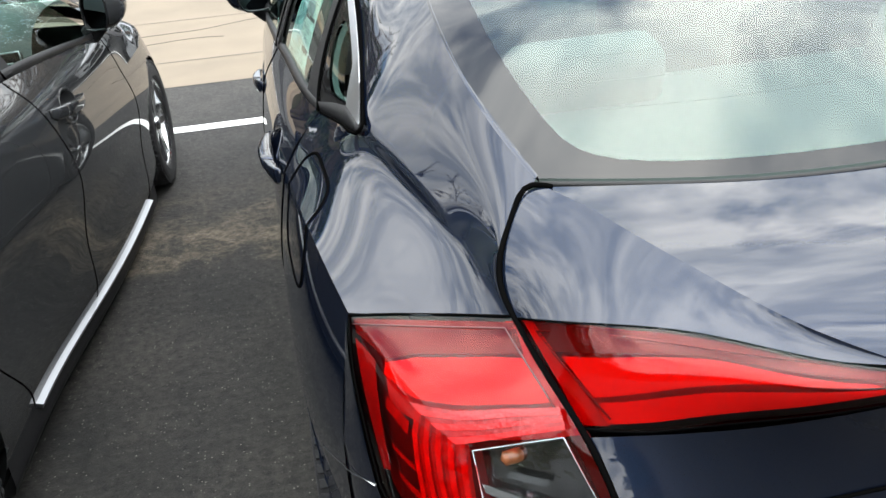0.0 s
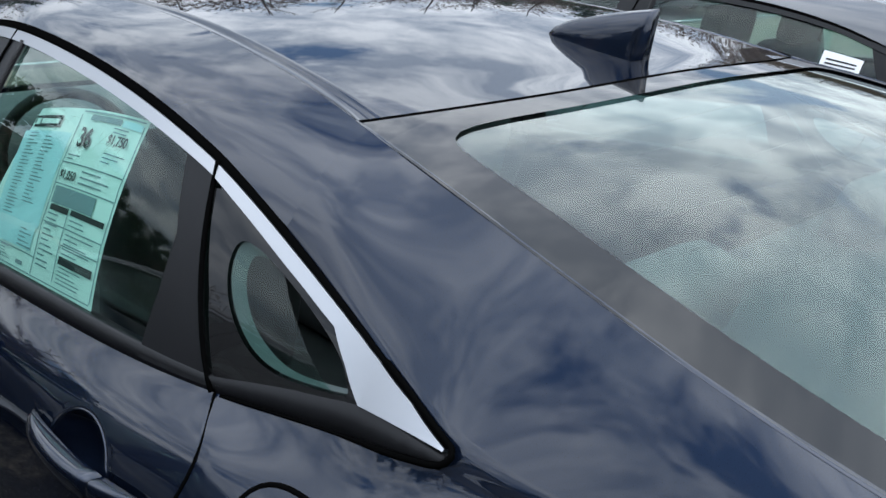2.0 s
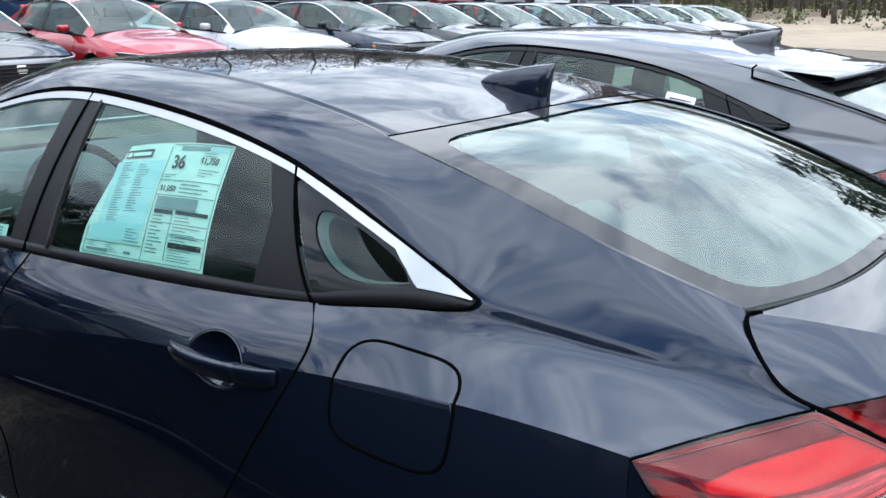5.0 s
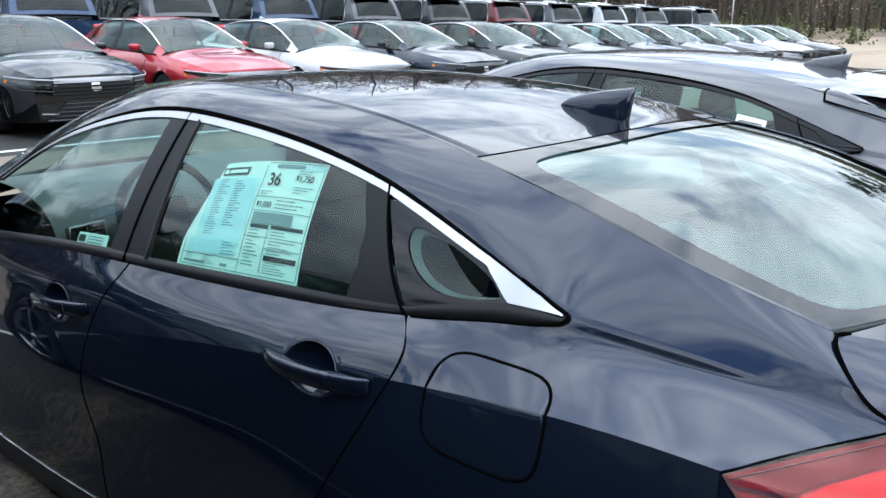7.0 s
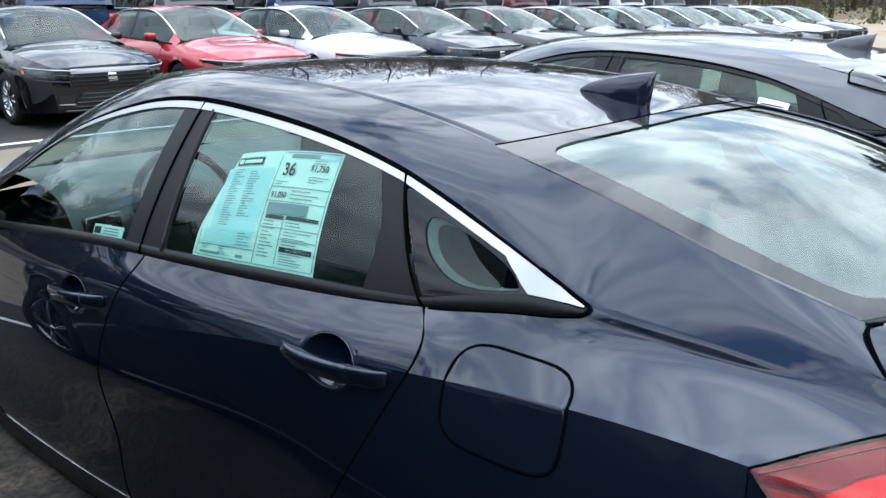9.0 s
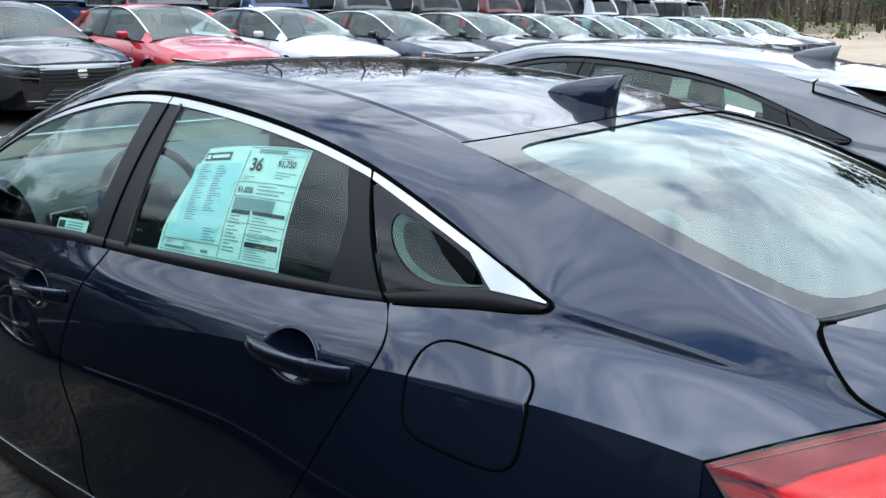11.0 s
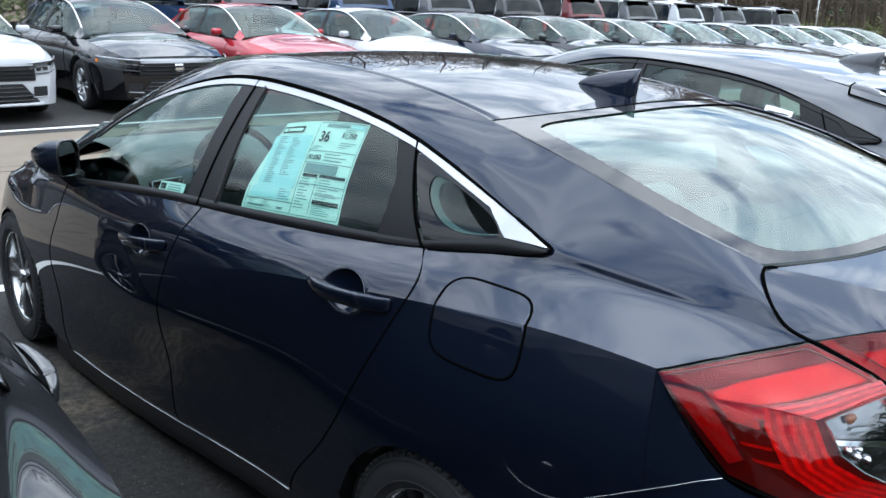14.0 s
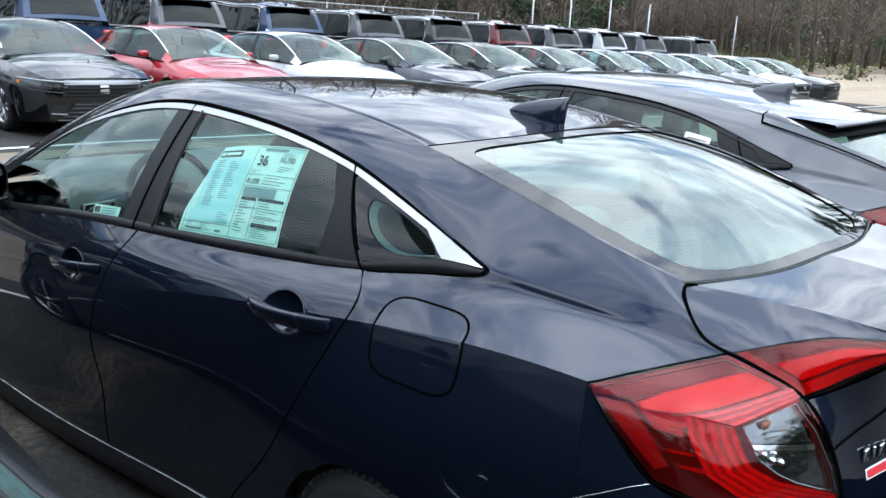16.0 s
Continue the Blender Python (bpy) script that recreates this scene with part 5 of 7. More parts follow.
def asphalt():
    m, nt, nn, ll, b = material("asphalt")
    tc = nn.new("ShaderNodeTexCoord")
    big = nn.new("ShaderNodeTexNoise")
    big.inputs["Scale"].default_value, big.inputs["Detail"].default_value, big.inputs["Roughness"].default_value = 1.5, 9, 0.68
    sp = nn.new("ShaderNodeTexVoronoi")
    sp.inputs["Scale"].default_value = 105.0
    grit = nn.new("ShaderNodeTexNoise")
    grit.inputs["Scale"].default_value, grit.inputs["Detail"].default_value, grit.inputs["Roughness"].default_value = 30.0, 10, 0.78
    for n in (big, sp, grit):
        ll.new(tc.outputs["Object"], n.inputs["Vector"])
    r1 = nn.new("ShaderNodeValToRGB")
    r1.color_ramp.elements[0].position, r1.color_ramp.elements[0].color = 0.35, (0.006, 0.0058, 0.0058, 1)
    r1.color_ramp.elements[1].position, r1.color_ramp.elements[1].color = 0.72, (0.031, 0.029, 0.0262, 1)
    ll.new(big.outputs["Fac"], r1.inputs[0])
    r2 = nn.new("ShaderNodeValToRGB")
    r2.color_ramp.elements[0].position, r2.color_ramp.elements[0].color = 0.38, (0.18, 0.18, 0.18, 1)
    r2.color_ramp.elements[1].position, r2.color_ramp.elements[1].color = 0.66, (2.1, 2.05, 1.93, 1)
    ll.new(grit.outputs["Fac"], r2.inputs[0])
    mx = nn.new("ShaderNodeMixRGB")
    mx.blend_type, mx.inputs[0].default_value = "MULTIPLY", 1.0
    # worn pale strip across the bays, broken by noise
    sx = nn.new("ShaderNodeSeparateXYZ")
    ll.new(tc.outputs["Object"], sx.inputs[0])
    strip = nn.new("ShaderNodeValToRGB")
    rs = strip.color_ramp
    rs.elements[0].position, rs.elements[0].color = 0.170, (0, 0, 0, 1)
    rs.elements[1].position, rs.elements[1].color = 0.177, (1, 1, 1, 1)
    for ps, vv in ((0.205, 0.8), (0.24, 0.25), (0.27, 0.0)):
        el = rs.elements.new(ps)
        el.color = (vv, vv, vv, 1)
    dv = nn.new("ShaderNodeMath")
    dv.operation, dv.inputs[1].default_value = "DIVIDE", 10.0
    ll.new(sx.outputs[1], dv.inputs[0])
    ll.new(dv.outputs[0], strip.inputs[0])
    patchy = nn.new("ShaderNodeTexNoise")
    patchy.inputs["Scale"].default_value, patchy.inputs["Detail"].default_value, patchy.inputs["Roughness"].default_value = 3.2, 9, 0.7
    ll.new(tc.outputs["Object"], patchy.inputs["Vector"])
    pr = nn.new("ShaderNodeMapRange")
    pr.inputs[1].default_value, pr.inputs[2].default_value = 0.42, 0.60
    ll.new(patchy.outputs["Fac"], pr.inputs[0])
    pm = nn.new("ShaderNodeMath")
    pm.operation = "MULTIPLY"
    ll.new(strip.outputs[0], pm.inputs[0])
    ll.new(pr.outputs[0], pm.inputs[1])
    worn = nn.new("ShaderNodeMixRGB")
    worn.inputs[2].default_value = (0.115, 0.096, 0.07, 1)
    ll.new(pm.outputs[0], worn.inputs[0])
    ll.new(r1.outputs[0], worn.inputs[1])
    ll.new(worn.outputs[0], mx.inputs[1])
    ll.new(r2.outputs[0], mx.inputs[2])
    r3 = nn.new("ShaderNodeValToRGB")
    r3.color_ramp.elements[0].position, r3.color_ramp.elements[0].color = 0.20, (1, 1, 1, 1)
    r3.color_ramp.elements[1].position, r3.color_ramp.elements[1].color = 0.32, (0, 0, 0, 1)
    ll.new(sp.outputs["Distance"], r3.inputs[0])
    m2 = nn.new("ShaderNodeMixRGB")
    m2.inputs[2].default_value = (0.15, 0.142, 0.125, 1)
    pick = nn.new("ShaderNodeSeparateColor")
    ll.new(sp.outputs["Color"], pick.inputs[0])
    few = nn.new("ShaderNodeMapRange")
    few.inputs[1].default_value, few.inputs[2].default_value = 0.78, 0.98
    ll.new(pick.outputs[0], few.inputs[0])
    dot = nn.new("ShaderNodeMath")
    dot.operation = "MULTIPLY"
    ll.new(r3.outputs[0], dot.inputs[0])
    ll.new(few.outputs[0], dot.inputs[1])
    ll.new(dot.outputs[0], m2.inputs[0])
    ll.new(mx.outputs[0], m2.inputs[1])
    ll.new(m2.outputs[0], b.inputs["Base Color"])
    b.inputs["Roughness"].default_value = 0.85
    bp = nn.new("ShaderNodeBump")
    bp.inputs["Strength"].default_value, bp.inputs["Distance"].default_value = 1.0, 0.012
    ll.new(grit.outputs["Fac"], bp.inputs["Height"])
    ll.new(bp.outputs[0], b.inputs["Normal"])
    return m


ASPHALT = asphalt()
LINE_PAINT = simple("line_paint", (0.72, 0.72, 0.70), 0.7, bump=0.5, bump_scale=90, vary=0.12, vary_scale=6)
xs = [-900, -200, -60, -20, -8, -3, 0, 3, 8, 16, 30, 60, 200, 900]
ysg = [-900, -200, -60, -20, -8, 0, 8, 14.7, 15, 21, 22.5, 30, 60, 200, 900]
g_ob = new("ground", mesh_of("ground", *grid([[(x, y, ground_z(x, y)) for x in xs] for y in ysg]), ASPHALT, False))
tagged(g_ob, "worn dark asphalt of a car park", "ground", kind="structure")

# ---- cars farther off ----


def far_wheel(parent, x, y, r, side):
    """A road wheel seen from across the aisle: tyre, rim and five double spokes."""
    w = new("wheel")
    w.parent = parent
    w.empty_display_size = 0.1
    s = side
    part("tyre", lathe([(0, r * 0.66), (s * 0.014, r * 0.72), (s * 0.016, r * 0.85), (s * 0.004, r * 0.96), (-s * 0.03, r), (-s * 0.17, r), (-s * 0.2, r * 0.9)], x, y, r, seg=32), TYRE, w)
    part("rim", joined(lathe([(s * 0.004, r * 0.66), (-s * 0.01, r * 0.62), (-s * 0.1, r * 0.58)], x, y, r, seg=32), lathe([(-s * 0.005, r * 0.1), (0, 0)], x, y, r, seg=12)), ALLOY, w)
    part("rim_back", lathe([(-s * 0.06, r * 0.6), (-s * 0.06, 0)], x, y, r, seg=24), ALLOY_DARK, w)
    for k in range(10):
        g = 2 * math.pi * (k // 2) / 5 + (0.2 if k % 2 else -0.2)
        c, n = math.cos(g), math.sin(g)
        part("spoke", tube([(x - s * 0.012, y + 0.03 * c, r + 0.03 * n), (x - s * 0.004, y + r * 0.63 * c, r + r * 0.63 * n)], 0.012, 5), ALLOY, w)
    return w


def far_car(name, label, category, group, mat, spec, at):
    """A whole car from a few lines along its side: spec gives the lines and the details."""
    car = thing(name, label, category, group, at)
    rl = [Rail(*spec[k], soft=2e-4) for k in ("sill", "mid", "crease", "belt")]
    top, mid = Rail(*spec["rail"], soft=1e-4), Rail(*spec["centre"], soft=1e-4)
    y0, y1 = spec["ends"]
    g0, g1 = spec["glass"]
    wy = spec["wheels"]
    wr, ar = spec["wheel_r"], spec["wheel_r"] + 0.045

    def sect(y, n=5):
        d = y
        return across(np.array([r(min(max(d, r.y[0]), r.y[-1])) for r in rl]), n)

    ys = np.linspace(y0, y1, 110)
    vs, fs = grid([sect(y) for y in ys])
    vs = [np.array(v, float) for v in vs]
    ins = [any(math.hypot(v[1] - a, v[2] - wr) < ar for a in wy) for v in vs]
    keep = [q for q in fs if not all(ins[i] for i in q)]
    for i in {i for q in keep for i in q}:
        if ins[i]:
            a = min(wy, key=lambda t: abs(vs[i][1] - t))
            d = math.hypot(vs[i][1] - a, vs[i][2] - wr) or 1
            vs[i][1], vs[i][2] = a + (vs[i][1] - a) * ar / d, wr + (vs[i][2] - wr) * ar / d
    both("flank", (vs, keep), mat, car)
    # ends
    def lean(z):
        """How far the nose stands out at a height."""
        return float(np.interp(z, [0.2, 0.3, 0.48, 0.62, 0.70, 0.80], [0.70, 0.86, 1.0, 0.97, 0.86, 0.62])) if spec.get("front") else 1.0

    for yy, bulge, nm in ((y0, -spec["tail_bulge"], "rear_bumper"), (y1, spec["nose_bulge"], "front_bumper")):
        s = sect(yy)
        rows = []
        for p in s:
            rows.append([(t * abs(p[0]), yy + bulge * (1 - abs(t) ** 2.6) * (lean(p[2]) if nm == "front_bumper" else 1.0), p[2] + 0.02 * (1 - t * t) * (p[2] > 0.6)) for t in np.linspace(-1, 1, 17)])
        part(nm, grid(rows), mat, car)

    # upper skin from nose to tail: bonnet, windscreen, roof, rear window, boot
    def lid(ya, yb, edge, n, m=14, w=1.0, crown=2.2):
        rows = []
        for y in np.linspace(ya, yb, n):
            e = edge(min(max(y, edge.y[0]), edge.y[-1]))
            c = mid(min(max(y, mid.y[0]), mid.y[-1]))
            rows.append([(t * abs(e[0]) * w, y, c[2] - (c[2] - e[2]) * abs(t) ** crown) for t in np.linspace(-1, 1, m)])
        return grid(rows)

    r0, r1 = spec["roof"]
    bv, bf = lid(spec["scuttle"], y1, rl[3], 22)
    brow = []
    for k, (x, y, z) in enumerate(bv):
        f = max(0.0, (y - spec["scuttle"]) / (y1 - spec["scuttle"]))
        e = rl[3](min(y, rl[3].y[-1]))
        t = x / (abs(e[0]) or 1)
        hem = e[2] + 0.02 * (1 - t * t)
        ridge = 0.012 * math.exp(-((abs(t) - 0.62) / 0.07) ** 2) * (1 - f ** 3)
        brow.append((x, y + f * f * spec["nose_bulge"] * (1 - abs(t) ** 2.6) * lean(hem), z + (hem - z) * f ** 6 + ridge))
    part("bonnet", (brow, bf), mat, car)
    part("windscreen", lid(r1, spec["scuttle"], top, 12), GLASS_FAR, car).visible_shadow = False
    part("roof", lid(r0, r1, top, 16), mat, car)
    if spec.get("suv"):
        part("tailgate", lid(spec["deck"], r0, top, 10), mat, car)
        rv, rf = lid(spec["deck"] + 0.03, r0 - 0.02, top, 10, w=0.84)
        part("rear_window", ([(p[0], p[1] - 0.012, p[2] + 0.006) for p in rv], rf), GLASS_DARK, car, "dark privacy glass")
    else:
        part("rear_window", lid(spec["deck"], r0, top, 10, w=0.94), GLASS_FAR, car)
    if spec["deck"] > y0 + 0.1:
        part("boot_lid", lid(y0 - 0.01, spec["deck"] + 0.02, rl[3], 10), mat, car)
    # side windows and pillars
    def win(ya, yb, wa=0.06, wb=0.93, lift=0.0, n=16):
        rows = []
        for w in np.linspace(wa, wb, 6):
            row = []
            for y in np.linspace(ya, yb, n):
                a, b = rl[3](y), top(y)
                p = a + (b - a) * w
                row.append((p[0] - lift, p[1], p[2]))
            rows.append(row)
        return grid(rows)

    both("side_window", win(g0, g1), spec.get("side_glass", GLASS_FAR), car)
    if spec.get("suv"):
        def edge(y, w):
            a, b = rl[3](y), top(y)
            return a + (b - a) * w + np.array([-0.008, 0, 0])
        loop = [edge(y, 0.10) for y in np.linspace(g1 - 0.1, g0, 20)] + [edge(g0 - 0.05, 0.3), edge(g0 + 0.06, 0.9)] + [edge(y, 0.93) for y in np.linspace(g0 + 0.15, g1 - 0.4, 18)]
        both("window_frame", tube(loop, 0.016, 5, closed=True), SATIN, car, "bright window surround")
    for yp in spec["pillars"]:
        both("pillar", win(yp - 0.05, yp + 0.05, 0.0, 1.0, 0.006, 3), TRIM, car)
    both("window_chrome", tube([top(y) + np.array([-0.008, 0, -0.004]) for y in np.linspace(g0 - 0.05, g1 + 0.05, 40)], 0.011, 5), CHROME, car)
    both("waist_trim", tube([rl[3](y) + np.array([-0.006, 0, 0.006]) for y in np.linspace(g0 - 0.1, g1 + 0.1, 20)], 0.012, 5), CHROME if spec.get("chrome_waist") else TRIM, car)
    both("rear_pillar", win(spec["deck"] + 0.02, g0, 0.0, 1.0, 0.002, 8), mat, car)
    both("front_pillar", win(g1, spec["scuttle"] - 0.02, 0.0, 1.0, 0.002, 8), mat, car)
    for sd in spec["seams"]:
        both("seam", tube([p + np.array([-0.001, 0, 0]) for p in sect(sd, 5)], 0.004, 4), RUBBER, car)
    # mirrors
    for sg in (1, -1):
        mr = new("door_mirror")
        mr.parent = car
        mr.empty_display_size = 0.05
        my = spec["mirror"]
        b = rl[3](my)
        sh = moved(box(0, 0, 0, 0.17, 0.11, 0.10, 0.046, 4), pose(b[0] - 0.12, my, b[2] + 0.085, 0, 0, -12))
        ft = tube([(b[0] + 0.01, my, b[2] + 0.01), (b[0] - 0.07, my, b[2] + 0.04)], 0.03, 6)
        part("shell", sh if sg == 1 else mirrored(sh), mat, mr)
        part("foot", ft if sg == 1 else mirrored(ft), TRIM, mr)
    for a in wy:
        for sg in (-1, 1):
            far_wheel(car, sg * (abs(rl[1](a)[0]) - 0.035), a, wr, sg)
            ln = lathe([(0, ar), (-sg * 0.25, ar), (-sg * 0.25, 0.02)], sg * (abs(rl[1](a)[0]) - 0.03), a, wr, seg=28)
            part("arch_liner", (ln[0], [q for q in ln[1] if np.mean([ln[0][i][2] for i in q]) > 0.2]), LINER, car)
    part("underbody", box(0, (y0 + y1) / 2, 0.28, 1.5, (y1 - y0) - 0.3, 0.14, 0.03), LINER, car)
    part("cabin_floor", box(0, (g0 + g1) / 2, 0.55, 1.45, (g1 - g0) * 0.95, 0.35, 0.05), INTERIOR, car)
    for sx in (-0.38, 0.38):
        for sy in spec["seats"]:
            part("seat", joined(moved(box(0, 0, 0, 0.48, 0.15, 0.62, 0.05), pose(sx, sy, 0.82, 12)), box(sx, sy - 0.08, 1.2, 0.26, 0.11, 0.17, 0.04)), INTERIOR, car)
    if spec.get("front"):
        yf = y1 + spec["nose_bulge"]
        def fz(x, z):
            e = abs(sect(y1)[int(np.argmin(abs(sect(y1)[:, 2] - z)))][0])
            return y1 + spec["nose_bulge"] * (1 - min(1, abs(x) / e) ** 2.6) * lean(z)
        def bandz(xa, xb, za, zb, lift, n=20, taper=0.0):
            return grid([[(x, fz(x, z + dz) + lift, z + dz) for x in np.linspace(xa, xb, n) for dz in [-taper * abs(x)]] for z in np.linspace(za, zb, 4)])
        part("grille", bandz(-0.52, 0.52, 0.50, 0.68, 0.012), LINER, car)
        def trap(z0, z1, x0, x1, lift, n=20):
            return grid([[(x, fz(x, z) + lift, z) for x in np.linspace(-(x0 + (x1 - x0) * f), x0 + (x1 - x0) * f, n)] for f in np.linspace(0, 1, 4) for z in [z0 + (z1 - z0) * f]])
        part("lower_grille", trap(0.245, 0.47, 0.56, 0.36, 0.012), LINER, car)
        for k in range(4):
            part("grille_slat", tube([(x, fz(x, 0.3) + 0.018, 0.275 + 0.05 * k) for x in np.linspace(-0.52 + 0.04 * k, 0.52 - 0.04 * k, 15)], 0.009, 5), GLOSS_BLACK, car)
        for k in range(3):
            part("grille_slat", tube([(x, fz(x, 0.6) + 0.02, 0.535 + 0.045 * k) for x in np.linspace(-0.5, 0.5, 15)], 0.008, 5), TRIM, car)
        part("front_lip", tube([(x, fz(x, 0.22) + 0.012, 0.225) for x in np.linspace(-0.60, 0.60, 21)], 0.022, 6), mat, car)
        part("grille_bar", bandz(-0.50, 0.50, 0.672, 0.728, 0.022), SATIN, car, "chrome bar over the grille")
        part("badge", box(0, yf + 0.012, 0.615, 0.12, 0.02, 0.10, 0.02), CHROME, car)
        for sg in (1, -1):
            path = [(x, fz(x, 0.66) + 0.012) for x in np.linspace(0.44, 0.69, 7)] + [(abs(rl[2](y)[0]) + 0.012, y) for y in np.linspace(2.30, 1.95, 8)]
            np_ = len(path) - 1
            hl = []
            for v in np.linspace(0, 1, 5):
                row = []
                for i, (x, y) in enumerate(path):
                    t = i / np_
                    lo, hi = 0.575 + 0.06 * t ** 1.5, 0.695 + 0.045 * t ** 0.8
                    row.append((-sg * x, y, lo + (hi - lo) * v))
                hl.append(row)
            lampe = new("headlamp")
            lampe.parent = car
            lampe.empty_display_size = 0.05
            part("lens", grid(hl), LAMP_CLEAR, lampe)
            part("reflector", grid([[(p[0] * 0.992, p[1] - 0.008, p[2]) for p in r] for r in hl]), LAMP_SILVER, lampe)
            part("led_bar", tube([(p[0] * 1.003, p[1] + 0.006, p[2] + 0.004) for p in hl[4]], 0.010, 5), SATIN, lampe)
            for q in (1, 3, 5):
                part("projector", box(hl[2][q][0], hl[2][q][1] - 0.002, hl[2][q][2] - 0.01, 0.055, 0.03, 0.05, 0.012), GLOSS_BLACK, lampe)
            part("lens_edge", tube([(p[0], p[1] + 0.002, p[2] - 0.004) for p in hl[0]], 0.008, 5), GLOSS_BLACK, lampe)
            part("turn_marker", grid([[(p[0] * 1.004, p[1] - 0.002, p[2]) for p in r[-2:]] for r in hl[1:4]]), AMBER, lampe)
            part("fog_pocket", grid([[(-sg * x, fz(x, z) + 0.014, z) for x in np.linspace(0.49, 0.655, 8)] for z in np.linspace(0.315, 0.43, 3)]), LINER, car)
            part("fog_trim", tube([(-sg * x, fz(x, 0.30) + 0.012, 0.305 + 0.04 * (x - 0.5)) for x in np.linspace(0.47, 0.66, 8)], 0.008, 5), SATIN, car)
    if spec.get("suv"):
        yb = y0 - spec["tail_bulge"]
        part("spoiler", moved(box(0, 0, 0, 1.26, 0.26, 0.04, 0.015), pose(0, spec["roof"][0] - 0.10, float(mid(spec["roof"][0])[2]) - 0.02, 6)), GLOSS_BLACK, car, "black roof spoiler")
        for sg in (1, -1):
            part("tail_lamp", box(sg * 0.76, y0 - 0.02, 0.94, 0.22, 0.14, 0.26, 0.04), LAMP_BRIGHT, car)
            part("roof_bar", tube([(sg * 0.60, y, float(top(y)[2]) + 0.06) for y in np.linspace(spec["roof"][0] + 0.25, spec["roof"][1] - 0.15, 14)], 0.016, 6), TRIM, car)
        part("plate_recess", box(0, yb - 0.004, 0.86, 0.5, 0.03, 0.18, 0.02), TRIM, car)
    part("antenna_fin", ([(-0.03, 0.09 + r0, mid(r0 + 0.12)[2] - 0.01), (0.03, 0.09 + r0, mid(r0 + 0.12)[2] - 0.01), (0, 0.24 + r0, mid(r0 + 0.2)[2]), (0, 0.07 + r0, mid(r0 + 0.12)[2] + 0.065), (0, 0.05 + r0, mid(r0 + 0.05)[2])],
                         [(0, 2, 3), (1, 3, 2), (0, 3, 4), (1, 4, 3)]), mat, car, smooth=False)
    return car


MIDSIZE = dict(
    sill=[(-2.34, -0.70, 0.26), (-1.5, -0.89, 0.22), (0, -0.90, 0.20), (1.5, -0.89, 0.20), (2.2, -0.78, 0.20), (2.36, -0.66, 0.21)],
    mid=[(-2.36, -0.74, 0.52), (-1.5, -0.92, 0.50), (0, -0.93, 0.48), (1.5, -0.925, 0.48), (2.1, -0.85, 0.46), (2.36, -0.70, 0.45)],
    crease=[(-2.36, -0.74, 0.84), (-1.5, -0.915, 0.82), (0, -0.925, 0.79), (1.4, -0.915, 0.76), (2.05, -0.85, 0.70), (2.36, -0.70, 0.64)],
    belt=[(-2.34, -0.68, 1.0), (-1.6, -0.76, 1.01), (-0.9, -0.79, 0.98), (0, -0.805, 0.95), (0.9, -0.815, 0.925), (1.5, -0.80, 0.89), (2.0, -0.76, 0.82), (2.36, -0.66, 0.74)],
    rail=[(-1.78, -0.64, 1.06), (-1.45, -0.60, 1.20), (-1.0, -0.565, 1.345), (-0.4, -0.555, 1.40), (0.0, -0.56, 1.395), (0.35, -0.59, 1.33), (0.75, -0.65, 1.17), (1.2, -0.74, 0.96)],
    centre=[(-2.37, 0, 1.02), (-1.85, 0, 1.07), (-1.7, 0, 1.11), (-1.0, 0, 1.39), (-0.4, 0, 1.448), (0.1, 0, 1.435), (0.35, 0, 1.385), (1.25, 0, 0.995), (1.4, 0, 0.965), (1.9, 0, 0.90), (2.3, 0, 0.79), (2.45, 0, 0.74)],
    ends=(-2.36, 2.36), tail_bulge=0.08, nose_bulge=0.10, wheels=(-1.45, 1.38), wheel_r=0.335, glass=(-1.35, 0.95), roof=(-1.0, 0.22), scuttle=1.22, deck=-1.75,
    pillars=(-0.32, -1.28), seams=(-0.35, -1.2, 0.85), mirror=0.66, seats=(-0.2, -1.05), front=True)
SUV = dict(
    sill=[(-2.34, -0.80, 0.36), (-1.4, -0.96, 0.30), (1.4, -0.96, 0.30), (2.36, -0.72, 0.30)],
    mid=[(-2.38, -0.86, 0.64), (-1.4, -0.985, 0.62), (1.5, -0.985, 0.62), (2.36, -0.76, 0.55)],
    crease=[(-2.38, -0.87, 0.98), (-1.4, -0.98, 0.98), (1.5, -0.975, 0.95), (2.36, -0.76, 0.86)],
    belt=[(-2.36, -0.82, 1.12), (-1.0, -0.90, 1.10), (0.9, -0.90, 1.08), (1.5, -0.87, 1.07), (2.36, -0.70, 0.96)],
    rail=[(-2.36, -0.78, 1.20), (-2.16, -0.72, 1.62), (-1.9, -0.69, 1.76), (-0.5, -0.69, 1.80), (0.2, -0.69, 1.77), (0.6, -0.74, 1.48), (1.15, -0.84, 1.12)],
    centre=[(-2.38, 0, 1.16), (-2.16, 0, 1.68), (-1.95, 0, 1.815), (-0.5, 0, 1.86), (0.2, 0, 1.82), (1.3, 0, 1.13), (1.9, 0, 1.08), (2.45, 0, 0.96)],
    ends=(-2.37, 2.36), tail_bulge=0.08, nose_bulge=0.10, wheels=(-1.42, 1.40), wheel_r=0.375, glass=(-1.98, 0.92), roof=(-2.03, 0.12), scuttle=1.22, deck=-2.35,
    pillars=(-0.25, -1.15), seams=(-0.25, -1.15, 0.9), mirror=0.72, seats=(-0.1, -1.0), suv=True, rear_glass=GLASS_DARK, side_glass=GLASS_DARK)

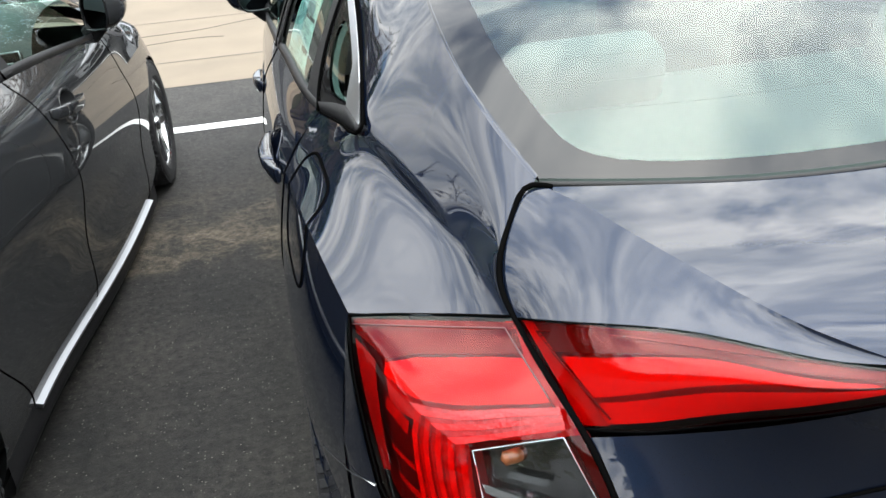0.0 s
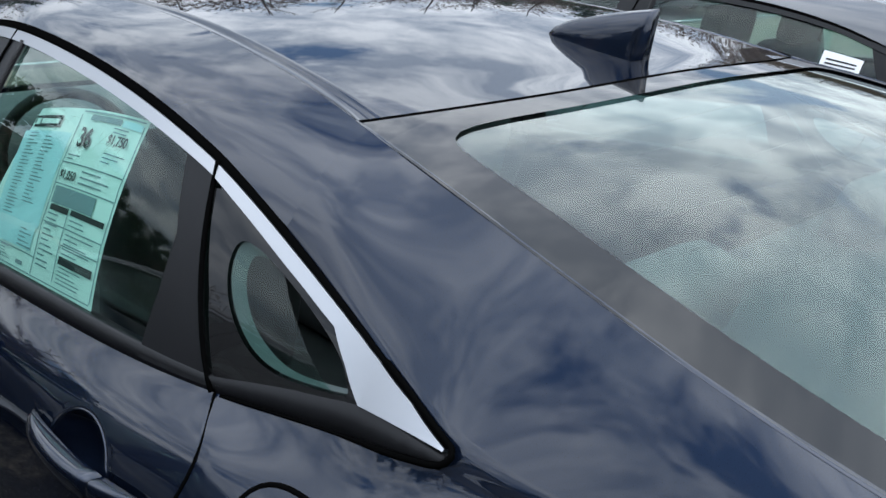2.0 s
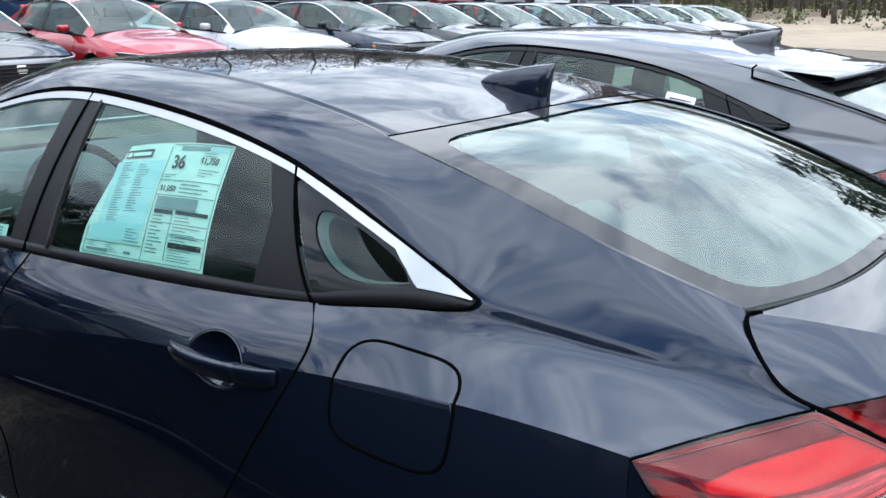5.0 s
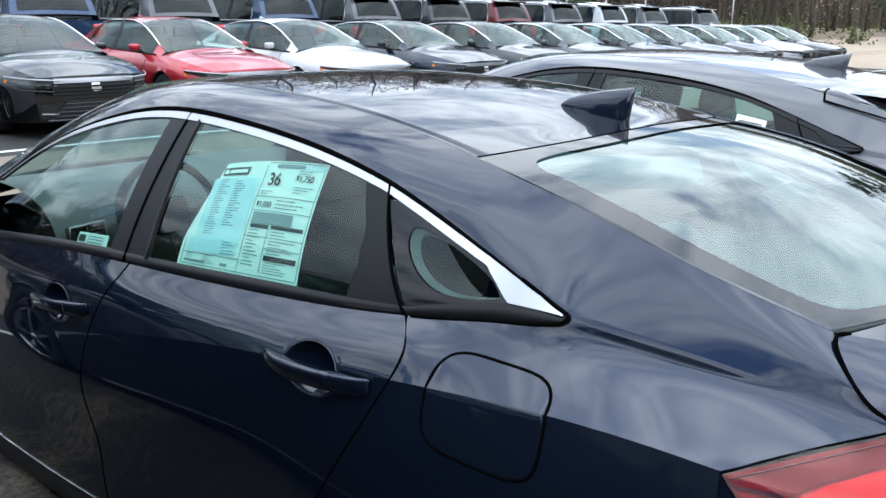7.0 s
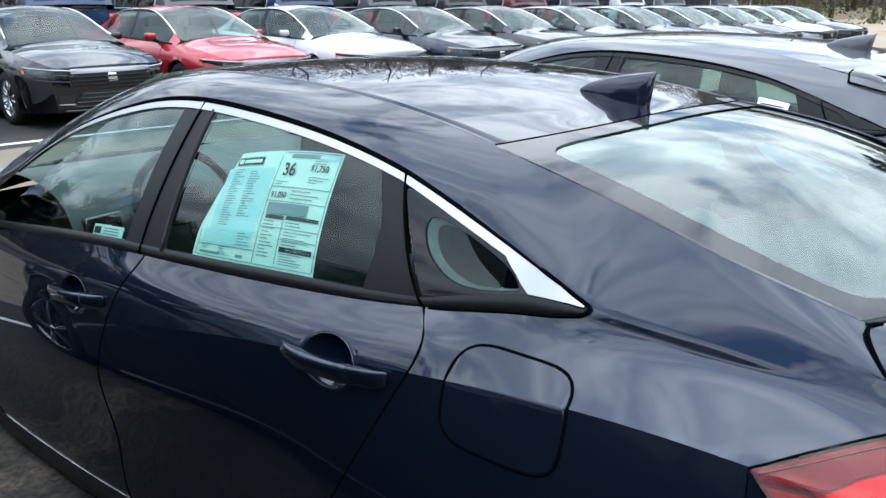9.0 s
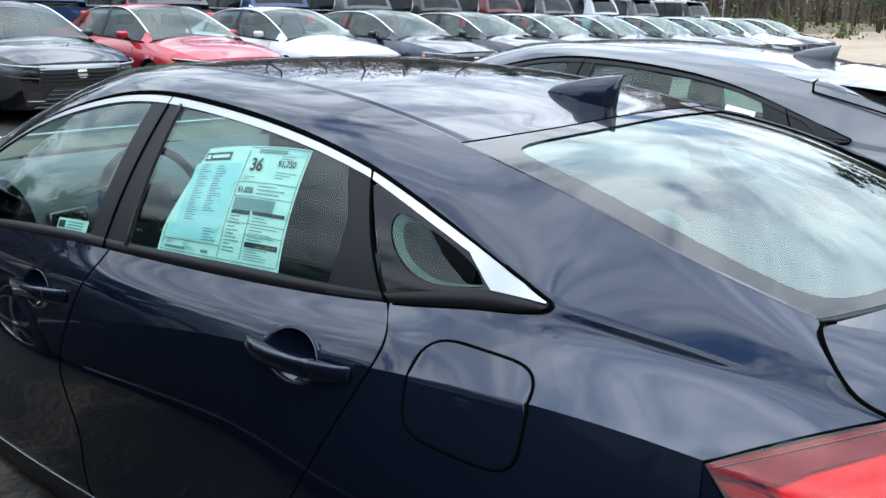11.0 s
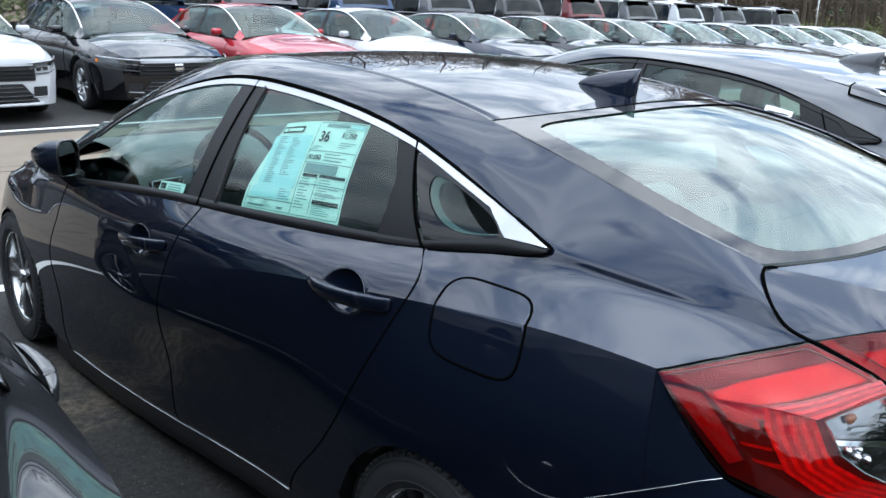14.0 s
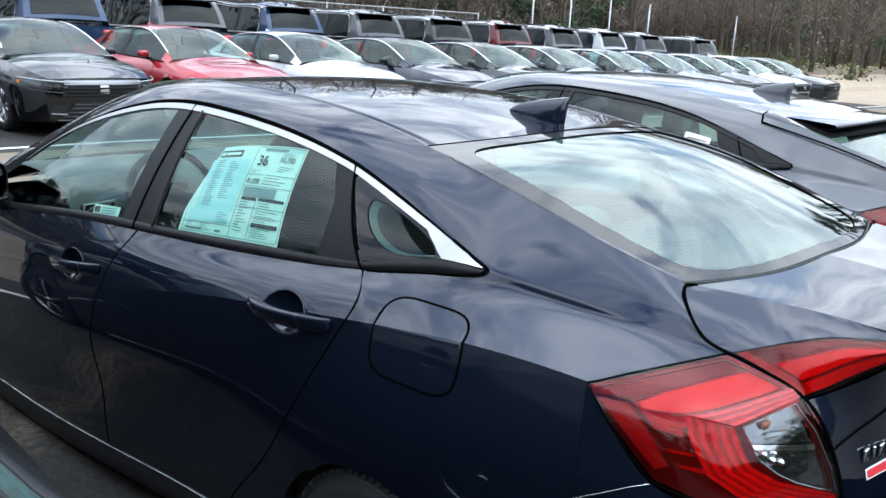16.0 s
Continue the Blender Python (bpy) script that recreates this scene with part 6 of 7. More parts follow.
# the row that faces the aisle, nose towards the navy car
row_y = 12.12
first = None
ROW = [(-1.55, SILVER_PAINT, "silver"), (0.72, WHITE_PAINT, "white"), (3.02, BLACK_PAINT, "black"), (5.42, RED_PAINT, "red"), (7.82, WHITE_PAINT, "white"), (10.36, NAVY, "navy blue"), (12.88, GREY_DARK, "dark grey"),
       (15.36, GREY_MID, "steel grey"), (17.86, GREY_DARK, "dark grey"), (20.36, GREY_MID, "steel grey"), (22.86, GREY_DARK, "dark grey"), (25.4, WHITE_PAINT, "white"), (27.9, GREY_DARK, "dark grey")]
for x, pm, cn in ROW:
    at = pose(x, row_y, ground_z(x, row_y), 0, 0, 180)
    lab = cn + " midsize saloon parked facing the aisle"
    if first is None:
        first = far_car("midsize_saloon", lab, "car", "saloons in the facing row", SILVER_PAINT, MIDSIZE, at)
    else:
        tagged(repaint(copy_thing(first, at), SILVER_PAINT, pm), lab)
silver = first
first = None
for i, (pm, cn) in enumerate([(BLUE_SUV, "blue"), (GREY_MID, "steel grey"), (BLUE_SUV, "blue"), (GREY_MID, "steel grey"), (GREY_DARK, "dark grey"), (MAROON, "maroon"), (GREY_MID, "steel grey"), (WHITE_PAINT, "white"), (GREY_MID, "steel grey"), (BLACK_PAINT, "black")]):
    x = 5.0 + 2.62 * i + (1.3 if i == 9 else 0)
    at = pose(x, 17.7, ground_z(x, 17.7), 0, 0, 0)
    lab = cn + " large off-road estate parked tail towards the aisle"
    if first is None:
        first = far_car("large_estate", lab, "car", "estates in the back row", BLUE_SUV, SUV, at)
    else:
        tagged(repaint(copy_thing(first, at), BLUE_SUV, pm), lab)
part("plate", box(0, 2.485, 0.47, 0.31, 0.012, 0.155, 0.006), PLATE, silver, "white dealer plate with red bars")
part("plate_bar", joined(box(0, 2.493, 0.475, 0.26, 0.006, 0.045, 0.002), box(0, 2.493, 0.435, 0.18, 0.006, 0.012, 0.002)), PLATE_RED, silver)

# ---- lines, drain, fence, poles, woods ----
def stripe(x0, x1, y0, y1, z=0.004):
    n = max(2, int(abs(x1 - x0) / 1.0) + 1)
    rows = [[(x, y0 + (y1 - y0) * 0, ground_z(x, y0) + z) for x in np.linspace(x0, x1, n)], [(x, y1, ground_z(x, y1) + z) for x in np.linspace(x0, x1, n)]]
    return mesh_of("line", *grid(rows), LINE_PAINT, False)


for k, (a, b, c, d, lab) in enumerate(((-14, 18, 3.53, 3.64, "long white painted line ending the bays"), (-14, 34, 9.13, 9.24, "long white painted line before the facing row"))):
    tagged(new("painted_line", stripe(a, b, c, d)), lab, "road marking", kind="structure")
CONCRETE = simple("pale_concrete", (0.145, 0.116, 0.083), 0.85, bump=0.5, bump_scale=60, vary=0.3, vary_scale=1.6)
CRACK = simple("crack_filler", (0.045, 0.04, 0.035), 0.9)
aisle = new("aisle", mesh_of("aisle", *grid([[(x, y, ground_z(x, y) + 0.0025) for x in (-60, -20, -8, -3, 0, 3, 8, 16, 30, 60)] for y in (4.6, 6.5, 8.85)]), CONCRETE, False))
tagged(aisle, "pale worn concrete of the driving aisle", "ground", kind="structure")
for yj in (5.35, 7.05):
    jt = new("joint", mesh_of("joint", *grid([[(x, yj + dy + 0.02 * x / 10, ground_z(x, yj) + 0.0045) for x in np.linspace(-14, 24, 20)] for dy in (0, 0.016)]), CRACK, False))
    tagged(jt, "dark joint between the concrete slabs", "joint", kind="structure")
rc = random.Random(4)
for k in range(12):
    x, y = -9 + 1.6 * k + rc.uniform(-0.5, 0.5), rc.uniform(4.8, 8.2)
    pts, a = [], rc.choice((0.1, 0.15, 1.4, 3.0))
    for i in range(26):
        pts.append((x, y, ground_z(x, y) + 0.003))
        a += rc.uniform(-0.35, 0.35) * 0.7
        x, y = x + 0.13 * math.cos(a), min(8.7, max(4.65, y + 0.13 * math.sin(a)))
    cr = new("crack", mesh_of("crack", *tube(pts, 0.008, 5, flat=0.3), CRACK))
    tagged(cr, "dark crack in the pale concrete", "crack", kind="structure")
drain = thing("drain_grate", "rusty iron drain grate set in the asphalt", "drain", at=pose(-0.78, 9.56, 0))
IRON = simple("rusty_iron", (0.06, 0.05, 0.042), 0.7, 0.5, bump=0.5, bump_scale=80, vary=0.4, vary_scale=20)
part("grate_frame", joined(box(0, -0.19, 0.01, 0.62, 0.03, 0.02, 0.004), box(0, 0.19, 0.01, 0.62, 0.03, 0.02, 0.004), box(-0.31, 0, 0.01, 0.03, 0.41, 0.02, 0.004), box(0.31, 0, 0.01, 0.03, 0.41, 0.02, 0.004)), IRON, drain)
for i in range(8):
    part("grate_bar", box(-0.25 + 0.0715 * i, 0, 0.012, 0.026, 0.36, 0.02, 0.004), IRON, drain)
# thin black sheet for the shade below the bars; no hole is cut
part("grate_pit", box(0, 0, 0.002, 0.6, 0.38, 0.008, 0.0), LINER, drain)

GALV = simple("galvanised_steel", (0.42, 0.43, 0.43), 0.45, 0.7, vary=0.2, vary_scale=20)
MESHW = simple("chain_link_wire", (0.25, 0.26, 0.26), 0.5, 0.6)
fence = thing("chain_link_fence", "grey galvanised chain-link fence before the woods", "fence")
FY, FTOP = 26.0, 2.45
gz = ground_z(14, FY)
for i in range(9):
    x = 5.0 + 2.9 * i
    part("post", tube([(x, FY, gz - 0.2), (x, FY, gz + FTOP + 0.05)], 0.03, 8), GALV, fence)
    part("outrigger", tube([(x, FY, gz + FTOP), (x, FY - 0.25, gz + FTOP + 0.3)], 0.015, 5), GALV, fence)
part("top_rail", tube([(5, FY, gz + FTOP), (28.2, FY, gz + FTOP)], 0.022, 6), GALV, fence)
wv, wf = [], []
step = 0.16
for s in (1, -1):
    x = 5.0 - FTOP
    while x < 28.2:
        a, b = max(5.0, x if s == 1 else x), min(28.2, x + FTOP)
        if b > a:
            za, zb = ((a - x), (b - x)) if s == 1 else (FTOP - (a - x), FTOP - (b - x))
            d = tube([(a, FY, gz + za), (b, FY, gz + zb)], 0.0045, 3)
            o = len(wv)
            wv += d[0]
            wf += [tuple(i + o for i in q) for q in d[1]]
        x += step
part("wire_mesh", (wv, wf), MESHW, fence)
pole0 = None
for x, y in ((31.5, 25.5), (34.5, 25.5), (38.0, 25.5), (42.2, 25.7), (53.5, 26.0)):
    z = ground_z(x, y)
    if pole0 is None:
        pole0 = thing("marker_pole", "thin pale metal pole at the edge of the lot", "pole", "poles along the lot", pose(x, y, z))
        part("shaft", tube([(0, 0, -0.2), (0, 0, 3.9)], 0.038, 10), GALV, pole0)
        part("cap", lathe([(3.9, 0.06), (3.93, 0.05), (3.95, 0.0)], 0, 0, 0, "z", 12), GALV, pole0)
    else:
        copy_thing(pole0, pose(x, y, z))

BARK = simple("grey_brown_bark", (0.070, 0.056, 0.041), 0.9, bump=0.9, bump_scale=25, vary=0.45, vary_scale=5)
TWIG = simple("bare_twigs", (0.14, 0.11, 0.085), 0.9, vary=0.4, vary_scale=3)
BUD = simple("spring_leaves", (0.085, 0.10, 0.03), 0.8, vary=0.5, vary_scale=2)
PINE = simple("pine_needles", (0.03, 0.055, 0.022), 0.85, vary=0.5, vary_scale=2)
SAND = simple("sandy_verge", (0.30, 0.235, 0.165), 0.95, bump=0.5, bump_scale=20, vary=0.35, vary_scale=0.7)
verge = new("verge", mesh_of("verge", *grid([[(x, y, ground_z(x, y) + 0.012) for x in (31.5, 45, 60, 100)] for y in (6.0, 14.0, 14.7, 15.0, 21.0, 22.5, 28.4)]), SAND, False))
tagged(verge, "pale sandy verge beyond the parked rows", "ground", kind="structure")
LITTER = simple("leaf_litter", (0.15, 0.11, 0.07), 0.95, bump=0.8, bump_scale=12, vary=0.5, vary_scale=0.8)


def leaf_clumps(rng, centres, n, spread, size):
    vs, fs = [], []
    for c in centres:
        for _ in range(n):
            p = np.array(c) + np.array([rng.gauss(0, spread), rng.gauss(0, spread), rng.gauss(0, spread * 0.7)])
            a, b = np.array([rng.gauss(0, 1) for _ in range(3)]), np.array([rng.gauss(0, 1) for _ in range(3)])
            a /= np.linalg.norm(a)
            b = np.cross(a, b)
            b /= np.linalg.norm(b) + 1e-9
            s = size * rng.uniform(0.6, 1.4)
            o = len(vs)
            vs += [p - a * s, p + b * s * 0.5, p + a * s, p - b * s * 0.5]
            fs.append((o, o + 1, o + 2, o + 3))
    return vs, fs


def tree_parts(seed, height, kind):
    """Trunk with limbs, and a crown: bare twigs with buds, or needles."""
    rng = random.Random(seed)
    trunk, tw, tips = ([], []), ([], []), []

    def add(acc, d):
        o = len(acc[0])
        acc[0].extend([tuple(p) for p in d[0]])
        acc[1].extend([tuple(i + o for i in q) for q in d[1]])

    pts, x, y = [], 0.0, 0.0
    r0 = height * 0.0125 + 0.04
    for i in range(9):
        f = i / 8
        pts.append((x, y, -0.3 + (height + 0.3) * f))
        x, y = x + rng.gauss(0, 0.012 * height), y + rng.gauss(0, 0.012 * height)
    add(trunk, tube(pts, lambda f: r0 * (1 - 0.88 * f) * (1 + 0.5 * max(0, 0.08 - f) / 0.08), 7))
    n = 16 if kind == "bare" else 20
    for k in range(n):
        f = rng.uniform(0.22, 0.97) if kind == "bare" else 0.25 + 0.72 * k / n
        j = min(7, int(f * 8))
        q = f * 8 - j
        base = np.array(pts[j]) * (1 - q) + np.array(pts[j + 1]) * q
        a = rng.uniform(0, 2 * math.pi)
        ln = height * (0.30 if kind == "bare" else 0.26) * (1.12 - f) * rng.uniform(0.6, 1.25) + 0.4
        up = rng.uniform(0.35, 1.1) if kind == "bare" else rng.uniform(-0.15, 0.25)
        d = np.array([math.cos(a), math.sin(a), up])
        d /= np.linalg.norm(d)
        line, p = [base], base
        for i in range(4):
            p = p + d * ln / 4 + np.array([rng.gauss(0, 0.05), rng.gauss(0, 0.05), 0.04 * ln]) * ln * 0.3
            line.append(p)
        rb = r0 * 0.34 * (1.1 - f) + 0.012
        add(trunk, tube(line, lambda t: rb * (1 - 0.8 * t), 5))
        for i in range(1, 5):
            for _ in range(4 if kind == "bare" else 0):
                dd = d + np.array([rng.gauss(0, 0.7), rng.gauss(0, 0.7), rng.gauss(0.25, 0.5)])
                dd /= np.linalg.norm(dd)
                l2 = ln * rng.uniform(0.18, 0.42)
                e1, e2 = line[i] + dd * l2 * 0.5 + np.array([0, 0, 0.02]), line[i] + dd * l2 + np.array([rng.gauss(0, 0.06), rng.gauss(0, 0.06), 0.08 * l2])
                add(tw, tube([line[i], e1, e2], lambda t: 0.013 * (1 - 0.75 * t) + 0.002, 3))
                for _ in range(2):
                    d3 = dd + np.array([rng.gauss(0, 0.6), rng.gauss(0, 0.6), rng.gauss(0.1, 0.5)])
                    d3 /= np.linalg.norm(d3)
                    add(tw, tube([e1, e1 + d3 * l2 * 0.6], lambda t: 0.007 * (1 - 0.7 * t) + 0.001, 3))
                tips.append(tuple(e2))
            if kind != "bare":
                tips.append(tuple(line[i]))
    return trunk, tw, tips, rng


def tree(seed, height, kind, at):
    t = thing("bare_tree" if kind == "bare" else "pine_tree", "tall bare grey tree with thin spring twigs" if kind == "bare" else "dark green pine with layered limbs", "tree", "trees of the woods", at)
    trunk, tw, tips, rng = tree_parts(seed, height, kind)
    part("trunk", trunk, BARK, t)
    if kind == "bare":
        part("crown", tw, TWIG, t)
        part("leaves", leaf_clumps(rng, tips[::3], 3, 0.12, 0.035), BUD, t)
    else:
        part("crown", leaf_clumps(rng, tips, 30, 0.33, 0.16), PINE, t)
    return t


protos = [tree(11, 10, "bare", pose(14.0, 33.0, -0.2)), tree(12, 11.5, "bare", pose(20.0, 35.0, -0.2)), tree(13, 9, "bare", pose(26.0, 32.0, -0.3)), tree(14, 12.5, "bare", pose(33.0, 34.0, -0.4)), tree(15, 10, "pine", pose(9.0, 36.0, -0.1)), tree(16, 11.5, "pine", pose(40.0, 38.0, -0.5))]
rw = random.Random(21)
spots = []
for k in range(64):
    spots.append((rw.uniform(2, 84), 31 + rw.random() ** 1.4 * 22))
for k in range(22):
    spots.append((rw.uniform(60, 84), rw.uniform(-14, 32)))
for k in range(26):
    spots.append((rw.uniform(-38, -24), rw.uniform(-18, 34)))
for k in range(8):
    spots.append((rw.uniform(-22, 2), rw.uniform(34, 48)))
for k in range(34):
    spots.append((rw.uniform(-34, -6), rw.uniform(36, 52)))
# unseen trees behind the camera, added to dim the sky mirrored in facing noses
for k in range(96):
    spots.append((rw.uniform(-55, 70), rw.uniform(-60, -38)))
for x, y in spots:
    p = protos[rw.choice((0, 1, 2, 3, 0, 1, 2, 3, 4, 5) if x > -20 and y > -30 else (0, 1, 4, 5, 4, 5))]
    copy_thing(p, pose(x, y, ground_z(x, y) - 0.1, 0, 0, rw.uniform(0, 360)))
for x, y, k in ((23.0, -4.0, 1), (26.0, -9.0, 3), (30.0, -2.5, 3), (22.0, -14.0, 0), (28.0, -12.0, 1), (25.0, -6.0, 5), (29.0, -7.0, 5), (24.0, -11.0, 4), (29.0, 1.5, 4), (33.0, 4.0, 5), (31.0, -0.5, 4)):
    copy_thing(protos[k], pose(x, y, ground_z(x, y) - 0.1, 0, 0, 67 * k + x))

# undergrowth and far woods as stuff
rng = random.Random(5)
cs = [(rng.uniform(3, 86), 30 + rng.random() * 8, 0) for _ in range(420)] + [(rng.uniform(58, 64), rng.uniform(-14, 30), 0) for _ in range(100)] + [(rng.uniform(-28, -23), rng.uniform(-16, 34), 0) for _ in range(120)]
cs = [(x, y, ground_z(x, y) + rng.uniform(0.2, 1.3)) for x, y, _ in cs]
ug = new("undergrowth", mesh_of("undergrowth", *leaf_clumps(rng, cs, 26, 0.5, 0.13), BUD, False))
tagged(ug, "tangled green undergrowth below the trees", "bushes", kind="stuff")
fv, ff = [], []
for k in range(900):
    side = rng.random()
    if side < 0.6:
        x, y = rng.uniform(-10, 110), rng.uniform(46, 75)
    elif side < 0.8:
        x, y = rng.uniform(80, 110), rng.uniform(-30, 60)
    else:
        x, y = rng.uniform(-60, -36), rng.uniform(-25, 50)
    h, r = rng.uniform(8, 13), rng.uniform(0.07, 0.22)
    z = ground_z(x, y) - 0.3
    lx, ly = rng.gauss(0, 0.5), rng.gauss(0, 0.5)
    d = tube([(x, y, z), (x + lx * 0.5, y + ly * 0.5, z + h * 0.5), (x + lx, y + ly, z + h)], lambda f: r * (1 - 0.85 * f), 5)
    o = len(fv)
    fv += [tuple(p) for p in d[0]]
    ff += [tuple(i + o for i in q) for q in d[1]]
    for _ in range(5):
        b = np.array([x + lx * 0.6, y + ly * 0.6, z + h * rng.uniform(0.35, 0.95)])
        e = b + np.array([rng.gauss(0, 1.4), rng.gauss(0, 1.4), rng.uniform(0.4, 2.2)])
        d = tube([b, e], lambda f: r * 0.3 * (1 - 0.8 * f) + 0.01, 3)
        o = len(fv)
        fv += [tuple(p) for p in d[0]]
        ff += [tuple(i + o for i in q) for q in d[1]]
tagged(new("far_woods", mesh_of("far_woods", fv, ff, BARK)), "dense grey-brown woods in the distance", "woods", kind="stuff")
crowns = [(rng.uniform(-10, 110), rng.uniform(46, 75), rng.uniform(1, 15)) for _ in range(900)] + [(rng.uniform(82, 110), rng.uniform(-30, 50), rng.uniform(1, 13)) for _ in range(260)] + [(rng.uniform(-60, -36), rng.uniform(-25, 50), rng.uniform(1, 12)) for _ in range(260)]
tagged(new("far_leaves", mesh_of("far_leaves", *leaf_clumps(rng, crowns, 56, 1.0, 0.21), TWIG, False)), "brownish haze of distant twigs and buds", "woods", kind="stuff")
wg = new("woods_floor", mesh_of("woods_floor", *grid([[(x, y, ground_z(x, y) + 0.01 + 0.25 * (y > 30)) for x in (-20, 3, 16, 30, 60, 120)] for y in (28.5, 31, 50, 120)]), LITTER, False))
tagged(wg, "brown leaf litter of the woods floor", "ground", kind="structure")


def woods_wall():
    """Far wall of woods: streaked trunks and twig haze."""
    m, nt, nn, ll, b = material("distant_woods")
    tc = nn.new("ShaderNodeTexCoord")
    mp = nn.new("ShaderNodeMapping")
    mp.inputs["Scale"].default_value = (1.0, 1.0, 0.07)
    ll.new(tc.outputs["Object"], mp.inputs[0])
    n1, n2 = nn.new("ShaderNodeTexNoise"), nn.new("ShaderNodeTexNoise")
    n1.inputs["Scale"].default_value, n1.inputs["Detail"].default_value, n1.inputs["Roughness"].default_value = 1.4, 8, 0.7
    n2.inputs["Scale"].default_value, n2.inputs["Detail"].default_value, n2.inputs["Roughness"].default_value = 0.22, 10, 0.75
    ll.new(mp.outputs[0], n1.inputs["Vector"])
    ll.new(tc.outputs["Object"], n2.inputs["Vector"])
    r1, r2 = nn.new("ShaderNodeValToRGB"), nn.new("ShaderNodeValToRGB")
    r1.color_ramp.elements[0].position, r1.color_ramp.elements[0].color = 0.38, (0.036, 0.029, 0.021, 1)
    r1.color_ramp.elements[1].position, r1.color_ramp.elements[1].color = 0.62, (0.135, 0.108, 0.082, 1)
    r2.color_ramp.elements[0].position, r2.color_ramp.elements[0].color = 0.52, (0, 0, 0, 1)
    r2.color_ramp.elements[1].position, r2.color_ramp.elements[1].color = 0.66, (1, 1, 1, 1)
    ll.new(n1.outputs["Fac"], r1.inputs[0])
    ll.new(n2.outputs["Fac"], r2.inputs[0])
    mx = nn.new("ShaderNodeMixRGB")
    mx.inputs[2].default_value = (0.055, 0.075, 0.03, 1)
    ll.new(r2.outputs[0], mx.inputs[0])
    ll.new(r1.outputs[0], mx.inputs[1])
    ll.new(mx.outputs[0], b.inputs["Base Color"])
    b.inputs["Roughness"].default_value = 0.95
    b.inputs["Specular IOR Level"].default_value = 0.1
    return m


WOODS = woods_wall()
rbd = random.Random(8)
line_pts = [(-95, -70), (-90, 20), (-60, 75), (0, 90), (60, 92), (112, 80), (125, 30), (120, -60), (50, -95), (-45, -95), (-95, -70)]
lc = curve([(x, y, 0) for x, y in line_pts])
bot, topr = [], []
for i in range(241):
    p = lc(i / 240)
    # behind the camera the unseen wall is raised, so car noses mirror less sky
    h = (13 if p[1] > -20 else 19) + 3.5 * noise.noise(Vector((i * 0.11, 0, 0))) + 2.2 * noise.noise(Vector((i * 0.6, 4, 0))) + rbd.uniform(-0.8, 0.8)
    bot.append((p[0], p[1], -2.0))
    topr.append((p[0], p[1], h))
bd = new("backdrop", mesh_of("backdrop", *grid([bot, topr]), WOODS, False))
tagged(bd, "distant brown wooded skyline around the lot", "woods", kind="structure")

# ---- price label behind the rear door glass ----
PAPER = simple("label_paper", (0.76, 0.91, 0.82), 0.7, vary=0.05)
PAPER_BLUE = simple("label_pale_blue", (0.54, 0.81, 0.82), 0.7, vary=0.08)
INK = simple("label_ink", (0.02, 0.025, 0.025), 0.7)
INK_GREY = simple("label_grey_ink", (0.22, 0.30, 0.31), 0.7)
label = thing("price_label", "large pale printed price label taped inside the rear window", "label")


def sheet(s, t, lift=0.0):
    """A point of the label: s from its front edge to its rear edge, t from foot to head."""
    y = 0.905 + (0.468 - 0.905) * s + (-0.012 + 0.035 * s) * t
    w = 0.055 + 0.02 * s + ((0.70 + 0.21 * s ** 0.8) - 0.07) * t
    return dlo(y, w, -0.007 + lift)


def block(s0, s1, t0, t1, lift, name, mat, parent=None, lab=""):
    return part(name, grid([[sheet(s0 + (s1 - s0) * i / 6, t0 + (t1 - t0) * j / 3, lift) for i in range(7)] for j in range(4)]), mat, parent or label, lab)


rows = []
for j in range(13):
    t = j / 12
    s0 = 0.0 if t < 0.28 else 0.0 + 0.155 * (t - 0.28) / 0.72
    rows.append([sheet(s0 + (1 - s0) * i / 20, t, -0.0015) for i in range(21)])
part("paper", grid(rows), PAPER, label, "pale paper sheet")
block(0.10, 0.50, 0.30, 0.86, 0.0, "blue_field", PAPER_BLUE)
block(0.06, 0.48, 0.16, 0.30, 0.0, "blue_field", PAPER_BLUE)
block(0.155, 0.38, 0.885, 0.955, 0.0004, "heading_bar", INK, None, "dark heading block with a plain pale emblem")
block(0.21, 0.36, 0.905, 0.935, 0.0008, "emblem_bar", PAPER)
block(0.165, 0.20, 0.90, 0.94, 0.0008, "emblem_bar", PAPER)
block(0.60, 0.83, 0.945, 0.975, 0.0004, "heading_bar", INK_GREY)
block(0.84, 0.98, 0.94, 0.975, 0.0004, "heading_bar", PAPER_BLUE)
block(0.545, 0.87, 0.475, 0.57, 0.0004, "dark_bar", INK_GREY)
block(0.55, 0.70, 0.435, 0.468, 0.0004, "dark_bar", INK)
block(0.72, 0.97, 0.44, 0.47, 0.0004, "dark_bar", INK)
block(0.72, 0.97, 0.17, 0.215, 0.0004, "dark_bar", INK)
block(0.06, 0.24, 0.055, 0.08, 0.0004, "dark_bar", INK_GREY)
block(0.38, 0.44, 0.06, 0.085, 0.0004, "dark_bar", INK_GREY)
for s in (0.52, 0.70, 0.985, 0.03):
    a, b = (0.04, 0.97) if s in (0.52, 0.985) else ((0.06, 0.44) if s == 0.70 else (0.03, 0.28))
    block(s, s + 0.006, a, b, 0.0006, "rule", INK_GREY)
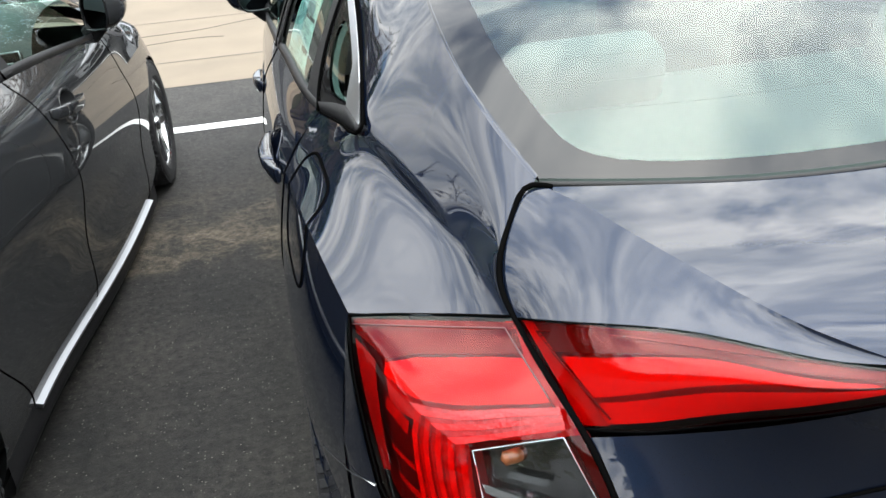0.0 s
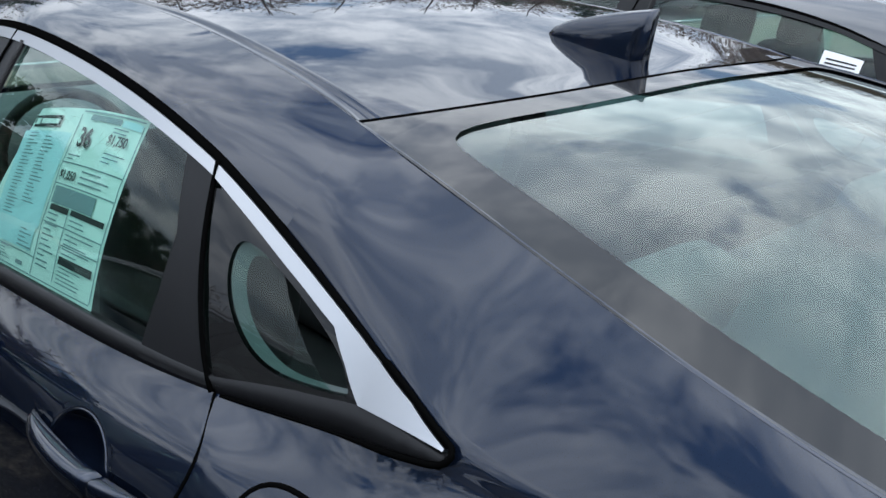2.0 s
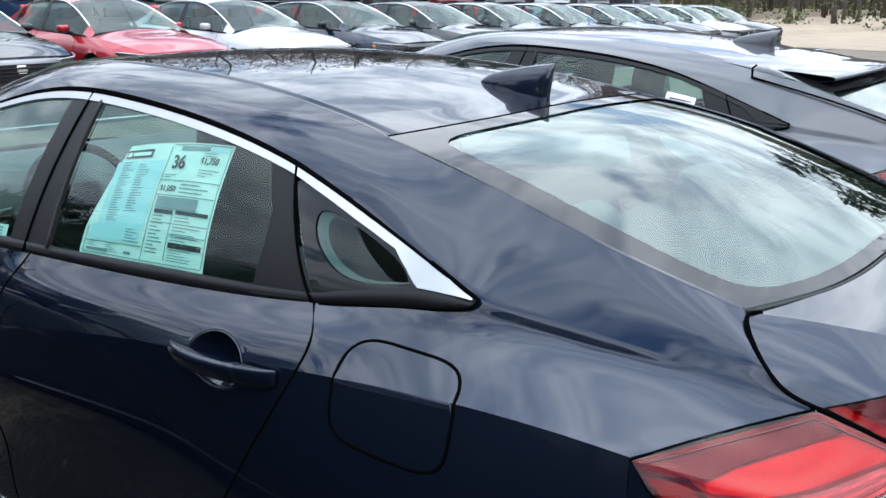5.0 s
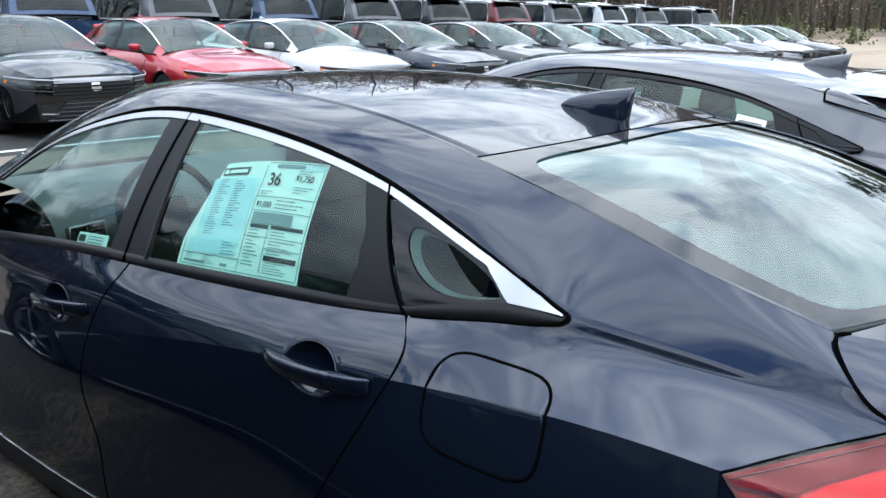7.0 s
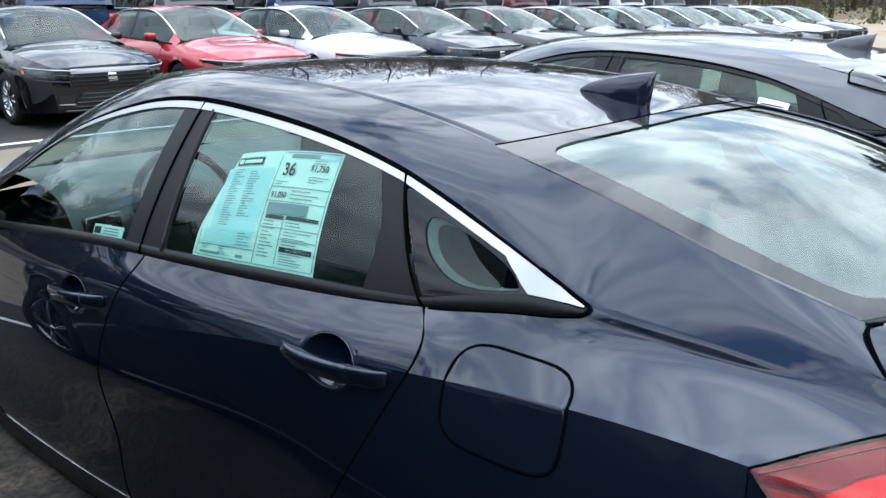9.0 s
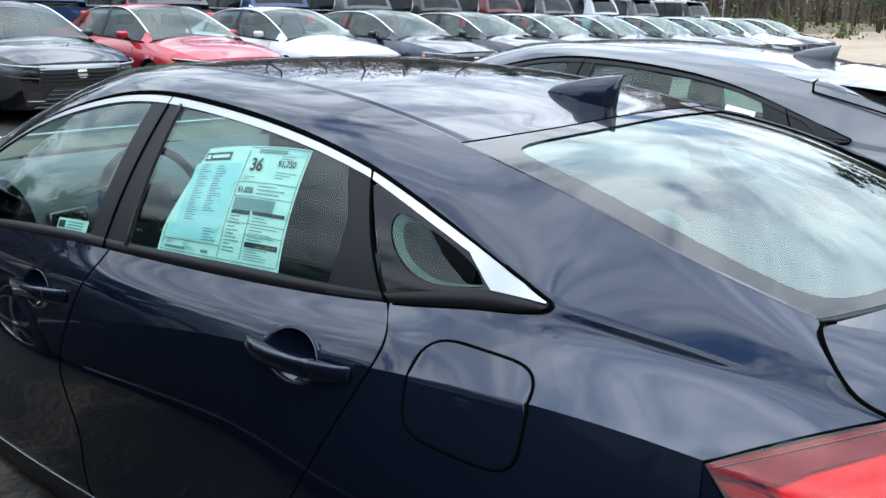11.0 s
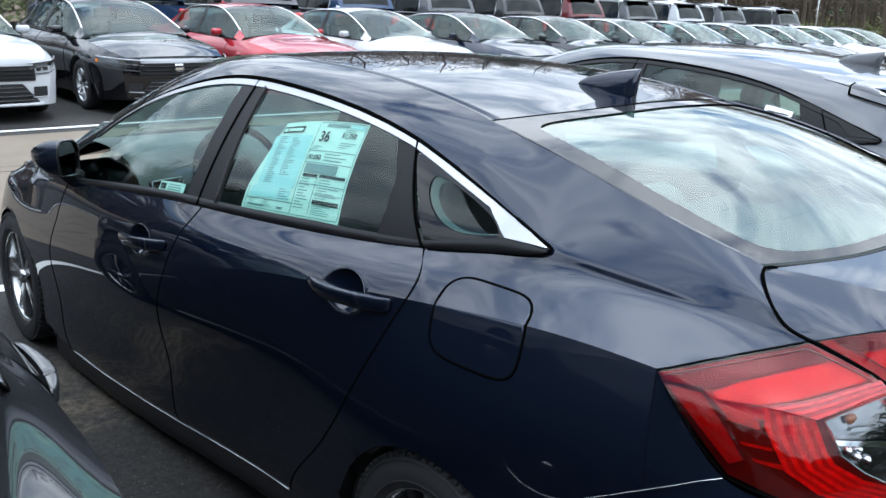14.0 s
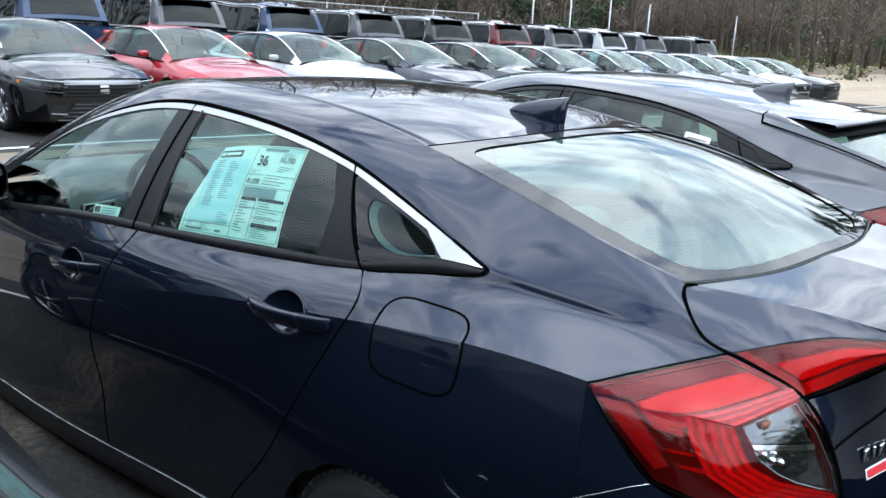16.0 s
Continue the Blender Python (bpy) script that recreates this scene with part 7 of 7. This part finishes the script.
for t, a, b in ((0.70, 0.53, 0.985), (0.58, 0.53, 0.985), (0.03, 0.03, 0.985), (0.14, 0.03, 0.52), (0.985, 0.53, 0.985), (0.36, 0.53, 0.985), (0.27, 0.71, 0.985)):
    block(a, b, t, t + 0.007, 0.0006, "rule", INK_GREY)
rl_ = random.Random(9)


def bars(s0, s1, t0, t1, step, mat=INK_GREY, fill=0.75):
    """Lines of unreadable print as one part."""
    acc = ([], [])
    t = t1
    while t > t0:
        e = s0 + (s1 - s0) * rl_.uniform(fill - 0.35, fill + 0.2)
        g = grid([[sheet(s0 + (e - s0) * i / 3, t - step * 0.3 * j, 0.0009) for i in range(4)] for j in range(2)])
        o = len(acc[0])
        acc[0].extend(g[0])
        acc[1].extend(tuple(i + o for i in q) for q in g[1])
        t -= step
    part("print_lines", acc, mat, label)


bars(0.16, 0.27, 0.33, 0.85, 0.022)
bars(0.30, 0.42, 0.42, 0.83, 0.022)
bars(0.36, 0.50, 0.16, 0.28, 0.025)
bars(0.07, 0.20, 0.09, 0.14, 0.018)
bars(0.22, 0.34, 0.05, 0.14, 0.018)
bars(0.55, 0.68, 0.10, 0.42, 0.03)
bars(0.73, 0.95, 0.23, 0.42, 0.026)
bars(0.73, 0.96, 0.06, 0.16, 0.022)
bars(0.545, 0.66, 0.715, 0.75, 0.02)
bars(0.70, 0.95, 0.60, 0.68, 0.03)
bars(0.80, 0.96, 0.90, 0.93, 0.02)
bars(0.80, 0.96, 0.735, 0.80, 0.022)


def words(text, s, t, size, bold=0.0):
    """Lettering laid onto the label."""
    cu = bpy.data.curves.new("lettering", "FONT")
    cu.body, cu.size, cu.offset, cu.extrude = text, size, bold, 0.0002
    cu.materials.append(INK)
    ob = new("lettering", cu)
    ob.parent = label
    o, ds, dt = sheet(s, t, 0.0014), sheet(s + 0.05, t, 0.0014), sheet(s, t + 0.05, 0.0014)
    ax = Vector(ds - o).normalized()
    up = Vector(dt - o)
    up = (up - ax * up.dot(ax)).normalized()
    m = Matrix((ax, up, ax.cross(up))).transposed().to_4x4()
    m.translation = Vector(o)
    ob.matrix_basis = m
    return ob


words("36", 0.575, 0.80, 0.042, 0.0009)
words("$1,750", 0.79, 0.845, 0.021, 0.0003)
words("$1,050", 0.545, 0.615, 0.019, 0.0003)
tag = thing("window_tag", "small pale window tag with a dark emblem square", "label")
part("paper", grid([[dlo(1.375 - 0.155 * i / 4, 0.06 + 0.075 * j / 2, -0.006) for i in range(5)] for j in range(3)]), PAPER, tag)
part("emblem", grid([[dlo(1.368 - 0.035 * i / 2, 0.07 + 0.05 * j / 2, -0.0045) for i in range(3)] for j in range(3)]), INK, tag)
part("print_lines", joined(*[grid([[dlo(1.32 - 0.08 * i / 2, 0.07 + 0.02 * k + 0.008 * j, -0.0045) for i in range(3)] for j in range(2)]) for k in range(3)]), INK_GREY, tag)

# ---- neighbouring hatchback: same flanks, its own black window trim, hatch and spoiler ----
hatch = repaint(copy_thing(hero, pose(2.29, 0.31, 0)), NAVY, GREY_MID)
hatch.name = "compact_hatchback"
tagged(hatch, "steel grey compact hatchback with black window trim and roof spoiler", "car", "parked compact hatchbacks")
repaint(hatch, CHROME, TRIM)
repaint(hatch, SATIN, TRIM)
for o in list(hatch.children_recursive):
    if o.name.split(".")[0] in ("quarter_frit", "glass_edge", "quarter_window", "door_pillar", "fuel_flap", "defroster_wire", "rear_glass_seal", "window_frit"):
        bpy.data.objects.remove(o)
        continue
    if o.name.split(".")[0] == "seam":
        cs = [v.co for v in o.data.vertices]
        my, mz = sum(c.y for c in cs) / len(cs), sum(c.z for c in cs) / len(cs)
        if 0.1 < my < 0.35 and mz > 1.05 or my < 0.0 and 0.85 < mz < 1.0:
            bpy.data.objects.remove(o)


def slant(y0, y1):
    return lambda w: y0 + (y1 - y0) * w


extra = new("rear_pane")
extra.parent = hatch
for sd in (0, 1):
    for nm, dd, mm in (("side_pane", dlo_strip(slant(0.08, 0.20), 0.06, slant(0.30, 0.37), 0.97, 8, 0.0), GLASS), ("pillar_trim", dlo_strip(slant(0.0, 0.10), 0.02, slant(0.09, 0.21), 0.985, 10, 0.004), TRIM),
                       ("quarter_pane", dlo_strip(slant(-0.14, 0.02), 0.10, slant(0.01, 0.11), 0.93, 10, 0.003), TRIM), ("pillar_seam", tube([dlo(0.0 + 0.10 * w, w, 0.006) for w in np.linspace(0.05, 0.95, 10)], 0.003, 5), SEAM)):
        part(nm, mirrored(dd) if sd else dd, mm, extra)
sp = new("spoiler")
sp.parent = hatch
sp.empty_display_size = 0.1
part("roof_rear", patch(REAR_GLASS, 30, 8, 0.0, 1.0, 0.78, 1.0, 0.005), GREY_MID, sp)
rows = []
for k in range(33):
    s = -1 + k / 16
    x = 0.535 * s
    yb = -0.02 + 0.06 * s * s
    ye = -0.32 + 0.06 * abs(s) ** 3
    zf = 1.306 - 0.020 * abs(s) ** 2.3
    rows.append([(x, yb, zf), (x, (yb + ye) / 2, zf - 0.006), (x, ye + 0.03, zf - 0.014), (x, ye + 0.006, zf - 0.018), (x, ye, zf - 0.024), (x, ye + 0.012, zf - 0.034), (x, ye + 0.09, zf - 0.042), (x, yb, zf - 0.034)])
part("spoiler_blade", grid(rows), GREY_MID, sp, "body-coloured roof spoiler over the hatch glass")
for sg in (1, -1):
    rws = []
    for i in range(15):
        f = i / 14
        y = 0.04 - 0.13 * f
        a, b = R9(y), np.array([-0.49, y, 1.288 - 0.022 * f])
        a = a + np.array([-0.004, 0, 0.004 + 0.010 * math.sin(math.pi * f)])
        m_ = (a + b) / 2 + np.array([0, 0, 0.010 * (1 - f)])
        rws.append([a + np.array([0.004, 0, -0.03]), a, m_, b, b + np.array([0, 0, -0.035])])
    dd = grid(rws)
    part("spoiler_end", mirrored(dd) if sg < 0 else dd, GREY_MID, sp)
    sm = tube([(R8(y) * 0.55 + R9(y) * 0.45) + np.array([-0.002, 0, 0.003]) for y in np.linspace(0.03, -0.50, 40)], 0.0042, 6)
    part("hatch_seam", mirrored(sm) if sg < 0 else sm, SEAM, sp)
    sm = tube([R9(0.05) + np.array([0.05, 0, 0.012]), R9(0.045) + np.array([0.0, 0, 0.004]), R9(0.03) * 0.45 + R8(0.03) * 0.55 + np.array([-0.002, 0, 0.003])], 0.004, 6)
    part("hatch_seam", mirrored(sm) if sg < 0 else sm, SEAM, sp)
part("spoiler_pocket", patch(REAR_GLASS, 20, 6, 0.01, 0.99, 0.40, 0.86, 0.006), GLOSS_BLACK, sp)
set_over(sp)
part("window_paper", grid([[dlo(0.33 - 0.125 * a / 4, 0.46 + 0.25 * b / 3, 0.004) for a in range(5)] for b in range(4)]), PLATE, hatch, "white paper slip in the side window")
part("paper_print", joined(*[grid([[dlo(0.315 - 0.095 * a / 3, 0.51 + 0.05 * k + 0.022 * b, 0.005) for a in range(4)] for b in range(2)]) for k in range(3)]), RUBBER, hatch)
